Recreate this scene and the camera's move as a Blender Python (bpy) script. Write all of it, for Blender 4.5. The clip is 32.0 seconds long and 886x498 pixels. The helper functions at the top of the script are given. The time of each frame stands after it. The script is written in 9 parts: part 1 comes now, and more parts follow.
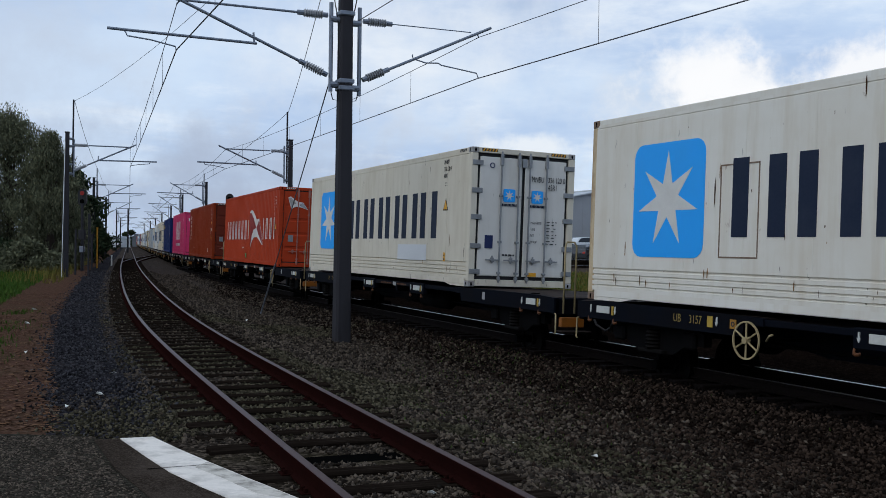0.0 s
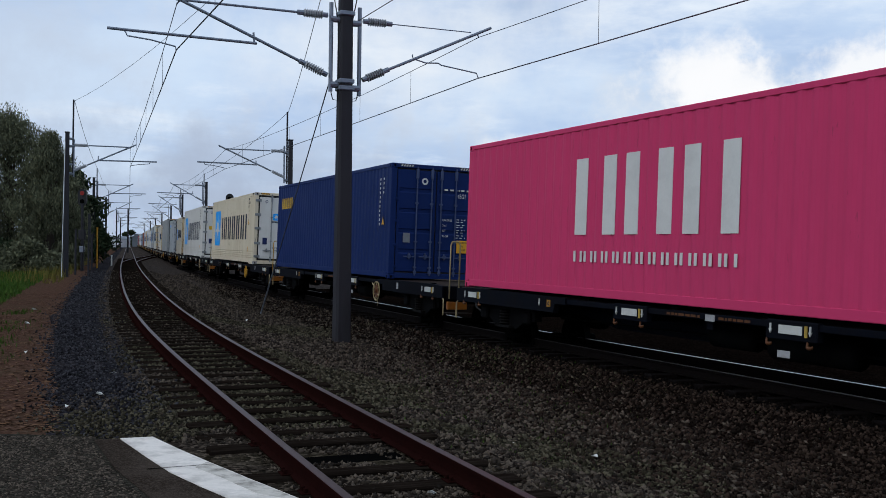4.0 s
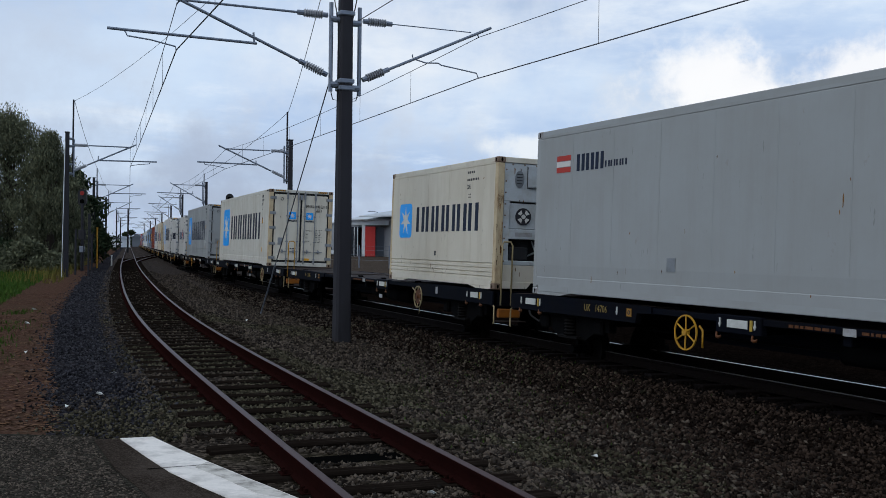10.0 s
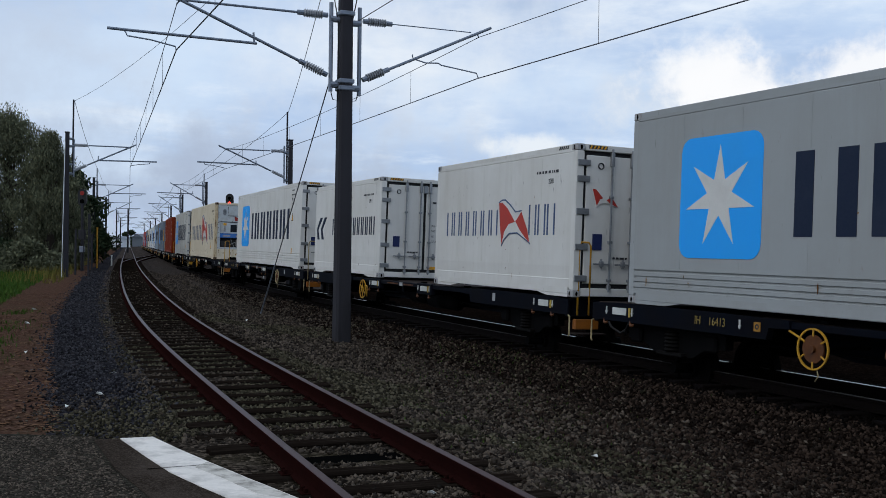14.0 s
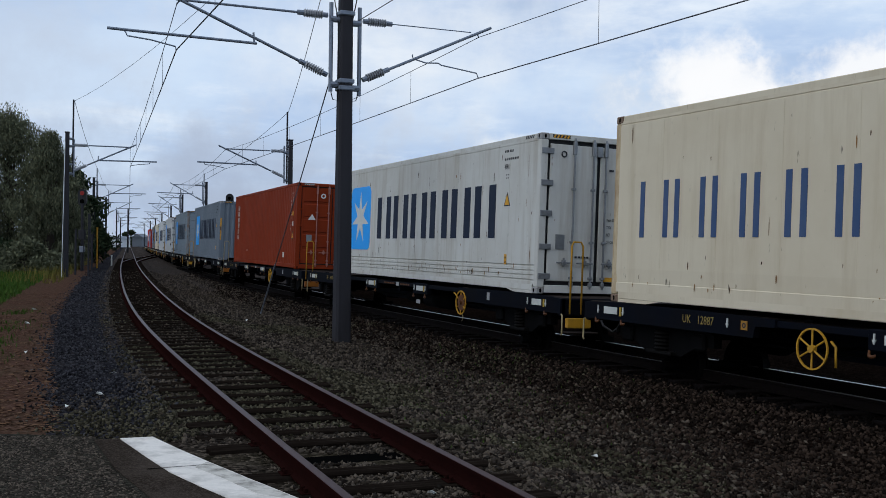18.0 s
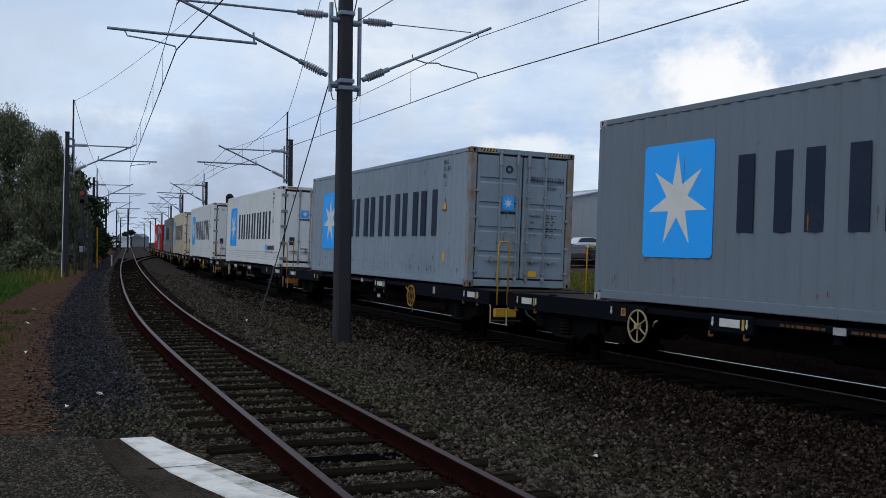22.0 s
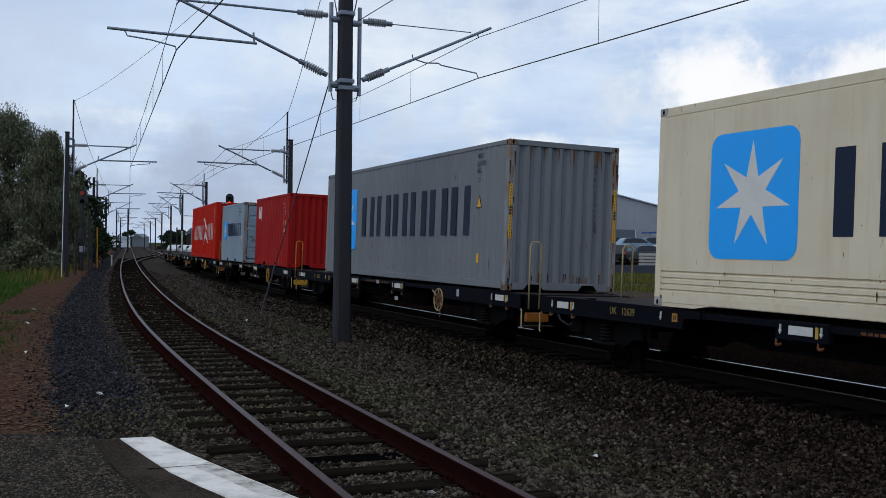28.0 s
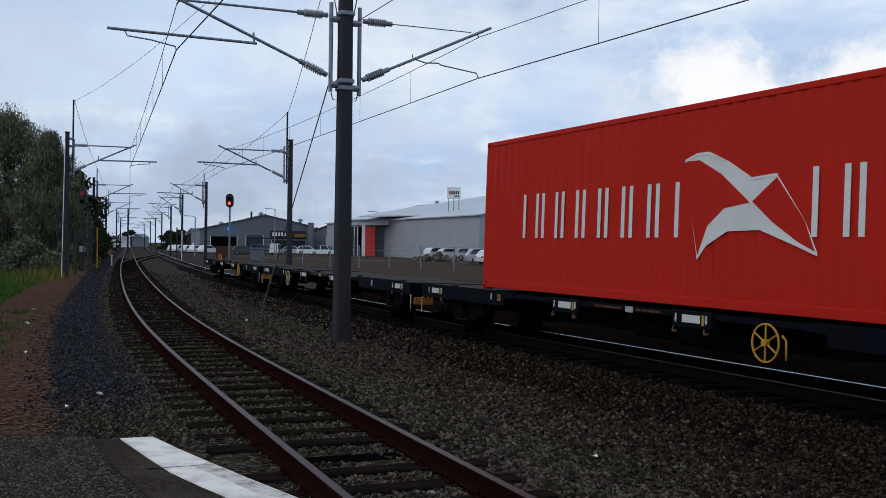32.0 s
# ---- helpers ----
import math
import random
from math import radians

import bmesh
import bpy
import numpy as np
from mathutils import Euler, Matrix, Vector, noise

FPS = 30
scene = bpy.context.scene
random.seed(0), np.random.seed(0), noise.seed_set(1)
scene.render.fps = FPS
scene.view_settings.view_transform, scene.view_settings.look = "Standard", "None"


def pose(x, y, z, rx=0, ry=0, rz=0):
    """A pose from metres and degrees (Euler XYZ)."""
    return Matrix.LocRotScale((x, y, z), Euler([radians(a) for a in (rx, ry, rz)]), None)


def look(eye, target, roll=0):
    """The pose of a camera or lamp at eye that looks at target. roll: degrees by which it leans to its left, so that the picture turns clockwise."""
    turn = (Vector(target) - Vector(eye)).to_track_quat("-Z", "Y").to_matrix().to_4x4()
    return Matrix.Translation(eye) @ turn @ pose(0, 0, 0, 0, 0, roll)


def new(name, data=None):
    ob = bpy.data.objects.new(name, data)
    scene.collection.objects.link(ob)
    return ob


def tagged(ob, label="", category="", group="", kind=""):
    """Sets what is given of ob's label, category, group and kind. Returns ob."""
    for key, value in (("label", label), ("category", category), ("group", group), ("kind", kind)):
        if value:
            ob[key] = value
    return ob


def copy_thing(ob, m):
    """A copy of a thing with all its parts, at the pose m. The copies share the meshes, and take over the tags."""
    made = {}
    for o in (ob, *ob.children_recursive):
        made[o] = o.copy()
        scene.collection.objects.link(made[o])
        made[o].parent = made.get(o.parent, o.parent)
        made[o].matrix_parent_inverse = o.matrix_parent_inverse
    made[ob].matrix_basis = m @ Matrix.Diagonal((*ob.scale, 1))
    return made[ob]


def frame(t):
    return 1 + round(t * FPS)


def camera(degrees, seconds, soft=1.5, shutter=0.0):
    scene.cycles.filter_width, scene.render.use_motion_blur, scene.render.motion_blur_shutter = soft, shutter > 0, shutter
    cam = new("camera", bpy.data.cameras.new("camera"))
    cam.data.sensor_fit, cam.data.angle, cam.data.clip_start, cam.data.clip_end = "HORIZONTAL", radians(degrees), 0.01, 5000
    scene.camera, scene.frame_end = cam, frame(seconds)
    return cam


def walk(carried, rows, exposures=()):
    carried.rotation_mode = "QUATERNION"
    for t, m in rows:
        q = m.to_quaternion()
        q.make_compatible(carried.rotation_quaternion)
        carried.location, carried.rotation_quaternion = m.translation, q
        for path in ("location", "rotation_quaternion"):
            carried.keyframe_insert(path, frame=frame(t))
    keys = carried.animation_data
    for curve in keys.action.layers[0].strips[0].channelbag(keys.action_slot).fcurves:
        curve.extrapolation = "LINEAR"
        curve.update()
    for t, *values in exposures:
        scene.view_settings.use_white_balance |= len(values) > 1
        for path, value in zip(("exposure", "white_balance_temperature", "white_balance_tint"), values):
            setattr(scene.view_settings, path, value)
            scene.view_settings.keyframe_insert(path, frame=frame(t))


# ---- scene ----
# ---------- camera ----------
EYE = (0.0, 0.0, 1.80)
cam = camera(46.83, 32.0, soft=0.55)
AIM = look(EYE, (0.0, 100.0, 1.80 - 100.0 * math.tan(radians(0.17))), 0.77)
walk(cam, [(0.0, AIM), (32.0, AIM)])

# ---------- sky and sun ----------
SUN_AZ, SUN_EL = radians(226), radians(42)


def build_sky():
    world = bpy.data.worlds.new("overcast_sky")
    scene.world = world
    world.use_nodes = True
    nt = world.node_tree
    nt.nodes.clear()
    N = nt.nodes.new
    out = N("ShaderNodeOutputWorld")
    bg = N("ShaderNodeBackground")
    tc = N("ShaderNodeTexCoord")
    sky = N("ShaderNodeTexSky")
    sky.sky_type, sky.sun_disc = "NISHITA", False
    sky.sun_elevation, sky.sun_rotation = SUN_EL, SUN_AZ
    dim = N("ShaderNodeMixRGB")
    dim.blend_type, dim.inputs[0].default_value = "MULTIPLY", 1.0
    nt.links.new(sky.outputs[0], dim.inputs[1])
    dim.inputs[2].default_value = (0.10, 0.10, 0.10, 1)

    # flatten the clouds towards the horizon
    sep = N("ShaderNodeSeparateXYZ")
    nt.links.new(tc.outputs["Generated"], sep.inputs[0])
    up = N("ShaderNodeMath"); up.operation = "ADD"; up.inputs[1].default_value = 0.16
    nt.links.new(sep.outputs[2], up.inputs[0])
    lim = N("ShaderNodeMath"); lim.operation = "MAXIMUM"; lim.inputs[1].default_value = 0.08
    nt.links.new(up.outputs[0], lim.inputs[0])
    div = N("ShaderNodeVectorMath"); div.operation = "DIVIDE"
    nt.links.new(tc.outputs["Generated"], div.inputs[0])
    nt.links.new(lim.outputs[0], div.inputs[1])

    def clouds(scale, detail, rough, lo, hi, shift):
        mp = N("ShaderNodeMapping")
        mp.inputs["Location"].default_value = shift
        nt.links.new(div.outputs[0], mp.inputs["Vector"])
        no = N("ShaderNodeTexNoise")
        no.inputs["Scale"].default_value, no.inputs["Detail"].default_value, no.inputs["Roughness"].default_value = scale, detail, rough
        nt.links.new(mp.outputs[0], no.inputs["Vector"])
        mr = N("ShaderNodeMapRange")
        mr.interpolation_type = "SMOOTHSTEP"
        mr.inputs[1].default_value, mr.inputs[2].default_value = lo, hi
        nt.links.new(no.outputs["Fac"], mr.inputs[0])
        return mr.outputs[0]

    def mix(fac, a, b):
        m = N("ShaderNodeMixRGB")
        nt.links.new(fac, m.inputs[0])
        for sock, c in ((m.inputs[1], a), (m.inputs[2], b)):
            if isinstance(c, tuple):
                sock.default_value = (*c, 1)
            else:
                nt.links.new(c, sock)
        return m.outputs[0]

    grey = mix(clouds(0.9, 6, 0.55, 0.36, 0.66, (3.1, 0.4, 0)), (0.455, 0.60, 0.85), (0.65, 0.79, 0.98))
    white = mix(clouds(1.7, 7, 0.6, 0.50, 0.74, (0.7, 5.2, 2)), grey, (0.84, 0.92, 1.02))
    dark = mix(clouds(1.15, 5, 0.55, 0.52, 0.74, (7.3, 1.2, 4)), white, (0.44, 0.55, 0.74))
    # two piles of bright cumulus low over the yard
    col = dark
    haze, shade, bright, soft_grey = (0.40, 0.475, 0.63), (0.56, 0.65, 0.80), (1.02, 1.02, 1.03), (0.86, 0.91, 0.97)
    for (az, el, w, h, lo, tone) in ((14.8, 8.0, 6.5, 2.2, 1.3, shade), (-2.0, 12.0, 14.0, 8.0, 0.4, soft_grey), (-24.0, 8.0, 9.0, 9.0, 0.7, shade), (-11.0, 2.5, 17.0, 4.5, 0.8, haze), (17.5, 7.6, 8.0, 1.5, 1.2, soft_grey), (13.9, 9.5, 3.1, 2.0, 1.6, bright), (15.6, 8.9, 3.0, 1.7, 1.6, bright), (17.6, 8.0, 2.6, 0.9, 1.5, bright), (22.4, 9.0, 3.4, 1.7, 1.6, bright), (4.8, 5.6, 2.4, 0.8, 1.6, soft_grey)):
        a, e = radians(az), radians(el)
        c = Vector((math.sin(a) * math.cos(e), math.cos(a) * math.cos(e), math.sin(e)))
        sub = N("ShaderNodeVectorMath"); sub.operation = "SUBTRACT"; sub.inputs[1].default_value = c
        nt.links.new(tc.outputs["Generated"], sub.inputs[0])
        sc = N("ShaderNodeVectorMath"); sc.operation = "MULTIPLY"
        sc.inputs[1].default_value = (1 / math.tan(radians(w)), 1 / math.tan(radians(w)), 1 / math.tan(radians(h)))
        nt.links.new(sub.outputs[0], sc.inputs[0])
        ln = N("ShaderNodeVectorMath"); ln.operation = "LENGTH"
        nt.links.new(sc.outputs[0], ln.inputs[0])
        no = N("ShaderNodeTexNoise")
        no.inputs["Scale"].default_value, no.inputs["Detail"].default_value, no.inputs["Roughness"].default_value = 20.0, 7, 0.6
        nt.links.new(tc.outputs["Generated"], no.inputs["Vector"])
        wob = N("ShaderNodeMath"); wob.operation = "MULTIPLY_ADD"; wob.inputs[1].default_value = 2.2
        nt.links.new(no.outputs["Fac"], wob.inputs[0])
        nt.links.new(ln.outputs["Value"], wob.inputs[2])
        mr = N("ShaderNodeMapRange"); mr.interpolation_type = "SMOOTHSTEP"
        mr.inputs[1].default_value, mr.inputs[2].default_value = 2.40, lo
        mr.inputs[3].default_value, mr.inputs[4].default_value = 0.0, 0.92
        nt.links.new(wob.outputs[0], mr.inputs[0])
        col = mix(mr.outputs[0], col, tone)
    both = N("ShaderNodeMixRGB")
    both.inputs[0].default_value = 0.93
    nt.links.new(dim.outputs[0], both.inputs[1])
    nt.links.new(col, both.inputs[2])
    nt.links.new(both.outputs[0], bg.inputs[0])
    bg.inputs[1].default_value = 1.0
    nt.links.new(bg.outputs[0], out.inputs[0])


build_sky()
sun = new("sun", bpy.data.lights.new("sun", "SUN"))
sun.data.energy, sun.data.angle, sun.data.color = 0.75, radians(46), (1.0, 0.98, 0.95)
to_sun = Vector((math.sin(SUN_AZ) * math.cos(SUN_EL), math.cos(SUN_AZ) * math.cos(SUN_EL), math.sin(SUN_EL)))
sun.matrix_world = look(tuple(to_sun * 50), (0, 0, 0))
scene.view_settings.exposure = 0.0

# ---------- materials ----------
def mat(name, rough=0.6, metal=0.0, sheen=0.3):
    m = bpy.data.materials.new(name)
    m.use_nodes = True
    b = m.node_tree.nodes["Principled BSDF"]
    b.inputs["Roughness"].default_value, b.inputs["Metallic"].default_value = rough, metal
    b.inputs["Specular IOR Level"].default_value = sheen
    return m, m.node_tree, b


def ramp_mix(nt, fac, a, b):
    mx = nt.nodes.new("ShaderNodeMixRGB")
    if isinstance(fac, float):
        mx.inputs[0].default_value = fac
    else:
        nt.links.new(fac, mx.inputs[0])
    for sock, c in ((mx.inputs[1], a), (mx.inputs[2], b)):
        if isinstance(c, tuple):
            sock.default_value = (*c, 1)
        else:
            nt.links.new(c, sock)
    return mx.outputs[0]


def noise_fac(nt, scale, lo, hi, detail=4, rough=0.6, stretch=(1, 1, 1), coord="Object", shift=(0, 0, 0)):
    tc = nt.nodes.new("ShaderNodeTexCoord")
    mp = nt.nodes.new("ShaderNodeMapping")
    mp.inputs["Scale"].default_value = stretch
    mp.inputs["Location"].default_value = shift
    nt.links.new(tc.outputs[coord], mp.inputs["Vector"])
    no = nt.nodes.new("ShaderNodeTexNoise")
    no.inputs["Scale"].default_value, no.inputs["Detail"].default_value, no.inputs["Roughness"].default_value = scale, detail, rough
    nt.links.new(mp.outputs[0], no.inputs["Vector"])
    mr = nt.nodes.new("ShaderNodeMapRange")
    mr.inputs[1].default_value, mr.inputs[2].default_value = lo, hi
    nt.links.new(no.outputs["Fac"], mr.inputs[0])
    return mr.outputs[0], no.outputs["Fac"]


def bump(nt, bsdf, height, strength, distance):
    bu = nt.nodes.new("ShaderNodeBump")
    bu.inputs["Strength"].default_value, bu.inputs["Distance"].default_value = strength, distance
    nt.links.new(height, bu.inputs["Height"])
    nt.links.new(bu.outputs[0], bsdf.inputs["Normal"])


def worn(name, base, dirt, rough=0.55, metal=0.0, scale=2.0, amount=0.5, fine=30.0, relief=0.002, stretch=(1, 1, 1), sheen=0.25):
    """Paint or metal with large stains and fine grain."""
    m, nt, b = mat(name, rough, metal, sheen)
    big, _ = noise_fac(nt, scale, 0.45, 0.8, 5, 0.65, stretch)
    tiny, raw = noise_fac(nt, fine, 0.35, 0.75, 3)
    amt = nt.nodes.new("ShaderNodeMath"); amt.operation = "MULTIPLY"; amt.inputs[1].default_value = amount
    nt.links.new(big, amt.inputs[0])
    c = ramp_mix(nt, amt.outputs[0], base, dirt)
    grain = nt.nodes.new("ShaderNodeMath"); grain.operation = "MULTIPLY"; grain.inputs[1].default_value = 0.12
    nt.links.new(tiny, grain.inputs[0])
    c2 = ramp_mix(nt, grain.outputs[0], c, dirt)
    nt.links.new(c2, b.inputs["Base Color"])
    bump(nt, b, raw, 0.25, relief)
    return m


def box_paint(name, base, dirt, rust, streak=0.35, spots=0.35, rough=0.5):
    """Container paint: streaks that run down, a few rust spots, chalking. Each box has its own pattern."""
    m, nt, b = mat(name, rough, 0.0, 0.04)
    info = nt.nodes.new("ShaderNodeObjectInfo")
    tc = nt.nodes.new("ShaderNodeTexCoord")
    off = nt.nodes.new("ShaderNodeVectorMath"); off.operation = "ADD"
    sc = nt.nodes.new("ShaderNodeMath"); sc.operation = "MULTIPLY"; sc.inputs[1].default_value = 40.0
    nt.links.new(info.outputs["Random"], sc.inputs[0])
    nt.links.new(tc.outputs["Object"], off.inputs[0])
    nt.links.new(sc.outputs[0], off.inputs[1])

    def layer(scale, stretch, lo, hi, detail=5):
        mp = nt.nodes.new("ShaderNodeMapping")
        mp.inputs["Scale"].default_value = stretch
        nt.links.new(off.outputs[0], mp.inputs["Vector"])
        no = nt.nodes.new("ShaderNodeTexNoise")
        no.inputs["Scale"].default_value, no.inputs["Detail"].default_value, no.inputs["Roughness"].default_value = scale, detail, 0.65
        nt.links.new(mp.outputs[0], no.inputs["Vector"])
        mr = nt.nodes.new("ShaderNodeMapRange")
        mr.inputs[1].default_value, mr.inputs[2].default_value = lo, hi
        nt.links.new(no.outputs["Fac"], mr.inputs[0])
        return mr.outputs[0], no.outputs["Fac"]

    def scaled(x, k):
        mm = nt.nodes.new("ShaderNodeMath"); mm.operation = "MULTIPLY"; mm.inputs[1].default_value = k
        nt.links.new(x, mm.inputs[0])
        return mm.outputs[0]

    run, _ = layer(2.2, (1.6, 1.6, 0.16), 0.48, 0.82)
    cloud, raw = layer(0.55, (1, 1, 1), 0.4, 0.8)
    spot, _ = layer(5.0, (1, 1, 0.55), 0.67, 0.76, 6)
    scuff, _ = layer(7.0, (1.5, 1.5, 0.30), 0.685, 0.735, 3)
    c = ramp_mix(nt, scaled(cloud, 0.35), base, dirt)
    c = ramp_mix(nt, scaled(run, streak), c, dirt)
    c = ramp_mix(nt, scaled(spot, spots), c, rust)
    c = ramp_mix(nt, scaled(scuff, 0.75 * min(1.0, spots * 1.6)), c, (0.035, 0.030, 0.026))
    nt.links.new(c, b.inputs["Base Color"])
    fine, _ = layer(60, (1, 1, 1), 0.3, 0.8, 2)
    rr = nt.nodes.new("ShaderNodeMapRange")
    rr.inputs[3].default_value, rr.inputs[4].default_value = rough - 0.08, rough + 0.2
    nt.links.new(cloud, rr.inputs[0])
    nt.links.new(rr.outputs[0], b.inputs["Roughness"])
    dent, draw = layer(1.1, (1, 1, 1), 0.3, 0.8, 3)
    bump(nt, b, draw, 0.35, 0.02)
    return m


def gravel(name, tones, size, depth, tint_scale=0.35, tint=None, tint_amt=0.5):
    """Crushed stone: many small facets with different tones."""
    m, nt, b = mat(name, 0.95, 0.0, 0.0)
    tc = nt.nodes.new("ShaderNodeTexCoord")
    vo = nt.nodes.new("ShaderNodeTexVoronoi")
    vo.inputs["Scale"].default_value = 1 / size
    nt.links.new(tc.outputs["Object"], vo.inputs["Vector"])
    sep = nt.nodes.new("ShaderNodeSeparateColor")
    nt.links.new(vo.outputs["Color"], sep.inputs[0])
    cr = nt.nodes.new("ShaderNodeValToRGB")
    cr.color_ramp.elements[0].color = (*tones[0], 1)
    cr.color_ramp.elements[1].color = (*tones[2], 1)
    e = cr.color_ramp.elements.new(0.6); e.color = (*tones[1], 1)
    nt.links.new(sep.outputs[0], cr.inputs[0])
    c = cr.outputs[0]
    if tint:
        f, _ = noise_fac(nt, tint_scale, 0.45, 0.72, 5, 0.65)
        k = nt.nodes.new("ShaderNodeMath"); k.operation = "MULTIPLY"; k.inputs[1].default_value = tint_amt
        nt.links.new(f, k.inputs[0])
        c = ramp_mix(nt, k.outputs[0], c, tint)
    nt.links.new(c, b.inputs["Base Color"])
    inv = nt.nodes.new("ShaderNodeMath"); inv.operation = "SUBTRACT"; inv.inputs[0].default_value = 1.0
    nt.links.new(vo.outputs["Distance"], inv.inputs[1])
    lump, lraw = noise_fac(nt, 1.6, 0.3, 0.8, 4)
    add = nt.nodes.new("ShaderNodeMath"); add.operation = "MULTIPLY_ADD"; add.inputs[1].default_value = 1.2
    nt.links.new(lraw, add.inputs[0])
    nt.links.new(inv.outputs[0], add.inputs[2])
    bump(nt, b, add.outputs[0], 1.0, depth)
    return m


def plain(name, c, rough=0.6, metal=0.0):
    m, nt, b = mat(name, rough, metal)
    f, raw = noise_fac(nt, 9.0, 0.3, 0.8, 4)
    nt.links.new(ramp_mix(nt, f, c, tuple(x * 0.78 for x in c)), b.inputs["Base Color"])
    return m


def glow(name, c, strength):
    m, nt, b = mat(name, 0.4)
    b.inputs["Base Color"].default_value = (*c, 1)
    b.inputs["Emission Color"].default_value = (*c, 1)
    b.inputs["Emission Strength"].default_value = strength
    return m


def islands(name, a, b_, c_, rough=0.8, translucent=0.0):
    """Many small pieces in one mesh, each with its own tone."""
    m, nt, b = mat(name, rough, 0.0, 0.03)
    g = nt.nodes.new("ShaderNodeNewGeometry")
    cr = nt.nodes.new("ShaderNodeValToRGB")
    cr.color_ramp.elements[0].color, cr.color_ramp.elements[1].color = (*a, 1), (*c_, 1)
    e = cr.color_ramp.elements.new(0.5); e.color = (*b_, 1)
    nt.links.new(g.outputs["Random Per Island"], cr.inputs[0])
    nt.links.new(cr.outputs[0], b.inputs["Base Color"])
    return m


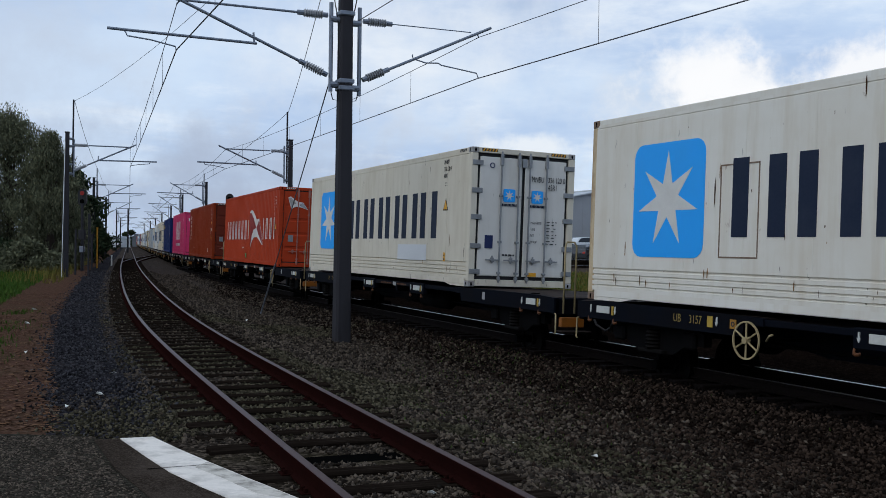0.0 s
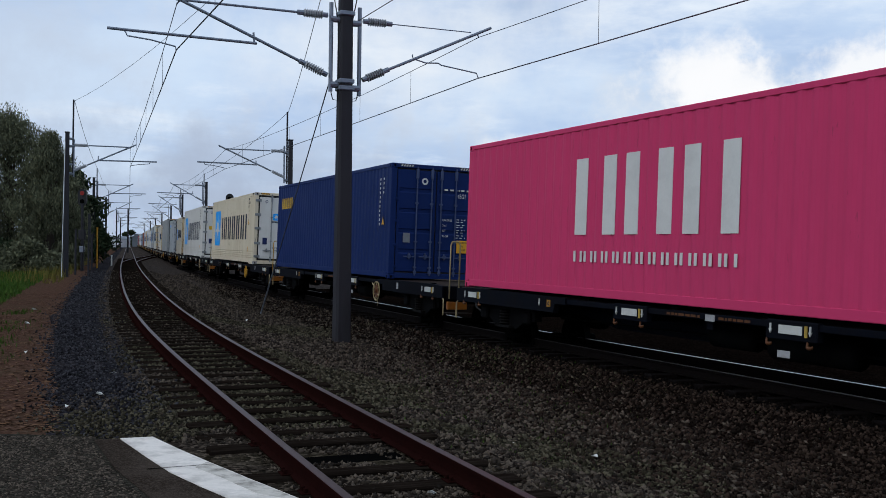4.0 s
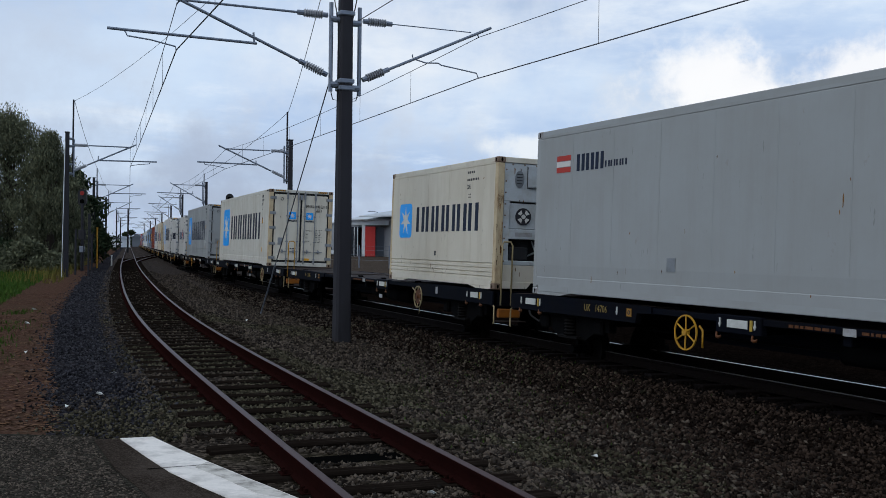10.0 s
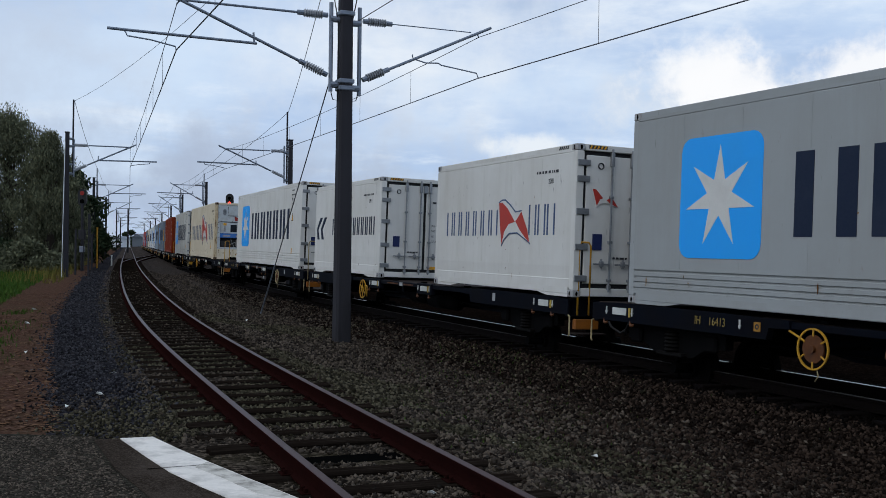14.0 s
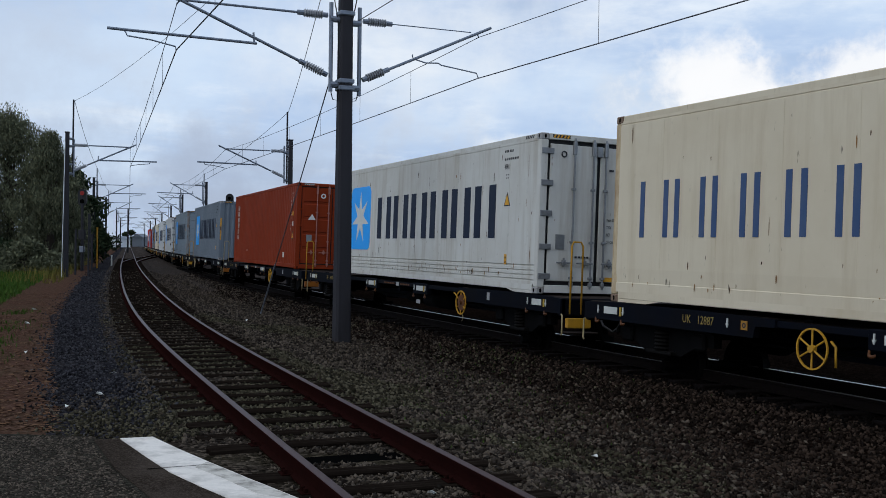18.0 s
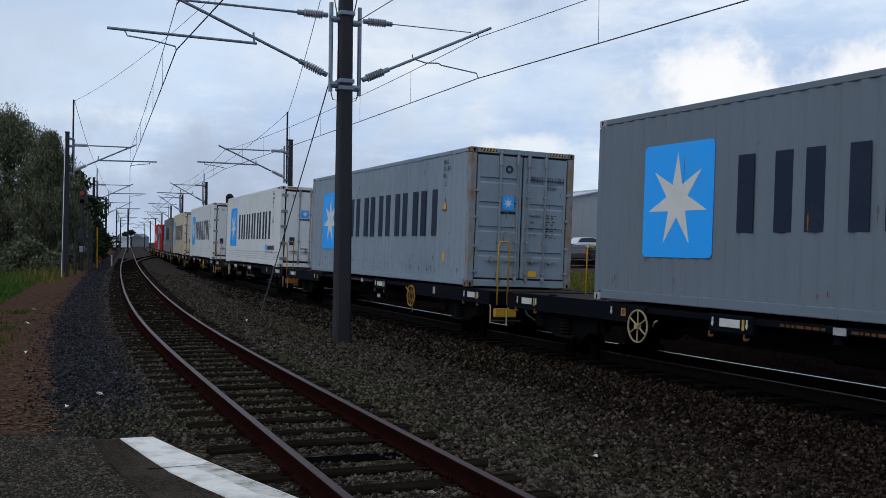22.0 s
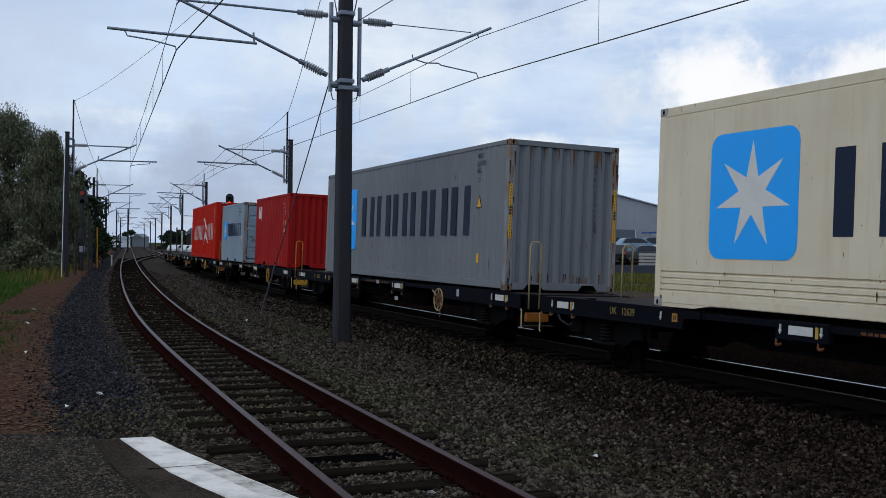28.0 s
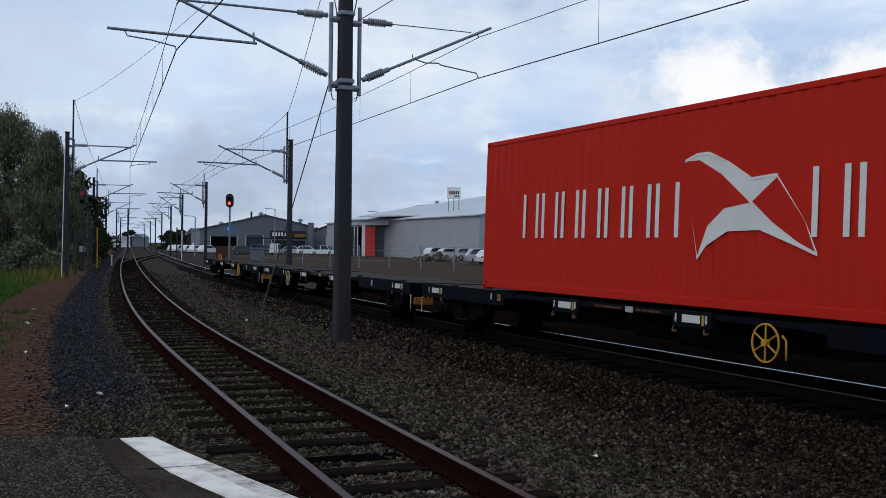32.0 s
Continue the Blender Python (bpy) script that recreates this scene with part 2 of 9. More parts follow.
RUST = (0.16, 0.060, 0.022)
M = {
    "ballast": gravel("ballast_stone", ((0.0100, 0.0078, 0.0062), (0.037, 0.0290, 0.0228), (0.100, 0.0785, 0.0610)), 0.045, 0.05, 0.22, (0.066, 0.056, 0.028), 0.55),
    # Far ballast: distance haze at a grazing view is put into paler tones.
    "far_ballast": gravel("haze_lightened_ballast", ((0.026, 0.021, 0.0185), (0.045, 0.0365, 0.0320), (0.080, 0.066, 0.058)), 0.06, 0.012, 0.15, (0.050, 0.040, 0.032), 0.5),
    # Brake-stained ballast, blackened further to hold the shade below the wagons.
    "stained_shade_ballast": gravel("brake_stain_and_shade_ballast", ((0.0022, 0.0014, 0.0011), (0.0055, 0.0036, 0.0028), (0.0125, 0.0085, 0.0065)), 0.05, 0.06, 0.3, (0.0130, 0.0075, 0.0050), 0.5),
    "cinder": gravel("dark_cinder_path", ((0.0090, 0.0086, 0.0104), (0.0205, 0.0196, 0.0228), (0.046, 0.0440, 0.0490)), 0.035, 0.03, 0.4, (0.05, 0.042, 0.038), 0.4),
    "dirt": gravel("leaf_strewn_dirt", ((0.048, 0.025, 0.017), (0.070, 0.037, 0.026), (0.095, 0.055, 0.040)), 0.05, 0.02, 0.8, (0.055, 0.045, 0.026), 0.5),
    "turf": gravel("rough_turf", ((0.018, 0.036, 0.007), (0.030, 0.058, 0.011), (0.050, 0.078, 0.018)), 0.08, 0.05, 0.5, (0.075, 0.080, 0.022), 0.6),
    "yard": gravel("yard_gravel", ((0.034, 0.026, 0.020), (0.056, 0.043, 0.034), (0.090, 0.072, 0.057)), 0.09, 0.02, 0.12, (0.066, 0.049, 0.035), 0.6),
    "seal": gravel("worn_chip_seal", ((0.014, 0.0125, 0.0098), (0.028, 0.0250, 0.0195), (0.058, 0.052, 0.041)), 0.022, 0.012, 1.2, (0.036, 0.034, 0.027), 0.6),
    "asphalt": gravel("smooth_dark_asphalt", ((0.020, 0.0150, 0.0118), (0.034, 0.0260, 0.0205), (0.056, 0.0440, 0.0350)), 0.013, 0.005, 1.6, (0.075, 0.060, 0.049), 0.55),
    "worn_line": worn("worn_through_road_paint", (0.55, 0.51, 0.45), (0.06, 0.052, 0.042), 0.8, 0, 6.0, 1.0, 40.0, 0.002, (1, 1, 1), sheen=0.04),
    "line": worn("chipped_white_road_paint", (0.72, 0.665, 0.60), (0.16, 0.145, 0.125), 0.75, 0, 3.4, 0.75, 22.0, 0.002, sheen=0.04),
    "stone": islands("loose_ballast_stone", (0.0085, 0.0066, 0.0052), (0.034, 0.0265, 0.0206), (0.112, 0.0880, 0.0670), 0.85),
    "stone_brown": islands("dark_brown_line_stone", (0.0040, 0.0026, 0.0019), (0.0153, 0.0101, 0.0074), (0.0505, 0.0338, 0.0248), 0.85),
    "stone_olive": islands("moss_dusted_stone", (0.0100, 0.0088, 0.0055), (0.033, 0.0285, 0.0175), (0.100, 0.087, 0.058), 0.85),
    "stone_blue": islands("blue_black_cinder_stone", (0.0065, 0.0062, 0.0078), (0.020, 0.0193, 0.0228), (0.060, 0.0580, 0.0640), 0.85),
    # Oily stone, blackened further: shade beneath the train put into the tone.
    "stone_oil_shade": islands("oily_shade_dark_stone", (0.0010, 0.0007, 0.0006), (0.0022, 0.0016, 0.0013), (0.0060, 0.0042, 0.0032), 0.85),
    "rust_streak": islands("rust_bleeding_through_paint", (0.030, 0.018, 0.012), (0.085, 0.036, 0.014), (0.25, 0.12, 0.035), 0.9),
    "litter": islands("pale_litter", (0.5, 0.5, 0.5), (0.6, 0.6, 0.58), (0.45, 0.42, 0.36), 0.8),
    "sleeper": worn("weathered_timber_sleeper", (0.0070, 0.0050, 0.0039), (0.032, 0.0240, 0.0185), 0.95, 0, 4.5, 0.9, 45.0, 0.012, (0.35, 6, 4), sheen=0.0),
    "rail_rust": worn("rusty_rail_side", (0.0150, 0.0046, 0.0040), (0.0080, 0.0034, 0.0030), 0.9, 0.0, 6.0, 0.7, 80.0, 0.002, sheen=0.0),
    "rail_top": worn("rusted_running_surface", (0.044, 0.0185, 0.0148), (0.025, 0.0100, 0.0078), 0.45, 0.0, 4.0, 0.6, sheen=0.14),
    "rail_shine": worn("polished_running_surface", (0.30, 0.30, 0.32), (0.16, 0.15, 0.145), 0.3, 1.0, 4.0, 0.5),
    # Near running head: the train's dark reflection is put into a dim tone.
    "rail_head_shaded": worn("shaded_running_surface", (0.022, 0.020, 0.019), (0.012, 0.010, 0.009), 0.6, 0.4, 4.0, 0.5),
    # Running rail sides and sleepers: shade of passing wagons put into the colour.
    "line_shade_dark": worn("running_line_shade", (0.00405, 0.00247, 0.00202), (0.00270, 0.00202, 0.00180), 0.85, 0.1, 6.0, 0.6, sheen=0.06),
    "mast": worn("weathered_dark_steel_mast", (0.036, 0.035, 0.040), (0.019, 0.017, 0.017), 0.65, 0.1, 1.5, 0.7, 50.0, 0.003, (1, 1, 0.3), sheen=0.04),
    "galv": worn("galvanised_steel", (0.20, 0.225, 0.27), (0.11, 0.125, 0.15), 0.5, 0.5, 3.0, 0.5),
    "wire": plain("weathered_copper_wire", (0.085, 0.085, 0.095), 0.6, 0.2),
    "insulator": worn("grey_glazed_insulator", (0.26, 0.27, 0.29), (0.14, 0.14, 0.145), 0.3, 0, 8.0, 0.4),
    "maroon": worn("weathered_maroon_cabinet_paint", (0.060, 0.022, 0.016), (0.035, 0.018, 0.014), 0.6, 0, 2.0, 0.6),
    "black": plain("black_rubber_and_paint", (0.012, 0.012, 0.013), 0.6),
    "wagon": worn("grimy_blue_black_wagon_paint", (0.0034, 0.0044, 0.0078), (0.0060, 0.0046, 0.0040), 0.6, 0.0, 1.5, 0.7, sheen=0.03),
    "deck": worn("worn_steel_deck", (0.026, 0.02, 0.018), (0.052, 0.036, 0.027), 0.8, 0.1, 1.2, 0.9, sheen=0.04),
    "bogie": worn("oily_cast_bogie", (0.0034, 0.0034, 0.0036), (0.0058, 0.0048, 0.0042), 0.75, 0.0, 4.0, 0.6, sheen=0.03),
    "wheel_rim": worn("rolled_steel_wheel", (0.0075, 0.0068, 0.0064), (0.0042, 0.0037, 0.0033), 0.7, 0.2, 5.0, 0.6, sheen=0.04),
    "yellow": worn("worn_yellow_paint", (0.48, 0.245, 0.018), (0.16, 0.09, 0.025), 0.5, 0, 4.0, 0.6),
    "pale": worn("faded_cream_paint", (0.36, 0.285, 0.15), (0.15, 0.10, 0.045), 0.5, 0, 4.0, 0.6),
    "lock": worn("dull_orange_lock_paint", (0.10, 0.033, 0.008), (0.03, 0.014, 0.007), 0.6, 0, 9.0, 0.8),
    "orange": worn("orange_paint", (0.26, 0.085, 0.010), (0.06, 0.03, 0.012), 0.5, 0, 4.0, 0.6),
    "white": worn("white_stencil_paint", (0.52, 0.52, 0.48), (0.30, 0.29, 0.27), 0.6, 0, 5.0, 0.5),
    "stencil_yellow": worn("yellow_stencil_paint", (0.42, 0.28, 0.045), (0.14, 0.09, 0.025), 0.6, 0, 9.0, 0.7),
    "stencil_dim": worn("faded_yellow_stencil_paint", (0.25, 0.175, 0.045), (0.09, 0.06, 0.02), 0.65, 0, 9.0, 0.8),
    "lock_bright": worn("amber_plate_paint", (0.34, 0.16, 0.02), (0.12, 0.06, 0.018), 0.6, 0, 9.0, 0.7),
    "navy_ink": worn("dark_blue_lettering", (0.012, 0.019, 0.040), (0.042, 0.05, 0.068), 0.55, 0, 1.5, 0.35, sheen=0.1),
    "sky_ink": worn("light_blue_logo", (0.010, 0.335, 0.88), (0.03, 0.33, 0.76), 0.45, 0, 1.2, 0.45),
    "ink_white": worn("off_white_lettering", (0.62, 0.60, 0.56), (0.38, 0.36, 0.33), 0.5, 0, 2.0, 0.4),
    "ink_red": worn("red_logo", (0.42, 0.035, 0.022), (0.30, 0.04, 0.03), 0.5, 0, 2.0, 0.4),
    "ink_darkred": worn("dark_red_logo", (0.24, 0.018, 0.014), (0.2, 0.03, 0.02), 0.5, 0, 2.0, 0.4),
    "ink_blue": worn("slate_blue_lettering", (0.035, 0.070, 0.16), (0.10, 0.13, 0.2), 0.5, 0, 2.0, 0.4),
    "ink_black": plain("black_stencil", (0.025, 0.025, 0.03), 0.6),
    "ink_yellow": plain("yellow_lettering", (0.62, 0.36, 0.015), 0.5),
    "ink_green": plain("green_label", (0.04, 0.30, 0.10), 0.5),
    "caution": worn("amber_warning_label", (0.70, 0.34, 0.02), (0.4, 0.2, 0.03), 0.5, 0, 5.0, 0.4),
    "steel": worn("zinc_door_fittings", (0.26, 0.27, 0.28), (0.14, 0.13, 0.12), 0.45, 0.6, 5.0, 0.6),
    "rod_red": worn("faded_red_lock_rods", (0.30, 0.13, 0.10), (0.20, 0.06, 0.04), 0.5, 0.1, 6.0, 0.6),
    "rod_pink": worn("faded_pink_lock_rods", (0.50, 0.16, 0.22), (0.36, 0.08, 0.12), 0.5, 0.1, 6.0, 0.6),
    "rod_navy": worn("faded_navy_lock_rods", (0.05, 0.07, 0.14), (0.03, 0.04, 0.09), 0.5, 0.1, 6.0, 0.6),
    "unit_blue": worn("weathered_blue_crossbar", (0.03, 0.14, 0.42), (0.10, 0.14, 0.22), 0.5, 0, 4.0, 0.8),
    "fan_dust": worn("dusty_tan_fan_blades", (0.16, 0.135, 0.095), (0.07, 0.055, 0.04), 0.8, 0, 6.0, 0.6),
    "gasket": plain("black_door_gasket", (0.016, 0.016, 0.017), 0.7),
    "casting": worn("weathered_corner_casting", (0.20, 0.14, 0.10), (0.10, 0.045, 0.02), 0.7, 0.1, 6.0, 0.8),
    "rust_post": worn("rust_stained_cream_post", (0.54, 0.43, 0.27), (0.22, 0.105, 0.040), 0.65, 0, 5.0, 0.85, 30.0, 0.002, (1, 1, 0.4)),
    "rust_post_grey": worn("rust_eaten_grey_post", (0.20, 0.225, 0.24), (0.20, 0.095, 0.040), 0.7, 0, 4.5, 1.5, 30.0, 0.003, (1, 1, 0.45)),
    "casting_grey": worn("grey_corner_casting", (0.34, 0.34, 0.34), (0.16, 0.11, 0.07), 0.6, 0.1, 6.0, 0.7),
    "hole": worn("dark_opening", (0.0020, 0.0020, 0.0020), (0.004, 0.004, 0.004), 0.95, 0, 9.0, 0.5, sheen=0.0),
    "unit": worn("refrigeration_panel", (0.46, 0.49, 0.50), (0.28, 0.24, 0.18), 0.5, 0, 3.0, 0.7),
    "grille": plain("black_fan_grille", (0.03, 0.03, 0.032), 0.5, 0.3),
    "blue_label": plain("dark_blue_label", (0.012, 0.022, 0.09), 0.5),
    "clad_grey": worn("grey_corrugated_cladding", (0.30, 0.31, 0.32), (0.22, 0.22, 0.22), 0.5, 0.1, 0.3, 0.5),
    "clad_slate": worn("slate_blue_cladding", (0.115, 0.130, 0.150), (0.09, 0.10, 0.11), 0.5, 0.1, 0.3, 0.5),
    "roof_grey": worn("weathered_zinc_roof", (0.46, 0.48, 0.49), (0.34, 0.35, 0.36), 0.5, 0.2, 0.2, 0.5),
    "clad_blue": worn("bright_blue_cladding", (0.014, 0.065, 0.29), (0.02, 0.06, 0.2), 0.5, 0, 0.4, 0.4),
    "clad_white": worn("white_cladding", (0.62, 0.63, 0.64), (0.45, 0.45, 0.45), 0.5, 0, 0.4, 0.4),
    "clad_red": worn("red_shopfront_panel", (0.48, 0.035, 0.03), (0.35, 0.04, 0.03), 0.5, 0, 0.4, 0.4),
    "glass": plain("dark_window_glass", (0.02, 0.024, 0.03), 0.08),
    "fence": worn("black_timber_fence", (0.040, 0.047, 0.062), (0.060, 0.064, 0.078), 0.75, 0, 0.8, 0.6, sheen=0.06),
    "concrete": worn("pale_concrete", (0.34, 0.33, 0.31), (0.2, 0.19, 0.18), 0.8, 0, 1.0, 0.6),
    "bark": worn("dark_bark", (0.035, 0.026, 0.020), (0.06, 0.05, 0.04), 0.95, 0, 5.0, 0.6, 40, 0.02),
    "leaf_dark": islands("dull_green_willow_leaf", (0.060, 0.066, 0.043), (0.098, 0.104, 0.063), (0.145, 0.145, 0.086), 0.75),
    "leaf_far": islands("dark_green_far_leaf", (0.012, 0.022, 0.012), (0.025, 0.037, 0.018), (0.045, 0.055, 0.028), 0.8),
    "leaf_gold": islands("yellowing_leaf", (0.17, 0.155, 0.030), (0.34, 0.27, 0.050), (0.11, 0.135, 0.040), 0.75),
    "leaf_palm": islands("palm_frond", (0.020, 0.036, 0.022), (0.038, 0.058, 0.034), (0.062, 0.080, 0.044), 0.7),
    "blade": islands("green_grass_blade", (0.022, 0.052, 0.008), (0.036, 0.078, 0.011), (0.060, 0.090, 0.018), 0.6),
    "blade_dry": islands("dry_grass_blade", (0.100, 0.088, 0.022), (0.150, 0.118, 0.032), (0.070, 0.078, 0.018), 0.7),
    "leaf_litter": islands("fallen_leaf", (0.075, 0.036, 0.018), (0.12, 0.064, 0.034), (0.05, 0.026, 0.016), 0.8),
    "signal_red": glow("lit_red_signal_lens", (1.0, 0.03, 0.02), 6.0),
    "sign_blue": plain("blue_sign_plate", (0.02, 0.13, 0.55), 0.4),
    "tyre": plain("tyre_rubber", (0.012, 0.012, 0.012), 0.8),
    "earth": gravel("spoil_heap_earth", ((0.05, 0.038, 0.028), (0.09, 0.07, 0.055), (0.16, 0.14, 0.12)), 0.2, 0.08),
}

PAINT = {
    "cream": box_paint("cream_container_paint", (0.62, 0.57, 0.47), (0.36, 0.29, 0.2), RUST, 0.42, 0.6),
    "deepcream": box_paint("deep_cream_container_paint", (0.64, 0.555, 0.415), (0.4, 0.3, 0.18), RUST, 0.5, 0.8),
    "white": box_paint("white_container_paint", (0.63, 0.61, 0.57), (0.4, 0.36, 0.3), RUST, 0.32, 0.35),
    "stained": box_paint("stained_white_container_paint", (0.70, 0.67, 0.60), (0.46, 0.36, 0.23), RUST, 0.45, 0.8),
    "coolwhite": box_paint("clean_cool_white_container_paint", (0.60, 0.605, 0.595), (0.43, 0.42, 0.39), RUST, 0.24, 0.2),
    "grubby": box_paint("grubby_warm_white_container_paint", (0.555, 0.53, 0.465), (0.33, 0.275, 0.195), RUST, 0.6, 0.4),
    "grime": box_paint("grimy_white_container_paint", (0.57, 0.56, 0.52), (0.28, 0.22, 0.15), RUST, 0.6, 0.95),
    "palegrey": box_paint("pale_grey_container_paint", (0.318, 0.329, 0.325), (0.225, 0.21, 0.185), RUST, 0.26, 0.25),
    "coolgrey": box_paint("cool_grey_container_paint", (0.42, 0.45, 0.465), (0.32, 0.33, 0.32), RUST, 0.2, 0.3),
    "paleblue": box_paint("pale_blue_container_paint", (0.215, 0.275, 0.335), (0.165, 0.185, 0.2), RUST, 0.3, 0.45),
    "steelgrey": box_paint("steel_grey_container_paint", (0.162, 0.172, 0.185), (0.125, 0.12, 0.112), RUST, 0.3, 0.45),
    "bluegrey": box_paint("blue_grey_container_paint", (0.145, 0.17, 0.2), (0.112, 0.124, 0.136), RUST, 0.22, 0.4),
    "lightblue": box_paint("light_blue_grey_container_paint", (0.215, 0.262, 0.305), (0.155, 0.165, 0.172), RUST, 0.42, 0.9),
    "orange": box_paint("orange_red_container_paint", (0.36, 0.042, 0.014), (0.24, 0.034, 0.014), (0.10, 0.03, 0.02), 0.36, 0.45),
    "brown": box_paint("rust_brown_container_paint", (0.195, 0.028, 0.009), (0.14, 0.023, 0.009), (0.08, 0.03, 0.02), 0.3, 0.3),
    "maroon": box_paint("maroon_container_paint", (0.115, 0.022, 0.013), (0.085, 0.018, 0.011), (0.08, 0.03, 0.02), 0.3, 0.3),
    "pink": box_paint("magenta_container_paint", (0.56, 0.045, 0.13), (0.42, 0.05, 0.11), (0.2, 0.05, 0.05), 0.22, 0.25),
    "navy": box_paint("navy_container_paint", (0.009, 0.022, 0.095), (0.014, 0.025, 0.07), (0.08, 0.04, 0.03), 0.25, 0.2),
    "red": box_paint("bright_red_container_paint", (0.43, 0.017, 0.009), (0.30, 0.018, 0.01), (0.14, 0.03, 0.02), 0.22, 0.3),
    "crimson": box_paint("crimson_container_paint", (0.285, 0.011, 0.01), (0.2, 0.012, 0.01), (0.12, 0.03, 0.02), 0.25, 0.3),
}

# ---------- geometry helpers ----------
class Geo:
    """Collects boxes, tubes and sheets into one mesh."""

    def __init__(self):
        self.v, self.f = [], []

    def add(self, verts, faces):
        n = len(self.v)
        self.v += [tuple(p) for p in verts]
        self.f += [tuple(i + n for i in f) for f in faces]
        return self

    def box(self, x0, x1, y0, y1, z0, z1, c=0.0):
        """A box; c: chamfer of the edges."""
        if c <= 0:
            v = [(x, y, z) for z in (z0, z1) for y in (y0, y1) for x in (x0, x1)]
            return self.add(v, [(0, 2, 3, 1), (4, 5, 7, 6), (0, 1, 5, 4), (2, 6, 7, 3), (0, 4, 6, 2), (1, 3, 7, 5)])
        lo, hi = (x0, y0, z0), (x1, y1, z1)
        v, key = [], {}
        for sx in (0, 1):
            for sy in (0, 1):
                for sz in (0, 1):
                    for a in range(3):
                        p = []
                        for k, s in enumerate((sx, sy, sz)):
                            e = (lo, hi)[s][k]
                            p.append(e if k == a else e + (c if s == 0 else -c))
                        key[sx, sy, sz, a] = len(v)
                        v.append(tuple(p))
        f = []
        for a in range(3):
            b, d = (a + 1) % 3, (a + 2) % 3
            for s in (0, 1):
                q = []
                for sb, sd in ((0, 0), (1, 0), (1, 1), (0, 1)):
                    t = [0, 0, 0]; t[a], t[b], t[d] = s, sb, sd
                    q.append(key[(*t, a)])
                f.append(tuple(q if s else q[::-1]))
            for sb in (0, 1):
                for sd in (0, 1):
                    t0, t1 = [0, 0, 0], [0, 0, 0]
                    t0[b], t0[d], t1[b], t1[d], t1[a] = sb, sd, sb, sd, 1
                    q = (key[(*t0, b)], key[(*t1, b)], key[(*t1, d)], key[(*t0, d)])
                    f.append(q if sb != sd else q[::-1])
        for sx in (0, 1):
            for sy in (0, 1):
                for sz in (0, 1):
                    q = tuple(key[sx, sy, sz, a] for a in range(3))
                    f.append(q if (sx + sy + sz) % 2 else q[::-1])
        return self.add(v, f)

    def tube(self, pts, r, n=8, caps=True):
        """A round bar along points; r may be one radius or one for each point."""
        pts = [Vector(p) for p in pts]
        rs = r if isinstance(r, (list, tuple)) else [r] * len(pts)
        v, f, side = [], [], None
        for i, p in enumerate(pts):
            d = (pts[min(i + 1, len(pts) - 1)] - pts[max(i - 1, 0)]).normalized()
            if side is None:
                side = d.orthogonal().normalized()
            side = (side - d * side.dot(d)).normalized()
            up = d.cross(side)
            for k in range(n):
                a = 2 * math.pi * k / n
                v.append(p + rs[i] * (math.cos(a) * side + math.sin(a) * up))
        for i in range(len(pts) - 1):
            for k in range(n):
                f.append((i * n + k, i * n + (k + 1) % n, (i + 1) * n + (k + 1) % n, (i + 1) * n + k))
        if caps:
            f += [tuple(range(n))[::-1], tuple(range((len(pts) - 1) * n, len(pts) * n))]
        return self.add(v, f)

    def sweep(self, pts, profile, up=(0, 0, 1), closed=True):
        """A profile of (side, up) pairs along points."""
        pts, n = [Vector(p) for p in pts], len(profile)
        v, f = [], []
        for i, p in enumerate(pts):
            d = (pts[min(i + 1, len(pts) - 1)] - pts[max(i - 1, 0)]).normalized()
            s = d.cross(Vector(up)).normalized()
            u = s.cross(d)
            v += [p + s * a + u * b for a, b in profile]
        for i in range(len(pts) - 1):
            for k in range(n if closed else n - 1):
                f.append((i * n + k, (i + 1) * n + k, (i + 1) * n + (k + 1) % n, i * n + (k + 1) % n))
        if closed:
            f += [tuple(range(n)), tuple(range((len(pts) - 1) * n, len(pts) * n))[::-1]]
        return self.add(v, f)

    def prism(self, outline, a0, a1, axis="y"):
        """An outline of (u, w) pairs pushed from a0 to a1 along an axis."""
        put = {"y": lambda u, w, a: (u, a, w), "x": lambda u, w, a: (a, u, w), "z": lambda u, w, a: (u, w, a)}[axis]
        n = len(outline)
        v = [put(u, w, a) for a in (a0, a1) for u, w in outline]
        f = [(k, (k + 1) % n, n + (k + 1) % n, n + k) for k in range(n)]
        f += [tuple(range(n))[::-1], tuple(range(n, 2 * n))]
        return self.add(v, f)

    def disc(self, c, r0, r1, half, axis="y", n=24):
        """A ring or wheel (r0 the hole, 0 for none) round an axis."""
        put = {"y": lambda u, w, a: (c[0] + u, c[1] + a, c[2] + w), "x": lambda u, w, a: (c[0] + a, c[1] + u, c[2] + w), "z": lambda u, w, a: (c[0] + u, c[1] + w, c[2] + a)}[axis]
        v, f = [], []
        for k in range(n):
            a = 2 * math.pi * k / n
            for r, h in ((r1, -half), (r1, half), (r0, half), (r0, -half)):
                v.append(put(r * math.cos(a), r * math.sin(a), h))
        for k in range(n):
            j = (k + 1) % n
            for e in range(4):
                f.append((4 * k + e, 4 * k + (e + 1) % 4, 4 * j + (e + 1) % 4, 4 * j + e))
        return self.add(v, f)

    def mesh(self, name, material, smooth=False):
        me = bpy.data.meshes.new(name)
        me.from_pydata(self.v, [], self.f)
        bm = bmesh.new()
        bm.from_mesh(me)
        bmesh.ops.recalc_face_normals(bm, faces=bm.faces)
        bm.to_mesh(me)
        bm.free()
        me.materials.append(material)
        if smooth:
            me.shade_smooth()
        return me


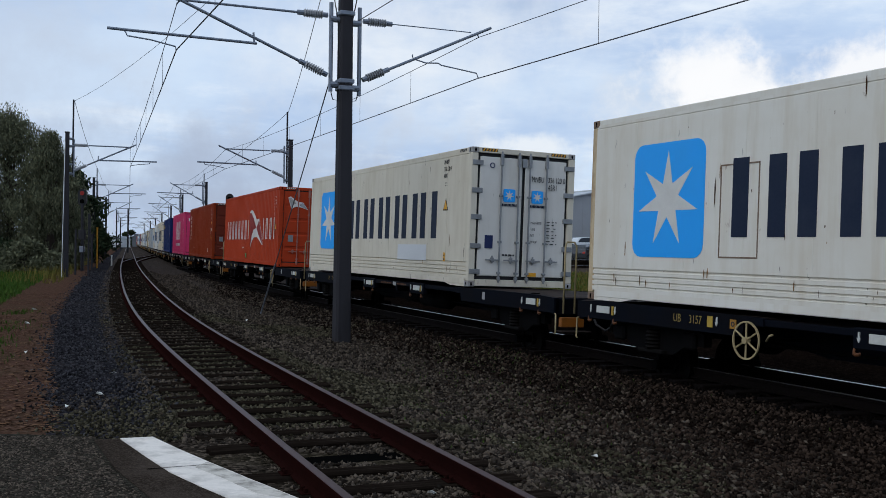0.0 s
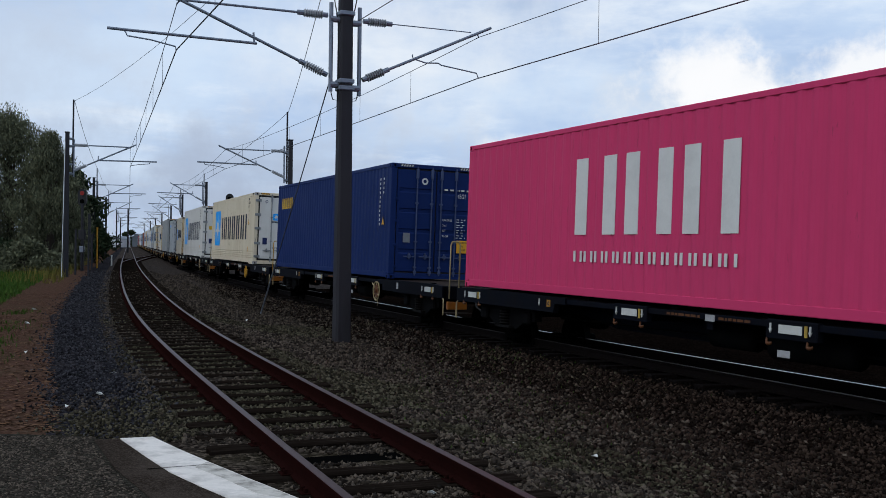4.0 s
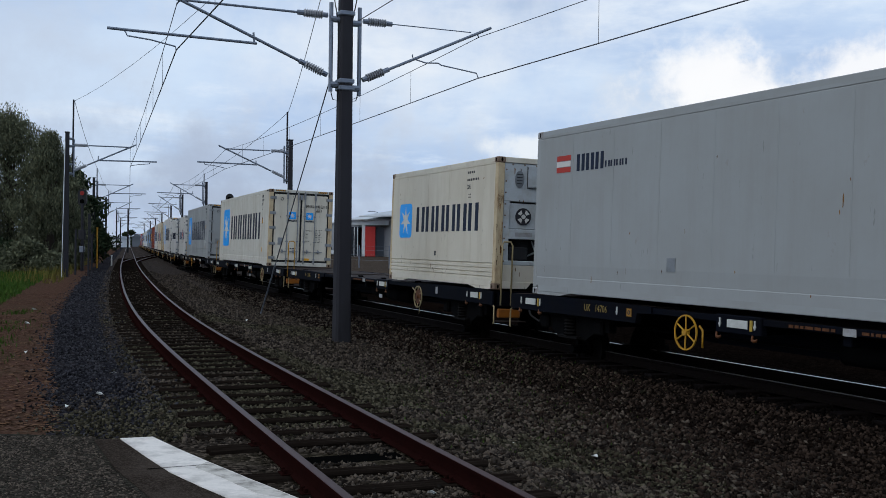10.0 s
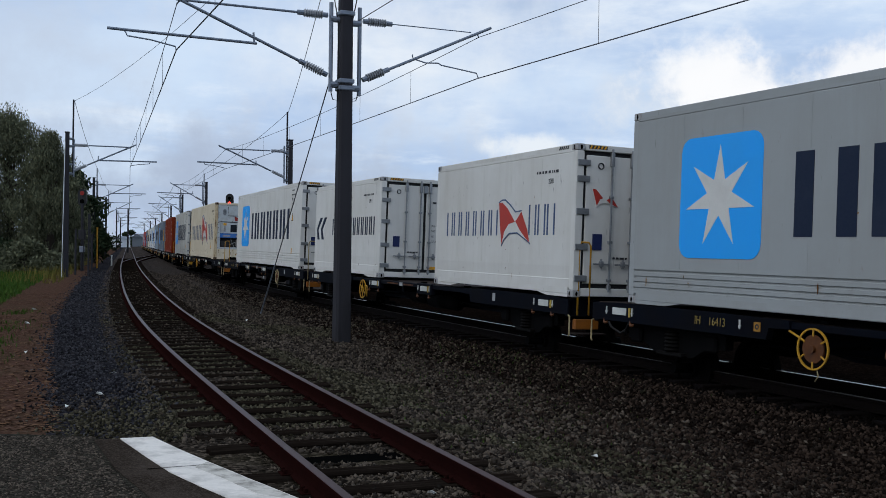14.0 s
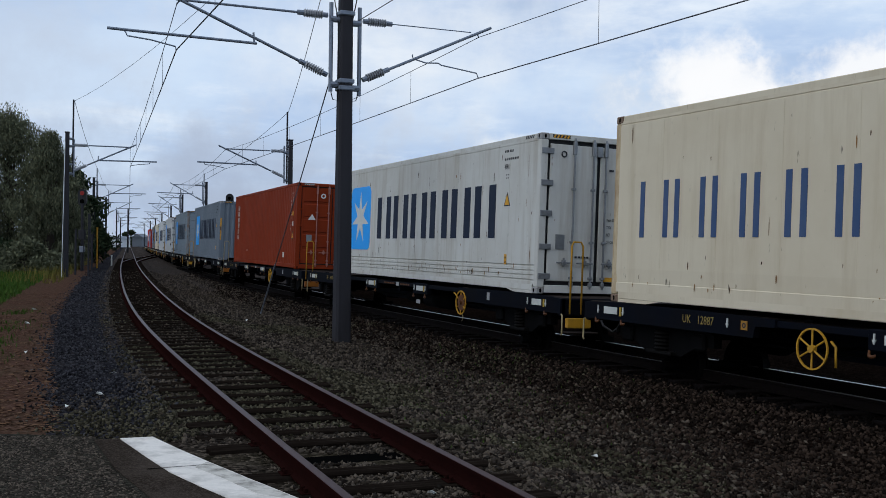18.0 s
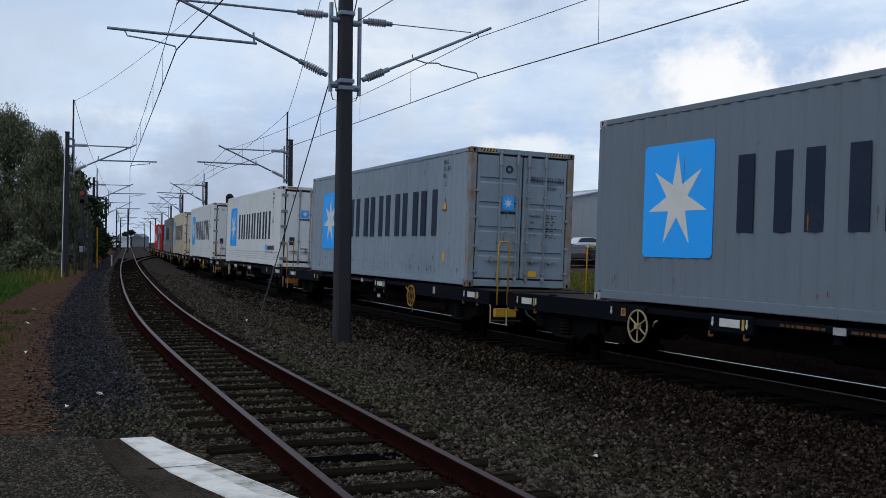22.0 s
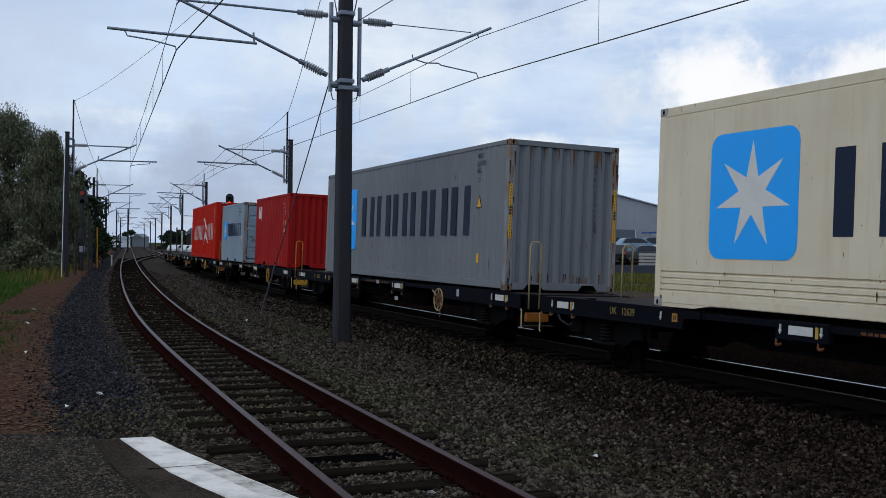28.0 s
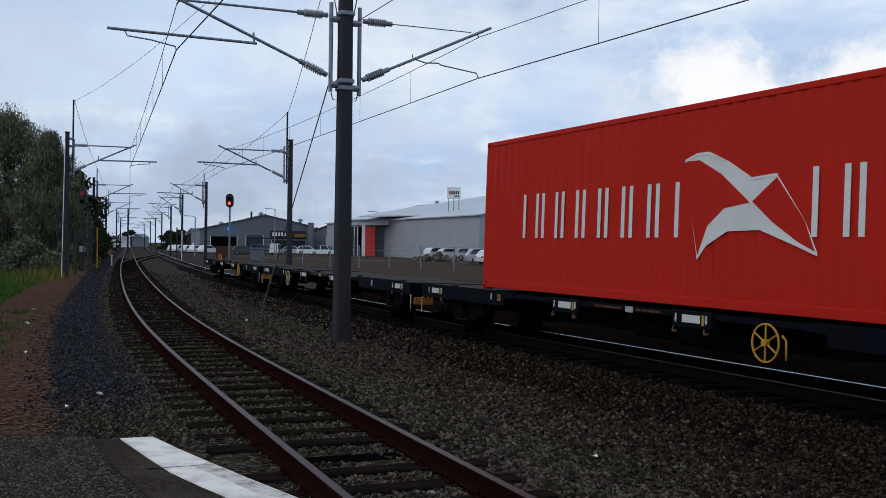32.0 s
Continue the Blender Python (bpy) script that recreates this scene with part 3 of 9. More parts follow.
def part(name, geo, material, parent, label="", smooth=False):
    """Links the collected pieces (or a ready mesh) as one mesh object under its thing."""
    me = geo if isinstance(geo, bpy.types.Mesh) else geo.mesh(name, material, smooth)
    ob = new(name, me)
    ob.parent = parent
    return tagged(ob, label) if label else ob


def thing(name, label, category, group="", kind="", at=None):
    ob = tagged(new(name), label, category, group, kind)
    if at is not None:
        ob.matrix_world = at
    return ob


def solid(name, geo, material, label, category, group="", kind="", smooth=False):
    """A thing or piece of the setting that is one mesh."""
    ob = new(name, geo if isinstance(geo, bpy.types.Mesh) else geo.mesh(name, material, smooth))
    return tagged(ob, label, category, group, kind)


def raw_mesh(name, verts, faces, material, per):
    """A large mesh from arrays; all faces have per corners."""
    verts, faces = np.asarray(verts, np.float32), np.asarray(faces, np.int32)
    me = bpy.data.meshes.new(name)
    me.vertices.add(len(verts))
    me.vertices.foreach_set("co", verts.ravel())
    me.loops.add(faces.size)
    me.loops.foreach_set("vertex_index", faces.ravel())
    me.polygons.add(len(faces))
    me.polygons.foreach_set("loop_start", np.arange(0, faces.size, per, dtype=np.int32))
    me.polygons.foreach_set("loop_total", np.full(len(faces), per, np.int32))
    me.update(calc_edges=True)
    me.materials.append(material)
    return me


def words(text, size, material, name="lettering", left=False, squeeze=1.0):
    """Built-in lettering as a flat mesh in the x, y plane, centred or ranged left."""
    cu = bpy.data.curves.new(name, "FONT")
    cu.body, cu.size, cu.align_x, cu.align_y = text, size, "LEFT" if left else "CENTER", "CENTER"
    cu.extrude, cu.resolution_u = 0.001, 2
    tmp = bpy.data.objects.new(name, cu)
    me = bpy.data.meshes.new_from_object(tmp)
    bpy.data.objects.remove(tmp)
    if squeeze != 1.0:
        me.transform(Matrix.Diagonal((squeeze, 1, 1, 1)))
    me.materials.clear()
    me.materials.append(material)
    return me


# ---------- the two lines of track ----------
def lay(knots, yaws, y_ref, x_ref):
    """A centre line from its turn away from the line of sight, given along y."""
    ys = np.arange(-430.0, 900.0, 0.25)
    t = np.tan(np.radians(np.interp(ys, knots, yaws)))
    xs = np.concatenate([[0], -np.cumsum((t[1:] + t[:-1]) / 2 * 0.25)])
    xs += x_ref - np.interp(y_ref, ys, xs)
    return ys, xs


MY, MX = lay([-400, 0, 12, 22, 32, 45, 60, 80, 110, 900], [27.0, 26.2, 24.6, 23.3, 22.03, 20.5, 19.0, 17.7, 17.1, 17.1], 20, 2.245)
SY, SX = lay([-60, 7, 14, 19, 25, 35, 57, 86, 900], [23.0, 22.0, 21.4, 20.3, 19.0, 18.05, 17.5, 17.1, 17.1], 21.1, -5.57)
MS = np.concatenate([[0], -np.cumsum(np.hypot(np.diff(MX), 0.25))])
MS -= np.interp(20, MY, MS)
RAIL_Z, SIDING_Z, GAUGE, LEAN = 0.037, 0.15, 1.067, 1.5


def main_x(y):
    return float(np.interp(y, MY, MX))


def side_x(y):
    return float(np.interp(y, SY, SX))


def slope(f, y):
    """Unit vectors along the line (away from the camera) and to its right."""
    d = Vector((f(y + 0.5) - f(y - 0.5), 1.0, 0)).normalized()
    return d, Vector((d.y, -d.x, 0))


def on_main(s):
    """The point of the running line at s metres in the way of travel."""
    y = float(np.interp(-s, -MS, MY))
    return Vector((float(np.interp(y, MY, MX)), y, RAIL_Z))


def lean_at(y):
    return LEAN * float(np.interp(y, [60, 110], [1, 0]))


def ground_z(x, y):
    m, s = main_x(y), side_x(y)
    c = 0.93
    lat = [s - 400, s - 4.0 / c, s - 1.35 / c, s + 1.25 / c]
    hgt = [0.15, -0.05, -0.032, -0.032]
    gap = (m - s) * c
    k = min(max((gap - 3.2) / 2.0, 0), 1)
    lat += [s + (1.25 + 0.28 * (gap - 2.8)) / c, m - (1.55 + 0.28 * (gap - 2.8)) / c, m - 1.55 / c, m + 1.55 / c, m + 2.6 / c, m + 12, m + 45, m + 500]
    dip = -0.06 - 0.22 * k
    hgt += [dip, dip - 0.02, -0.145, -0.145, -0.30, -0.22, 0.05, 0.15]
    return float(np.interp(x, lat, hgt))


# ---------- ground ----------
def build_ground():
    rows = list(np.arange(-60, 0, 10)) + list(np.arange(0, 40, 0.5)) + list(np.arange(40, 120, 2)) + list(np.arange(120, 400, 15)) + [400, 500, 700, 899, 1500, 3500]
    verts, faces, zone = [], [], []
    cols = None
    for y in rows:
        yy = min(y, 880)
        m, s = main_x(yy), side_x(yy)
        gap = m - s
        xs = [s - 3500, s - 300, s - 60, s - 25, s - 12, s - 7, s - 4.3, s - 3.4, s - 2.5, s - 1.9, s - 1.45, s - 1.0, s - 0.4, s + 0.4, s + 1.0, s + 1.35]
        xs += [s + 1.35 + (gap - 3.05) * k for k in (0.15, 0.3, 0.5, 0.7, 0.85)]
        xs += [m - 1.7, m - 1.0, m - 0.4, m + 0.4, m + 1.0, m + 1.7, m + 2.8, m + 5, m + 12, m + 24, m + 45, m + 80, m + 300, m + 3500]
        # Columns under and just past the train are toned near black as its shade.
        kinds = ["turf"] * 6 + ["dirt"] * 2 + ["cinder"] * 2 + ["ballast"] * 9 + ["stained_shade_ballast"] * 9 + ["stained_shade_ballast"] + ["yard"] * 4 + ["turf"]
        cols = len(xs)
        for i, x in enumerate(xs):
            wob = 0.25 * noise.noise((x * 0.7, y * 0.45, 3.0)) if 5 <= i <= 9 and y < 120 else 0.0
            z = ground_z(x, yy) + (0.010 if 10 < i < 28 else 0.025) * noise.noise((x * 0.9, y * 0.9, 0)) * (1 if abs(x) < 80 else 0)
            verts.append((x + wob, y, z))
    order = ["ballast", "stained_shade_ballast", "far_ballast", "cinder", "dirt", "turf", "yard"]
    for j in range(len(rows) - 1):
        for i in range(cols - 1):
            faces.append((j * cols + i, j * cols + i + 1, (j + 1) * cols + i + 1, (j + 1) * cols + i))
            # From about 46 m on, the haze-toned ballast takes over.
            far = kinds[i] in ("ballast", "stained_shade_ballast") and rows[j] + 7 * noise.noise((i * 0.7, 2.0, 1.0)) > 46
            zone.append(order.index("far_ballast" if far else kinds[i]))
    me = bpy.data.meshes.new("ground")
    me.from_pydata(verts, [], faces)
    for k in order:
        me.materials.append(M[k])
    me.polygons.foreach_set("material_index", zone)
    me.shade_smooth()
    return tagged(new("ground", me), "dark crushed-stone railway ground with dirt and turf verges", "ground", kind="structure")


build_ground()


# ---------- rails ----------
RAIL_SIDE = [(-0.065, -0.150), (0.065, -0.150), (0.065, -0.138), (0.010, -0.120), (0.010, -0.036), (0.034, -0.030), (0.034, -0.0045), (-0.034, -0.0045), (-0.034, -0.030), (-0.010, -0.036), (-0.010, -0.120), (-0.065, -0.138)]
RAIL_HEAD = [(-0.034, -0.004), (0.034, -0.004), (0.030, 0.0), (-0.030, 0.0)]


def rail_line(f, y0, y1, z, offset, lean=False, step=1.5):
    pts, y = [], y0
    while y <= y1 + 0.01:
        d, r = slope(f, y)
        a = radians(lean_at(y)) if lean else 0.0
        pts.append(Vector((f(y), y, z)) + r * offset * math.cos(a) - Vector((0, 0, offset * math.sin(a))))
        y += step if y < 120 else step * 8
    return pts


def track(name, f, y0, y1, z, label, side, top, lean=False):
    ob = thing(name, label, "railway track", kind="structure")
    for k in (-1, 1):
        pts = rail_line(f, y0, y1, z, k * (GAUGE / 2 + 0.034), lean)
        rail = part("rail", Geo().sweep(pts, RAIL_SIDE), M[side], ob)
        part("running_surface", Geo().sweep(pts, RAIL_HEAD), M["rail_head_shaded" if lean and k < 0 else top], rail)
    return ob


siding = track("siding_track", side_x, -8, 850, SIDING_Z, "rusty siding rails on weathered timber sleepers", "rail_rust", "rail_top")
running = track("running_track", main_x, -40, 850, RAIL_Z, "running rails on raised ballast, polished far head, the rest darkened as train shade", "line_shade_dark", "rail_shine", True)


def cross_x(y):
    t = min(max((y - 80) / 75.0, 0), 1)
    t = t * t * (3 - 2 * t)
    return side_x(y) * (1 - t) + main_x(y) * t


track("crossover_track", cross_x, 82, 154, 0.11, "curved crossover rails joining the siding to the running line", "rail_rust", "rail_top")


SLEEPER_AT = {}


def sleepers(ob, f, y0, y1, z, step, length, lean=False, shift=0.0, mesh_kinds=3, material="sleeper"):
    kinds = []
    for k in range(mesh_kinds):
        g = Geo().box(-length / 2, length / 2, -0.105, 0.105, -0.14, 0.0, 0.012)
        me = g.mesh("sleeper", M[material])
        for v in me.vertices:
            v.co += Vector((0.03 * noise.noise((v.co.x, k, 1)), 0.012 * noise.noise((v.co.x * 3, k, 2)), 0.008 * noise.noise((v.co.x * 4, v.co.y * 9, k))))
        kinds.append(me)
    y, i = y0, 0
    while y < y1:
        d, r = slope(f, y)
        s = part("sleeper", kinds[i % mesh_kinds], None, ob)
        a = -lean_at(y) if lean else 0
        s.matrix_world = pose(f(y), y, z + random.uniform(-0.012, 0.006), 0, -a if lean else 0, math.degrees(math.atan2(r.y, r.x)) + random.uniform(-1.6, 1.6))
        SLEEPER_AT.setdefault(ob.name, []).append((s.matrix_world.translation.x, s.matrix_world.translation.y, d.x, d.y))
        y += step * d.y * random.uniform(0.94, 1.06)
        i += 1


def plates(ob, f, y0, y1, z):
    """Base plates and spikes beside the near rails."""
    g = Geo().box(-0.13, 0.13, -0.07, 0.07, 0, 0.014, 0.004)
    for sx in (-0.095, 0.095):
        for sy in (-0.04, 0.04):
            g.box(sx - 0.014, sx + 0.014, sy - 0.014, sy + 0.014, 0.012, 0.045, 0.004)
    me = g.mesh("base_plate", M["rail_rust"])
    for s in [o for o in ob.children if o.name.startswith("sleeper")]:
        if s.matrix_world.translation.y < y1:
            for k in (-1, 1):
                part("base_plate", me, None, s).matrix_local = pose(k * (GAUGE / 2 + 0.034), 0, 0.0)


# ---------- containers ----------
W2 = 1.219


def star_points(cx, cz, r, r2, n=7, turn=math.pi / 2):
    out = []
    for k in range(2 * n):
        a = turn + math.pi * k / n
        q = r if k % 2 == 0 else r2
        out.append((cx + q * math.cos(a), cz + q * math.sin(a)))
    return out


def rounded(x0, x1, z0, z1, r, n=4):
    out = []
    for cx, cz, a0 in ((x1 - r, z1 - r, 0), (x0 + r, z1 - r, 90), (x0 + r, z0 + r, 180), (x1 - r, z0 + r, 270)):
        for k in range(n + 1):
            a = radians(a0 + 90 * k / n)
            out.append((cx + r * math.cos(a), cz + r * math.sin(a)))
    return out


def bars(ob, x0, x1, z0, z1, n, material, ink=0.30, y=-W2, gapf=0.22):
    """A word drawn as pairs of plain upright bars, one pair a letter."""
    w = (x1 - x0) / (n + (n - 1) * gapf)
    for k in range(n):
        a = x0 + k * w * (1 + gapf)
        for u in (a, a + w * (1 - ink)):
            part("word_bar", Geo().box(u, u + w * ink, y - 0.004, y + 0.002, z0, z1), M[material], ob)


def text_rows(g, put, u0, u1, z0, z1, rows, seed=0):
    """Small writing as rows of plain bars. put(u0, u1, z0, z1) adds one bar."""
    rng = random.Random(seed)
    h = (z1 - z0) / rows
    for k in range(rows):
        b = z0 + k * h
        u = u0
        while u < u1 - 0.03:
            w = min(rng.uniform(0.04, 0.14), u1 - u)
            put(u, u + w, b + 0.28 * h, b + 0.72 * h)
            u += w + 0.025


def side_marks(c, ob, L, H):
    style, X = c["mark"], -L / 2
    y = -W2 + (0.006 if c["kind"] == "dry" else 0.0)

    def tile(outline, material, name, label="", off=0.005):
        return part(name, Geo().prism([(X + u, w) for u, w in outline], y - off, y + 0.001), M[material], ob, label)

    def word(x0, x1, z0, z1, n, material, ink=0.30, name="word_mark"):
        bars(ob, X + x0, X + x1, z0, z1, n, material, ink, y)

    if style == "star":
        big = L > 10
        if big:
            x0, x1, z0, z1 = 1.20, 2.85, 0.71, 2.39
            if c["kind"] == "dry":
                x0, x1, z0, z1 = 1.28, 2.88, 0.71, 2.36
            wx0, wx1, wz0, wz1 = (3.36, 10.45, 1.06, 2.09) if c["kind"] == "dry" else (3.42, 10.4, 1.00, 2.05)
        else:
            x0, x1, z0, z1 = 0.64, 1.44, 1.02, 1.82
            wx0, wx1, wz0, wz1 = 1.75, 5.2, 1.15, 1.72
        tile(rounded(x0, x1, z0, z1, (0.05 if c["kind"] == "dry" else 0.12) * (x1 - x0)), "sky_ink", "logo_square", "light blue rounded square")
        r = 0.43 * (x1 - x0)
        tile(star_points((x0 + x1) / 2, (z0 + z1) / 2, r, r * 0.36), "ink_white", "logo_star", "white seven-pointed star", 0.009)
        word(wx0, wx1, wz0, wz1, 6, "navy_ink", 0.31)
    elif style == "flagword":
        ink = c["ink"]
        if L > 10:
            lay_out = ((0.70, 6.3, 1.00, 1.84, 7), (9.35, 11.45, 1.00, 1.84, 3)) if c["kind"] == "reefer" else (((1.6, 6.25, 1.00, 1.80, 7), (8.85, 10.9, 1.00, 1.85, 3)) if c["paint"] == "red" else ((0.85, 6.2, 1.00, 1.80, 7), (9.3, 11.4, 1.00, 1.80, 3)))
            fx0, fx1, fz0, fz1 = 6.38, 9.0 if c["paint"] == "red" else 9.3, 0.72, 2.36 if c["kind"] == "reefer" else 2.18
        else:
            lay_out = ((0.62, 3.1, 1.05, 1.55, 7), (4.4, 5.37, 1.05, 1.6, 3))
            fx0, fx1, fz0, fz1 = 3.15, 4.5, 0.86, 1.74
        for a in lay_out:
            word(*a[:4], a[4], ink, 0.16)
        w, h = fx1 - fx0, fz1 - fz0
        P = lambda u, v: (fx0 + u * w, fz0 + v * h)
        pale, deep = c["flag"]
        shape = lambda pts: [P(u, v) for u, v in pts]
        tile(shape([(0.01, 0.95), (0.1, 0.99), (0.2, 0.99), (0.36, 0.87), (0.53, 0.71), (0.71, 0.73), (0.9, 0.33), (0.985, 0.06), (0.85, 0.14), (0.6, 0.28), (0.36, 0.27), (0.2, 0.14), (0.12, 0.0), (0.05, 0.5)]), pale, "flag_field")
        tile(shape([(0.01, 0.93), (0.12, 0.93), (0.3, 0.78), (0.5, 0.53), (0.52, 0.50), (0.33, 0.46), (0.2, 0.3), (0.125, 0.02), (0.05, 0.5)]), deep, "flag_stripe", "", 0.009)
        tile(shape([(0.71, 0.71), (0.54, 0.51), (0.68, 0.33), (0.85, 0.16), (0.97, 0.07), (0.9, 0.33)]), deep, "flag_stripe", "", 0.009)
        tile(shape([(0.0, 0.95), (0.1, 1.0), (0.2, 1.0), (0.36, 0.885), (0.53, 0.725), (0.71, 0.745), (0.71, 0.72), (0.53, 0.70), (0.36, 0.86), (0.2, 0.97), (0.1, 0.97), (0.0, 0.92)]), ink, "flag_edge", "", 0.011)
        tile(shape([(0.12, 0.0), (0.2, 0.14), (0.36, 0.27), (0.6, 0.28), (0.85, 0.14), (0.985, 0.06), (0.985, 0.035), (0.85, 0.115), (0.6, 0.255), (0.36, 0.245), (0.2, 0.115), (0.125, -0.02)]), ink, "flag_edge", "", 0.011)
    elif style == "blocks":
        word(4.2, 8.3, 1.05, 2.32, 3, "ink_white", 0.30)
        bars(ob, X + 4.2, X + 8.3, 0.6, 0.78, 13, "ink_white", 0.24)
    elif style == "column":
        for k in range(6):
            b = 1.0 + k * 0.25
            for u in (0.78, 0.98):
                part("word_bar", Geo().box(X + u, X + u + 0.07, y - 0.004, y + 0.002, b, b + 0.19), M["ink_white"], ob)
    elif style == "corner_word":
        word(0.6, 2.05, 2.05, 2.42, 5, "ink_yellow", 0.33)
    elif style == "two_marks":
        tile([(0.50, 1.90), (0.56, 1.80), (0.74, 1.80), (0.74, 2.27), (0.60, 2.27), (0.50, 2.18)], "ink_white", "logo_shape", "white rounded logo block")
        tile([(0.80, 1.80), (1.04, 1.80), (1.04, 2.27), (0.92, 2.27), (0.80, 2.05)], "ink_white", "logo_shape", "white slanted logo block")
        tile([(1.12, 1.68), (1.15, 1.68), (1.15, 2.27), (1.12, 2.27)], "ink_white", "logo_shape")
    elif style == "label":
        part("sticker", Geo().box(X + 0.78, X + 2.15, y - 0.004, y, 1.93, 2.3), M["ink_white"], ob, "white sticker with a blue word mark")
        bars(ob, X + 0.84, X + 2.1, 2.04, 2.24, 7, "sky_ink", 0.33, y - 0.004)
        part("sticker", Geo().box(X + 0.8, X + 2.13, y - 0.007, y, 1.95, 2.0), M["ink_green"], ob)
        for u in (4.22, 4.55):
            tile([(u, 1.22), (u + 0.16, 1.42), (u, 1.62), (u - 0.16, 1.42)], "steel", "hazard_diamond", "faded grey diamond placard")
        tile([(1.0, 0.45), (1.15, 0.65), (1.0, 0.85), (0.85, 0.65)], "steel", "hazard_diamond", "faded grey diamond placard")
    elif style == "small_flag":
        for k, m_ in enumerate(("ink_red", "ink_white", "ink_red")):
            part("flag_stripe", Geo().box(X + 0.7, X + 1.15, y - 0.004, y, 2.32 - 0.1 * k, 2.41 - 0.1 * k), M[m_], ob)
        word(1.35, 2.15, 2.12, 2.4, 3, "navy_ink", 0.36)
        word(2.2, 2.8, 2.14, 2.24, 4, "navy_ink", 0.28)
        part("sticker", Geo().box(X + 8.8, X + 9.7, y - 0.004, y, 0.40, 0.50), M["ink_white"], ob)
        t = part("lettering", words("Use No Fork Lift", 0.095, M["ink_red"]), None, ob)
        t.matrix_local = pose(X + 9.25, y - 0.006, 0.45, 90, 0, 0)
    elif style == "chevron":
        for k in range(2):
            u = 0.3 + 0.45 * k
            tile([(u, 0.98), (u + 0.22, 0.98), (u + 0.05, 1.28), (u + 0.5, 1.64), (u + 0.25, 1.64), (u - 0.1, 1.3)], "navy_ink", "logo_shape", "", 0.005 + 0.003 * k)
        word(1.85, 5.6, 1.1, 1.58, 11, "navy_ink", 0.27)
    # small codes towards the lead end: lettered where they can be read, else plain bars
    ink = "ink_white" if c["dark"] else "ink_black"
    g = Geo()
    put = lambda a, b, p, q: g.box(X + a, X + b - 0.3 * (b - a), y - 0.004, y + 0.001, p + 0.15 * (q - p), q - 0.1 * (q - p))
    starred = style == "star"
    tall = 0.14 if L > 10 else 0.13
    lines = None
    if starred or style == "label":
        x_ = L - (1.45 if starred else 1.05)
        if c.get("serial"):
            own, num = c["serial"]
            lines = [(own + " " + num if style == "label" else own, 0.24), (num, 0.39), (c["code"], 0.54)]
            if style == "label":
                lines = [lines[0], (c["code"], 0.39)]
        else:
            text_rows(g, put, x_, x_ + 0.36, H - 0.31, H - 0.17, 1, 3)
            text_rows(g, put, x_, x_ + 0.58, H - 0.46, H - 0.32, 1, 4)
            lines = [(c["code"], 0.54)]
        for text, dz in lines:
            t = part("lettering", words(text, tall, M[ink], "lettering", True, 0.72), None, ob)
            t.matrix_local = pose(X + x_ - (0.35 if style == "label" and dz < 0.3 else 0), y - 0.005, H - dz, 90, 0, 0)
        text_rows(g, put, x_ + 0.08, x_ + 0.20, H - 0.78, H - 0.66, 2, 8)
    elif c["kind"] == "dry":
        if c.get("serial"):
            for text, dx in ((c["serial"][0] + c["serial"][1].replace(" ", ""), 0.82), (c["code"], 0.56)):
                t = part("lettering", words("\n".join(text), 0.12, M[ink]), None, ob)
                t.matrix_local = pose(X + L - dx, y - 0.005, H - 0.30 - 0.0605 * len(text), 90, 0, 0)
        else:
            for k in range(11):
                put(L - 0.86, L - 0.79, H - 0.42 - 0.115 * k, H - 0.34 - 0.115 * k)
            for k in range(4):
                put(L - 0.60, L - 0.53, H - 0.42 - 0.115 * k, H - 0.34 - 0.115 * k)
    else:
        if c.get("serial"):
            t = part("lettering", words(" ".join(c["serial"]), 0.14, M[ink], "lettering", True, 0.75), None, ob)
            t.matrix_local = pose(X + L - 1.45, y - 0.005, H - 0.43, 90, 0, 0)
        else:
            text_rows(g, put, L - 1.40, L - 0.55, H - 0.50, H - 0.36, 1, 3)
        t = part("lettering", words(c["code"], 0.13, M[ink], "lettering", False, 0.75), None, ob)
        t.matrix_local = pose(X + L - 0.85, y - 0.005, H - 0.60, 90, 0, 0)
    if g.v:
        tagged(part("code_mark", g, M[ink], ob), kind="stuff")

    def triangle(u, z, w=0.235):
        rim = part("warning_triangle", Geo().prism([(X + u - w * 0.56, z - w * 0.05), (X + u + w * 0.56, z - w * 0.05), (X + u, z + w * 1.08)], y - 0.004, y + 0.001), M["ink_black"], ob, "black-edged amber warning triangle")
        part("triangle_face", Geo().prism([(X + u - w * 0.42, z + w * 0.04), (X + u + w * 0.42, z + w * 0.04), (X + u, z + w * 0.88)], y - 0.007, y - 0.003), M["caution"], rim)

    def sticker(u0, u1, z0, z1, material, label):
        part("small_sticker", Geo().box(X + u0, X + u1, y - 0.004, y, z0, z1), M[material], ob, label)

    if starred and L < 10 and c["kind"] == "reefer":
        sticker(2.92, 3.00, 0.62, 0.72, "ink_black", "small black data plate")
    elif starred and L < 10:
        sticker(L - 0.58, L - 0.44, 0.94, 1.04, "caution", "small orange diamond sticker")
        sticker(L - 0.58, L - 0.44, 1.06, 1.16, "ink_white", "small white sticker")
    elif starred:
        triangle(L - 1.295, 1.62)
        sticker(L - 1.34, L - 1.24, 0.50, 0.69, "caution", "small amber sticker")
        for k in range(2):
            sticker(L - 1.325, L - 1.255, 0.53 + 0.08 * k, 0.565 + 0.08 * k, "ink_black", "black print on the sticker") if c["kind"] == "reefer" else None
    elif style == "flagword" and c["kind"] == "reefer" and L > 10:
        triangle(L - 1.40, 0.55, 0.30)
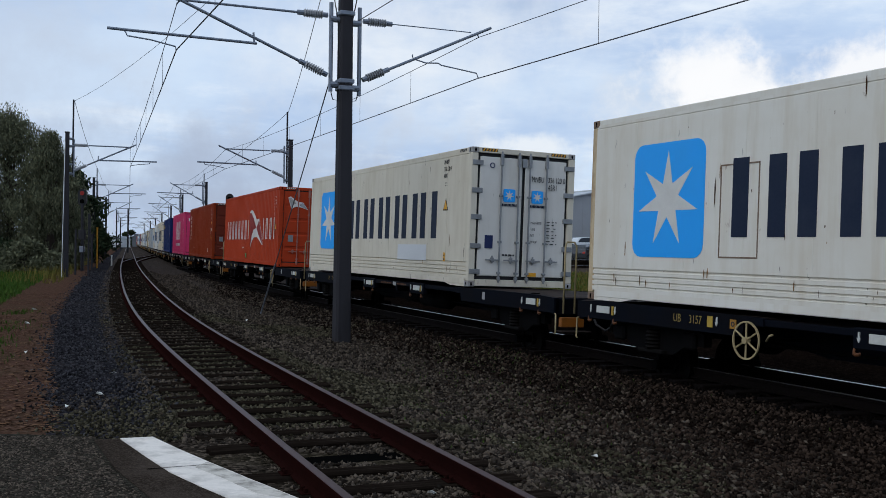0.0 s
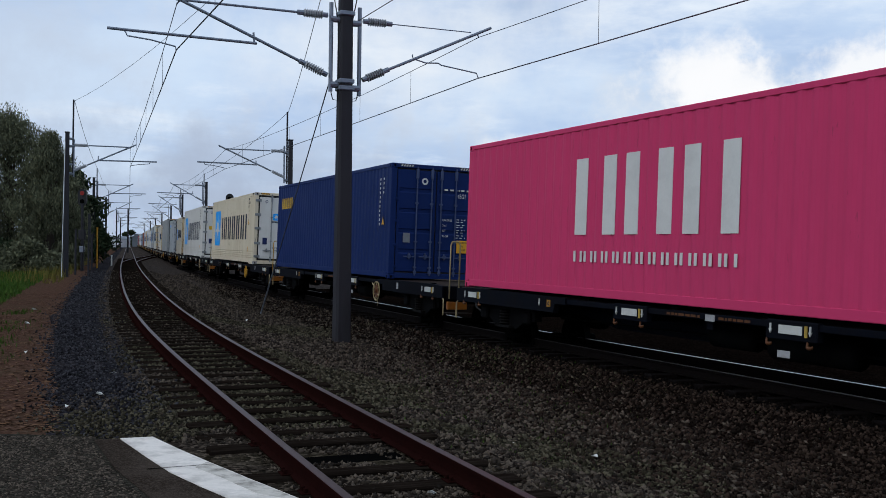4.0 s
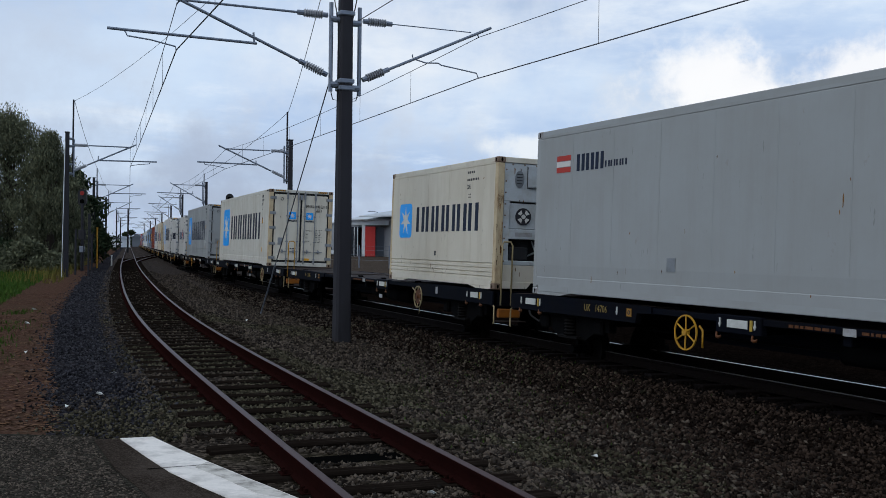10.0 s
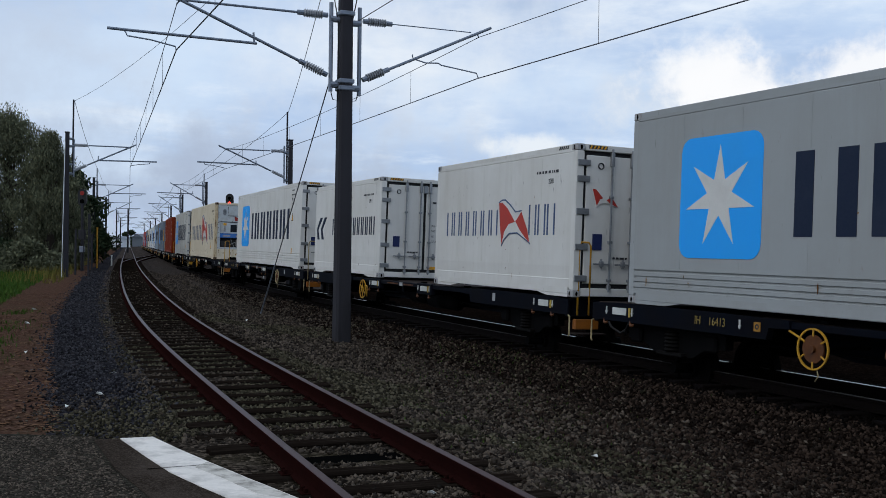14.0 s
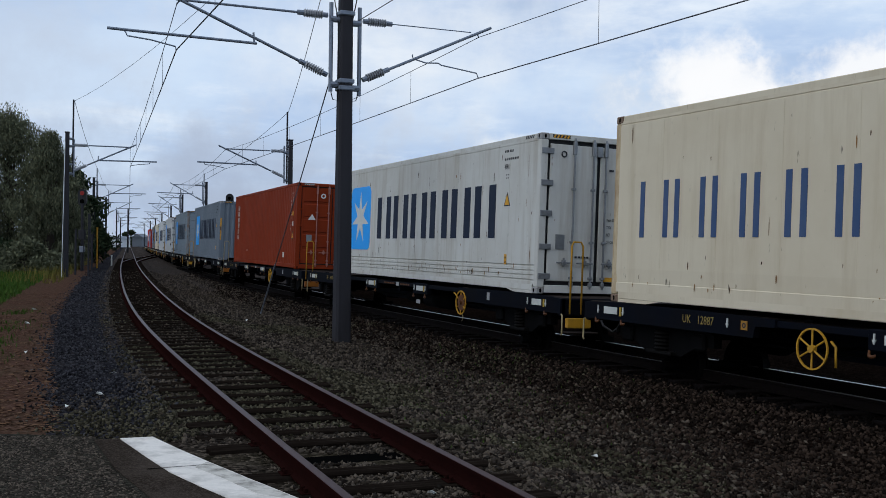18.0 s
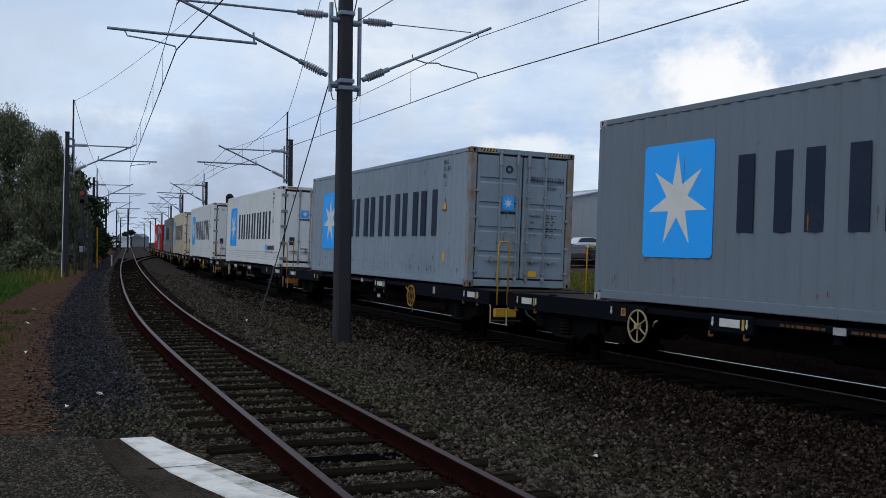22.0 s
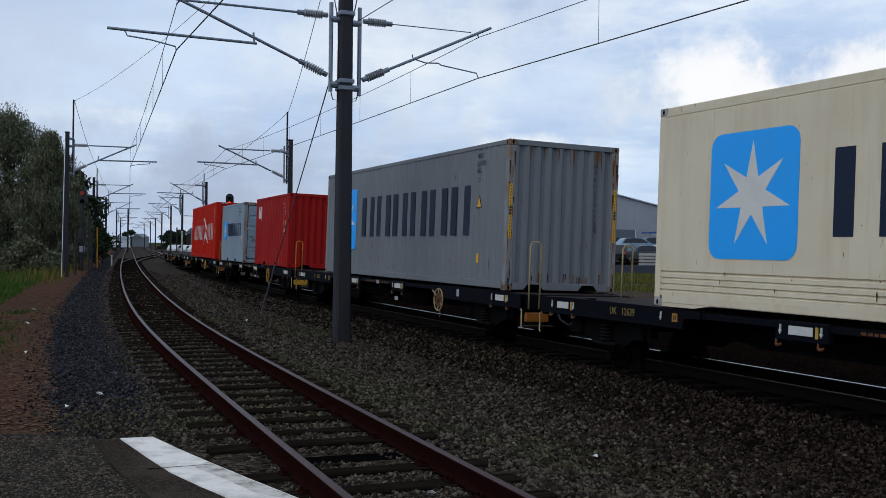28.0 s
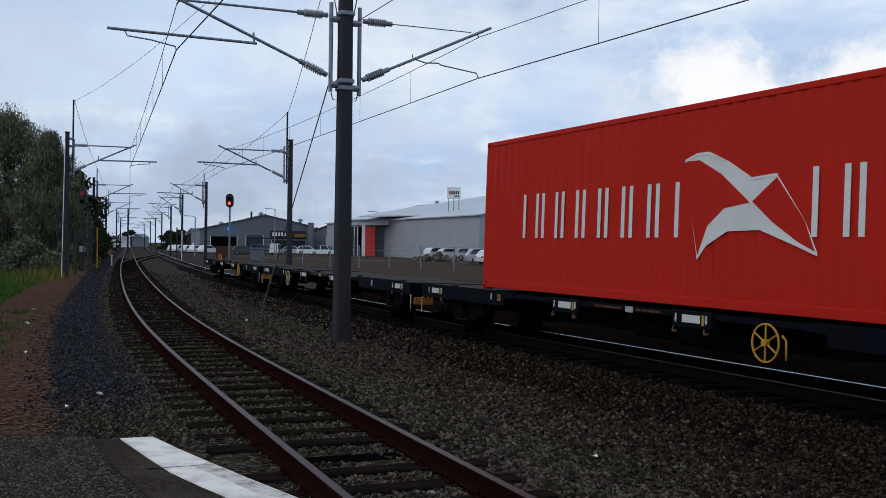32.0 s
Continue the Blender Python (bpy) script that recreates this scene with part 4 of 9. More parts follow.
        sticker(L - 0.86, L - 0.74, 1.92, 2.10, "casting", "faded brown sticker")
        sticker(L - 0.86, L - 0.74, 1.64, 1.74, "casting_grey", "small grey sticker")
    elif L > 10 and c["kind"] == "reefer":
        triangle(L - 1.0, 1.30 if style == "small_flag" else 1.64)
        if style == "small_flag":
            sticker(L - 1.05, L - 0.93, 0.80, 1.06, "caution", "amber caution sticker")
            sticker(L - 1.02, L - 0.93, 1.72, 1.86, "casting_grey", "small grey sticker")
            sticker(3.9, 4.1, 0.50, 0.70, "steel", "small grey data plate")
    elif L > 10 and c["paint"] == "brown":
        triangle(L - 0.56, 1.02, 0.24)
        sticker(L - 0.64, L - 0.50, 1.80, 1.94, "caution", "small amber sticker")
        sticker(L - 0.66, L - 0.46, 1.44, 1.60, "ink_white", "torn white sticker")
        sticker(L - 2.02, L - 1.78, 0.36, 0.54, "ink_white", "small blue and white sticker")
        sticker(L - 1.98, L - 1.88, 0.38, 0.52, "blue_label", "small dark blue sticker")
        sticker(3.15, 3.24, 0.52, 0.60, "ink_white", "small white sticker")
    elif L > 10:
        triangle(L - 0.56, 1.35, 0.22)
    if c["paint"] == "orange":
        sticker(4.86, 4.98, 0.62, 0.68, "ink_white", "small white sticker")
        sticker(5.06, 5.18, 0.62, 0.68, "ink_white", "small white sticker")
        sticker(5.60, 5.86, 0.24, 0.42, "ink_green", "small green label")
    if c["paint"] == "crimson":
        sticker(L - 0.62, L - 0.50, 1.50, 1.66, "caution", "small amber sticker")
        sticker(L - 0.63, L - 0.49, 1.22, 1.36, "ink_white", "torn white sticker")
    if c["paint"] == "palegrey" and style == "star":
        sticker(L - 1.10, L - 0.90, 0.82, 1.12, "ink_white", "white patch with a grey socket plate")
        sticker(L - 1.06, L - 0.95, 0.90, 1.06, "steel", "grey socket plate")
        sticker(L - 1.82, L - 1.71, 0.66, 0.98, "ink_white", "narrow white label")
    if style == "label":
        for u, z in ((1.85, 0.78), (2.75, 0.62), (2.72, 0.88), (3.4, 0.70), (5.1, 0.55)):
            sticker(u, u + 0.11, z, z + 0.09, "steel", "scuffed grey patch")


def rust_marks(c, ob, L, H):
    """Chips and thin rust runs on the near side, thickest along its foot."""
    low, high = {"lightblue": (70, 45), "grime": (60, 70), "stained": (30, 40), "deepcream": (26, 34), "cream": (14, 20), "orange": (10, 26), "paleblue": (40, 34), "steelgrey": (16, 26), "bluegrey": (8, 14), "white": (8, 12), "coolwhite": (4, 6), "grubby": (10, 8), "crimson": (6, 8), "red": (4, 8), "brown": (6, 8), "palegrey": (6, 10), "coolgrey": (8, 12)}.get(c["paint"], (0, 0))
    if not low:
        return
    rng = random.Random(int(-c["lead"] * 10) + 7)
    k = L / 12.2
    g = Geo()
    y = -W2 - 0.003
    for i in range(int((low + high) * k)):
        x = rng.uniform(-L / 2 + 0.25, L / 2 - 0.25)
        h = rng.uniform(0.02, 0.10)
        if i < low * k:
            z = rng.uniform(0.24, 0.24 + 0.34 * rng.random())
            h *= 1.5
        else:
            z = rng.uniform(0.3, H - 0.25)
            h *= rng.choice((3.0, 5.0)) if rng.random() < (0.4 if c["paint"] == "grime" else 0.15) else 0.8
        w = rng.uniform(0.005, 0.016)
        s = rng.uniform(-0.3, 0.3) * w
        pts = [(x - w * 0.4, z), (x + w * 0.5, z + 0.1 * h), (x + w + s, z + 0.6 * h), (x + 0.3 * w + s, z + h), (x - 0.7 * w + s, z + 0.7 * h)]
        g.add([(u, y, v) for u, v in pts], [(0, 1, 2, 3, 4)])
    tagged(part("rust_staining", g, M["rust_streak"], ob, "rust chips and runs"), kind="stuff")


def hazard(ob, c, L, H):
    pale = "ink_white" if c["dark"] else "caution"
    for sy in (-1, 1):
        for mt, name in (("ink_black", "hazard_base"), (pale, "hazard_stripes")):
            g = Geo()
            if mt == "ink_black":
                a0, a1 = sorted((sy * 0.99, sy * 0.63))
                g.box(L / 2 - 0.001, L / 2 + 0.003, a0, a1, H - 0.078, H - 0.020)
            else:
                for k in range(5):
                    a = sy * 0.81 - 0.17 + 0.07 * k
                    g.prism([(a, H - 0.076), (a + 0.032, H - 0.076), (a + 0.062, H - 0.022), (a + 0.03, H - 0.022)], L / 2 - 0.001, L / 2 + 0.006, "x")
            part(name, g, M[mt], ob, "pale and black hazard stripes" if mt != "ink_black" else "")
    if c["kind"] == "reefer":
        g = Geo()
        for k in range(5):
            a = L / 2 - 0.62 + 0.07 * k
            g.prism([(a, H - 0.078), (a + 0.034, H - 0.078), (a + 0.066, H - 0.022), (a + 0.032, H - 0.022)], -W2 - 0.004, -W2 + 0.003)
        part("hazard_stripes", g, M["ink_black"], ob, "black hazard stripes on the top rail")


def frame_parts(c, ob, L, H, paint, cast):
    for sx in (-1, 1):
        for sy in (-1, 1):
            x0, y0 = sx * L / 2, sy * W2
            g = Geo().box(min(x0, x0 - sx * 0.13), max(x0, x0 - sx * 0.13), min(y0, y0 - sy * 0.15), max(y0, y0 - sy * 0.15), 0.118, H - 0.118, 0.012)
            part("corner_post", g, M["rust_post" if "cream" in c["paint"] or c["paint"] in ("white", "stained", "grubby", "coolwhite") else "rust_post_grey"] if c.get("rust_posts") else paint, ob)
            for z0, z1 in ((0, 0.118), (H - 0.118, H)):
                g = Geo().box(min(x0 + sx * 0.004, x0 - sx * 0.178), max(x0 + sx * 0.004, x0 - sx * 0.178), min(y0 + sy * 0.003, y0 - sy * 0.162), max(y0 + sy * 0.003, y0 - sy * 0.162), z0, z1, 0.015)
                cc = part("corner_casting", g, cast, ob)
                ring = [(0.022 * math.cos(k * math.pi / 5), (z0 + z1) / 2 + 0.04 * math.sin(k * math.pi / 5)) for k in range(10)]
                if sy < 0:
                    part("casting_hole", Geo().prism([(x0 - sx * 0.09 + u, w) for u, w in ring], y0 + sy * 0.0025, y0 + sy * 0.005), M["hole"], cc)
                if sx > 0:
                    part("casting_hole", Geo().prism([(y0 - sy * 0.08 + u, w) for u, w in ring], x0 + sx * 0.0035, x0 + sx * 0.006, "x"), M["hole"], cc)
    for sy in (-1, 1):
        y0, y1 = sorted((sy * W2, sy * (W2 - 0.07)))
        part("top_rail", Geo().box(-L / 2 + 0.178, L / 2 - 0.178, y0 + 0.002, y1, H - 0.095, H - 0.004, 0.01), paint, ob)
        if c["kind"] == "dry":
            g = Geo().box(-L / 2 + 0.178, L / 2 - 0.178, y0 + 0.004, y1, 0.03, 0.17, 0.01)
        else:
            g = Geo().box(-L / 2 + 0.178, L / 2 - 0.178, y0 + 0.004, y1, 0.05, 0.17, 0.01)
        part("bottom_rail", g, paint, ob)
    for sx in (-1, 1):
        x0, x1 = sorted((sx * L / 2, sx * (L / 2 - 0.1)))
        part("end_header", Geo().box(x0, x1, -W2 + 0.165, W2 - 0.165, H - 0.11, H - 0.003, 0.008), paint, ob)
        part("end_sill", Geo().box(x0, x1, -W2 + 0.165, W2 - 0.165, 0.02, 0.16, 0.008), paint, ob)
    part("roof", Geo().box(-L / 2 + 0.1, L / 2 - 0.1, -W2 + 0.07, W2 - 0.07, H - 0.05, H - 0.012), paint, ob)
    part("floor_underside", Geo().box(-L / 2 + 0.1, L / 2 - 0.1, -W2 + 0.07, W2 - 0.07, 0.06, 0.15), M["black"], ob)


def corrugated(u0, u1, z0, z1, face, depth, put, pitch=0.276):
    """An upright corrugated sheet from u0 to u1."""
    n = max(1, round((u1 - u0) / pitch))
    p = (u1 - u0) / n
    prof = []
    for k in range(n):
        a = u0 + k * p
        prof += [(a, face), (a + 0.26 * p, face), (a + 0.5 * p, face - depth), (a + 0.76 * p, face - depth)]
    prof.append((u1, face))
    v = [put(u, d, z) for u, d in prof for z in (z0, z1)]
    f = [(2 * i, 2 * i + 2, 2 * i + 3, 2 * i + 1) for i in range(len(prof) - 1)]
    return Geo().add(v, f)


def ribbed_sheet(prof, x0, x1, sy):
    """A side sheet from a profile of (z, out) pairs, run along x."""
    v = [(x, sy * (W2 - d), z) for z, d in prof for x in (x0, x1)]
    f = [(2 * i, 2 * i + 1, 2 * i + 3, 2 * i + 2) for i in range(len(prof) - 1)]
    return Geo().add(v, f)


def sides(c, ob, L, H, paint):
    for sy in (-1, 1):
        if c["kind"] == "dry":
            g = corrugated(-L / 2 + 0.12, L / 2 - 0.12, 0.16, H - 0.085, W2 - 0.008, 0.018, lambda u, d, z: (u, sy * d, z))
        else:
            prof = [(0.16, 0.004)]
            if c.get("ribs", True):
                for k in range(4):
                    b = 0.17 + 0.085 * k
                    prof += [(b, 0.004), (b + 0.052, 0.004), (b + 0.062, 0.026), (b + 0.075, 0.026)]
            else:
                for k in range(1, 2):
                    prof += [(0.30, 0.004), (0.31, 0.014)]
            prof += [(0.52, 0.003), (H - 0.15, 0.003), (H - 0.145, 0.010), (H - 0.135, 0.010), (H - 0.13, 0.002), (H - 0.085, 0.002)]
            g = ribbed_sheet(prof, -L / 2 + 0.12, L / 2 - 0.12, sy)
        part("side_panel", g, paint, ob)
        if c["kind"] == "reefer" and sy == -1:
            n = round(L / 1.2)
            for k in range(1, n):
                x = -L / 2 + L * k / n
                part("panel_seam", Geo().box(x - 0.004, x + 0.004, -W2 + 0.0, -W2 + 0.004, 0.54, H - 0.16), paint, ob)


def doors(c, ob, L, H, paint, fit):
    x = L / 2
    dry = c["kind"] == "dry"
    part("door_seal", Geo().box(x - 0.12, x - 0.055, -W2 + 0.14, W2 - 0.14, 0.16, H - 0.11), M["gasket"], ob, "black rubber door seal")
    rod = M[{"orange": "rod_red", "brown": "rod_red", "pink": "rod_pink", "navy": "rod_navy"}.get(c["paint"], "steel")] if c["dark"] or not dry else fit
    for sy in (-1, 1):
        y0, y1 = sorted((sy * (0.018 if dry else 0.035), sy * (W2 - (0.175 if dry else 0.205))))
        z0, z1 = (0.20, H - 0.15) if dry else (0.235, H - 0.185)
        if dry:
            n, prof = 5, [(z0, 0.0)]
            h = (z1 - z0) / n
            for k in range(1, n):
                b = z0 + k * h
                prof += [(b - 0.075, 0.0), (b - 0.040, 0.026), (b + 0.040, 0.026), (b + 0.052, 0.0)]
            prof.append((z1, 0.0))
            v = [(x - 0.012 - d, y, z) for z, d in prof for y in (y0 + 0.06, y1 - 0.06)]
            f = [(2 * i, 2 * i + 1, 2 * i + 3, 2 * i + 2) for i in range(len(prof) - 1)]
            g = Geo().add(v, f)
            for a, b in ((y0, y0 + 0.06), (y1 - 0.06, y1)):
                g.box(x - 0.05, x - 0.010, a, b, z0, z1, 0.004)
        else:
            g = Geo().box(x - 0.05, x - 0.012, y0, y1, z0, z1, 0.01)
        part("door", g, paint, ob)
        for k, u in enumerate((0.13, 0.53)):
            yy = sy * u
            g = Geo().tube([(x + 0.022, yy, 0.10), (x + 0.022, yy, H - 0.06)], 0.019, 8)
            for z in (0.30, 0.95, H * 0.66):
                g.box(x - 0.01, x + 0.045, yy - 0.040, yy + 0.040, z - 0.022, z + 0.022, 0.006)
            g.box(x - 0.01, x + 0.048, yy - 0.034, yy + 0.034, H - 0.36, H - 0.12, 0.008)
            g.box(x - 0.01, x + 0.048, yy - 0.034, yy + 0.034, 0.14, 0.22, 0.008)
            part("lock_rod", g, rod, ob)
            a, b = sorted((yy - sy * 0.04, yy + sy * 0.30)) if k == 0 else sorted((yy, yy + sy * 0.32))
            g = Geo().box(x + 0.026, x + 0.042, a, b, 0.555, 0.585, 0.004)
            m_ = (a + b) / 2
            g.box(x - 0.005, x + 0.050, m_ - 0.035, m_ + 0.035, 0.53, 0.62, 0.006).box(x - 0.005, x + 0.04, m_ - 0.012, m_ + 0.012, 0.50, 0.66, 0.004)
            part("door_handle", g, rod, ob)
        for z in (0.32, 0.85, 1.45, 2.0, H - 0.32)[: (4 if dry else 5)]:
            a, b = sorted((sy * (W2 - (0.10 if dry else 0.02)), sy * (W2 - (0.20 if dry else 0.26))))
            part("hinge", Geo().box(x - 0.008, x + 0.022, a, b, z - (0.03 if dry else 0.052), z + (0.03 if dry else 0.052), 0.006), fit if dry else M["steel"], ob)
    if not dry:
        part("lock_plate", Geo().box(x - 0.012, x + 0.030, -0.055, 0.055, H - 0.37, H - 0.18, 0.008), M["steel"], ob, "zinc plate where the doors meet")
    tagged_ink = "ink_white" if c["dark"] else "ink_black"
    boxed = bool(c.get("stickers"))
    ink = "ink_black" if boxed else tagged_ink
    face = x + 0.003

    def letter(text, size, yy, z, material, left=True, squeeze=0.72):
        t = part("lettering", words(text, size, M[material], "lettering", left, squeeze), None, ob)
        t.matrix_local = pose(face + 0.002, yy, z, 90, 0, 90)

    g = Geo()
    put = lambda a, b, p, q: g.box(x - 0.012, face + 0.001, a, b - 0.35 * (b - a), p + 0.15 * (q - p), q - 0.2 * (q - p))
    zs = H - 0.60
    if c.get("serial"):
        letter(c["serial"][0], 0.17, 0.18, zs, ink, True, 0.62)
        letter(c["serial"][1], 0.17, 0.57, zs, ink, True, 0.60)
    else:
        text_rows(g, put, 0.22, 1.0, zs - 0.07, zs + 0.07, 1, 2)
    letter(c["code"], 0.17, 0.58, zs - 0.155, ink, True, 0.62)
    # weights: the four headings, their figures as plain bars
    z_top = 1.52 if dry else 1.38
    heads = ("MAX GROSS", "TARE", "NET", "CU CAP")
    if boxed:
        for z0_, z1_ in ((0.96, 1.26), (1.50, 1.80)):
            for a, b in ((0.20, 0.46), (0.60, 0.88)):
                part("white_sticker", Geo().box(x - 0.012, x + 0.002, a, b, z0_, z1_), M["ink_white"], ob, "white data sticker")
        for a, b in ((0.18, 0.45), (0.56, 0.86)):
            part("white_sticker", Geo().box(x - 0.012, x + 0.002, a, b, zs - 0.085, zs + 0.085), M["ink_white"], ob, "white code sticker")
        part("white_sticker", Geo().box(x - 0.012, x + 0.002, 0.56, 0.80, zs - 0.24, zs - 0.095), M["ink_white"], ob, "white code sticker")
        for k, z in enumerate((1.74, 1.56, 1.20, 1.02)):
            letter(("MAX GROSS", "TARE", "MAX PAYLOAD", "CUBE")[k], 0.060, 0.21, z, ink, True, 0.62)
            text_rows(g, put, 0.63, 0.86, z - 0.05, z + 0.05, 2, 10 + k)
    else:
        for k, head in enumerate(heads):
            z = z_top - 0.135 * k
            letter(head, 0.075, 0.19, z, ink, True, 0.62)
            text_rows(g, put, 0.58, 0.84, z - 0.06, z + 0.06, 2, 10 + k)
    tagged(part("data_mark", g, M[ink], ob), kind="stuff")
    if c["mark"] == "star" and c.get("door_logo", True):
        for yy in (-0.33,) if dry else (-0.33, 0.33):
            zc = H - (0.97 if not dry else 1.13)
            part("logo_square", Geo().prism(rounded(yy - 0.135, yy + 0.135, zc - 0.135, zc + 0.135, 0.03), x - 0.012, x + 0.003, "x"), M["sky_ink"], ob, "light blue square with a white star")
            part("logo_star", Geo().prism(star_points(yy, zc, 0.115, 0.042), x - 0.01, x + 0.006, "x"), M["ink_white"], ob)
            gb = Geo()
            for k in range(6):
                a = yy - 0.185 + 0.0625 * k
                gb.box(x - 0.012, x + 0.003, a, a + 0.018, zc - 0.225, zc - 0.17).box(x - 0.012, x + 0.003, a + 0.030, a + 0.048, zc - 0.225, zc - 0.17)
            tagged(part("small_wordmark", gb, M["navy_ink"], ob), kind="stuff")
    if not dry:
        part("round_badge", Geo().disc((x - 0.004, -0.74, H - 0.36), 0.042, 0.058, 0.008, "x", 16), M["blue_label" if c["lead"] > -110 else "ink_black"], ob, "round printed badge")
        plate = "steel" if c["paint"] in ("grubby", "palegrey", "grime") and c["mark"] == "star" else "blue_label"
        part("data_label", Geo().box(x - 0.012, x + 0.003, -0.86, -0.68, 0.81, 1.08), M[plate], ob, "grey data plate" if plate == "steel" else "dark blue data label")
        part("orange_label", Geo().box(x - 0.012, x + 0.003, 0.16, 0.36, 0.245, 0.325), M["caution"], ob, "orange label")
        if c["mark"] == "star" and c["paint"] in ("coolwhite", "white"):
            part("height_label", Geo().box(x - 0.012, x + 0.003, 0.17, 0.46, 0.68, 0.81), M["caution"], ob, "yellow height warning label")
        gb = Geo()
        text_rows(gb, lambda a, b, p, q: gb.box(x - 0.012, x + 0.002, a, b, p, q), -0.45, -0.17, 0.64, 0.72, 1, 31)
        part("web_mark", gb, M["ink_black"], ob)
    else:
        part("data_plate", Geo().box(x - 0.012, x + 0.003, -0.40 if c["paint"] == "lightblue" else -0.86, -0.22 if c["paint"] == "lightblue" else -0.68, 0.92, 1.16), M["steel"], ob, "grey data plate")
        if not boxed:
            low = c["paint"] == "lightblue"
            zc = (0.24, 0.36) if low else (0.70, 1.02)
            part("caution_label", Geo().box(x - 0.012, x + 0.003, 0.18 if low else 0.60, 0.38 if low else 0.92, *zc), M["caution"], ob, "yellow caution label")
            if not low:
                for k, text in enumerate(("CAUTION", "9'6\"", "HIGH")):
                    letter(text, 0.075, 0.76, 0.96 - 0.09 * k, "ink_black", False, 0.8)
            part("round_badge", Geo().disc((x - 0.006, -0.32, H - 0.42), 0.045, 0.085, 0.008, "x", 16), M[tagged_ink], ob, "round printed badge")
        if c.get("doors"):
            part("warning_triangle", Geo().prism([(-0.46, 0.90), (-0.22, 0.90), (-0.34, 1.11)], x - 0.012, x + 0.004, "x"), M["caution"], ob, "amber warning triangle")
        elif c["paint"] == "brown":
            part("warning_triangle", Geo().prism([(-0.82, 1.66), (-0.56, 1.66), (-0.69, 1.86)], x - 0.012, x + 0.004, "x"), M["ink_white"], ob, "pale warning triangle")
    if c.get("door_flag"):
        k_, zf = (1.0, H - 0.34) if c["dark"] else (0.72, H - 0.72)
        F = lambda pts: [(-0.90 + k_ * u, zf + k_ * w) for u, w in pts]
        whole = [(0.0, -0.04), (0.08, 0.0), (0.35, -0.18), (0.54, -0.20), (0.74, -0.46), (0.48, -0.38), (0.28, -0.36), (0.12, -0.46)]
        part("flag_mark", Geo().prism(F(whole), x - 0.012, x + 0.004, "x"), M["ink_white"], ob, "small flag logo")
        deep = M["casting_grey"] if c["dark"] else M["ink_red"]
        part("flag_stripe", Geo().prism(F([(0.01, -0.05), (0.10, -0.05), (0.30, -0.25), (0.22, -0.28), (0.13, -0.43)]), x - 0.01, x + 0.006, "x"), deep, ob)
        part("flag_stripe", Geo().prism(F([(0.53, -0.21), (0.40, -0.29), (0.50, -0.37), (0.72, -0.45)]), x - 0.01, x + 0.006, "x"), deep, ob)
    if c["mark"] == "blocks":
        g = Geo()
        for k in range(3):
            a = -0.92 + 0.26 * k
            g.box(x - 0.012, x + 0.003, a, a + 0.07, H - 0.62, H - 0.42)
            g.box(x - 0.012, x + 0.003, a + 0.13, a + 0.20, H - 0.62, H - 0.42)
        part("word_mark", g, M["ink_white"], ob)
    if c["mark"] in ("small_flag", "label"):
        if c["mark"] == "small_flag":
            part("black_label", Geo().box(x - 0.012, x + 0.003, -0.98, -0.62, 1.70, 1.90), M["ink_black"], ob, "black label with yellow bars")
            part("label_bar", Geo().box(x - 0.012, x + 0.005, -0.94, -0.66, 1.76, 1.83), M["ink_yellow"], ob)
            bars_ = Geo()
            for k in range(3):
                bars_.box(x - 0.012, x + 0.003, -0.60 + 0.11 * k, -0.54 + 0.11 * k, H - 0.66, H - 0.55)
            part("word_bar", bars_, M["navy_ink"], ob)
            part("data_plate", Geo().box(x - 0.012, x + 0.003, -0.80, -0.58, 1.02, 1.24), M["steel"], ob, "grey data plate")
        for yy, z, s_ in ((-0.33, 0.98, 0.28), (0.30, 0.98, 0.26)):
            part("caution_label", Geo().box(x - 0.012, x + 0.003, yy - s_ / 2, yy + s_ / 2, z - 0.13, z + 0.13), M["caution"], ob, "amber caution label")
        for k, text in enumerate(("CAUTION", "HIGH")):
            letter(text, 0.062, 0.30, 1.05 - 0.12 * k, "ink_black", False, 0.8)
        for yy, z in ((-0.30, 1.58), (0.80, 0.92)):
            part("warning_triangle", Geo().prism([(yy - 0.14, z), (yy + 0.14, z), (yy, z + 0.24)], x - 0.012, x + 0.004, "x"), M["ink_black"], ob, "black-edged amber triangle")
            part("triangle_face", Geo().prism([(yy - 0.10, z + 0.025), (yy + 0.10, z + 0.025), (yy, z + 0.195)], x - 0.012, x + 0.007, "x"), M["caution"], ob)
    if c["lead"] == -103.03:
        part("yellow_label", Geo().box(x - 0.012, x + 0.003, -0.86, -0.70, 1.58, 1.78), M["ink_yellow"], ob, "square yellow label")
        part("red_diamond", Geo().prism([(0.27, 1.50), (0.33, 1.57), (0.39, 1.50), (0.33, 1.43)], x - 0.012, x + 0.004, "x"), M["ink_red"], ob, "small red diamond")


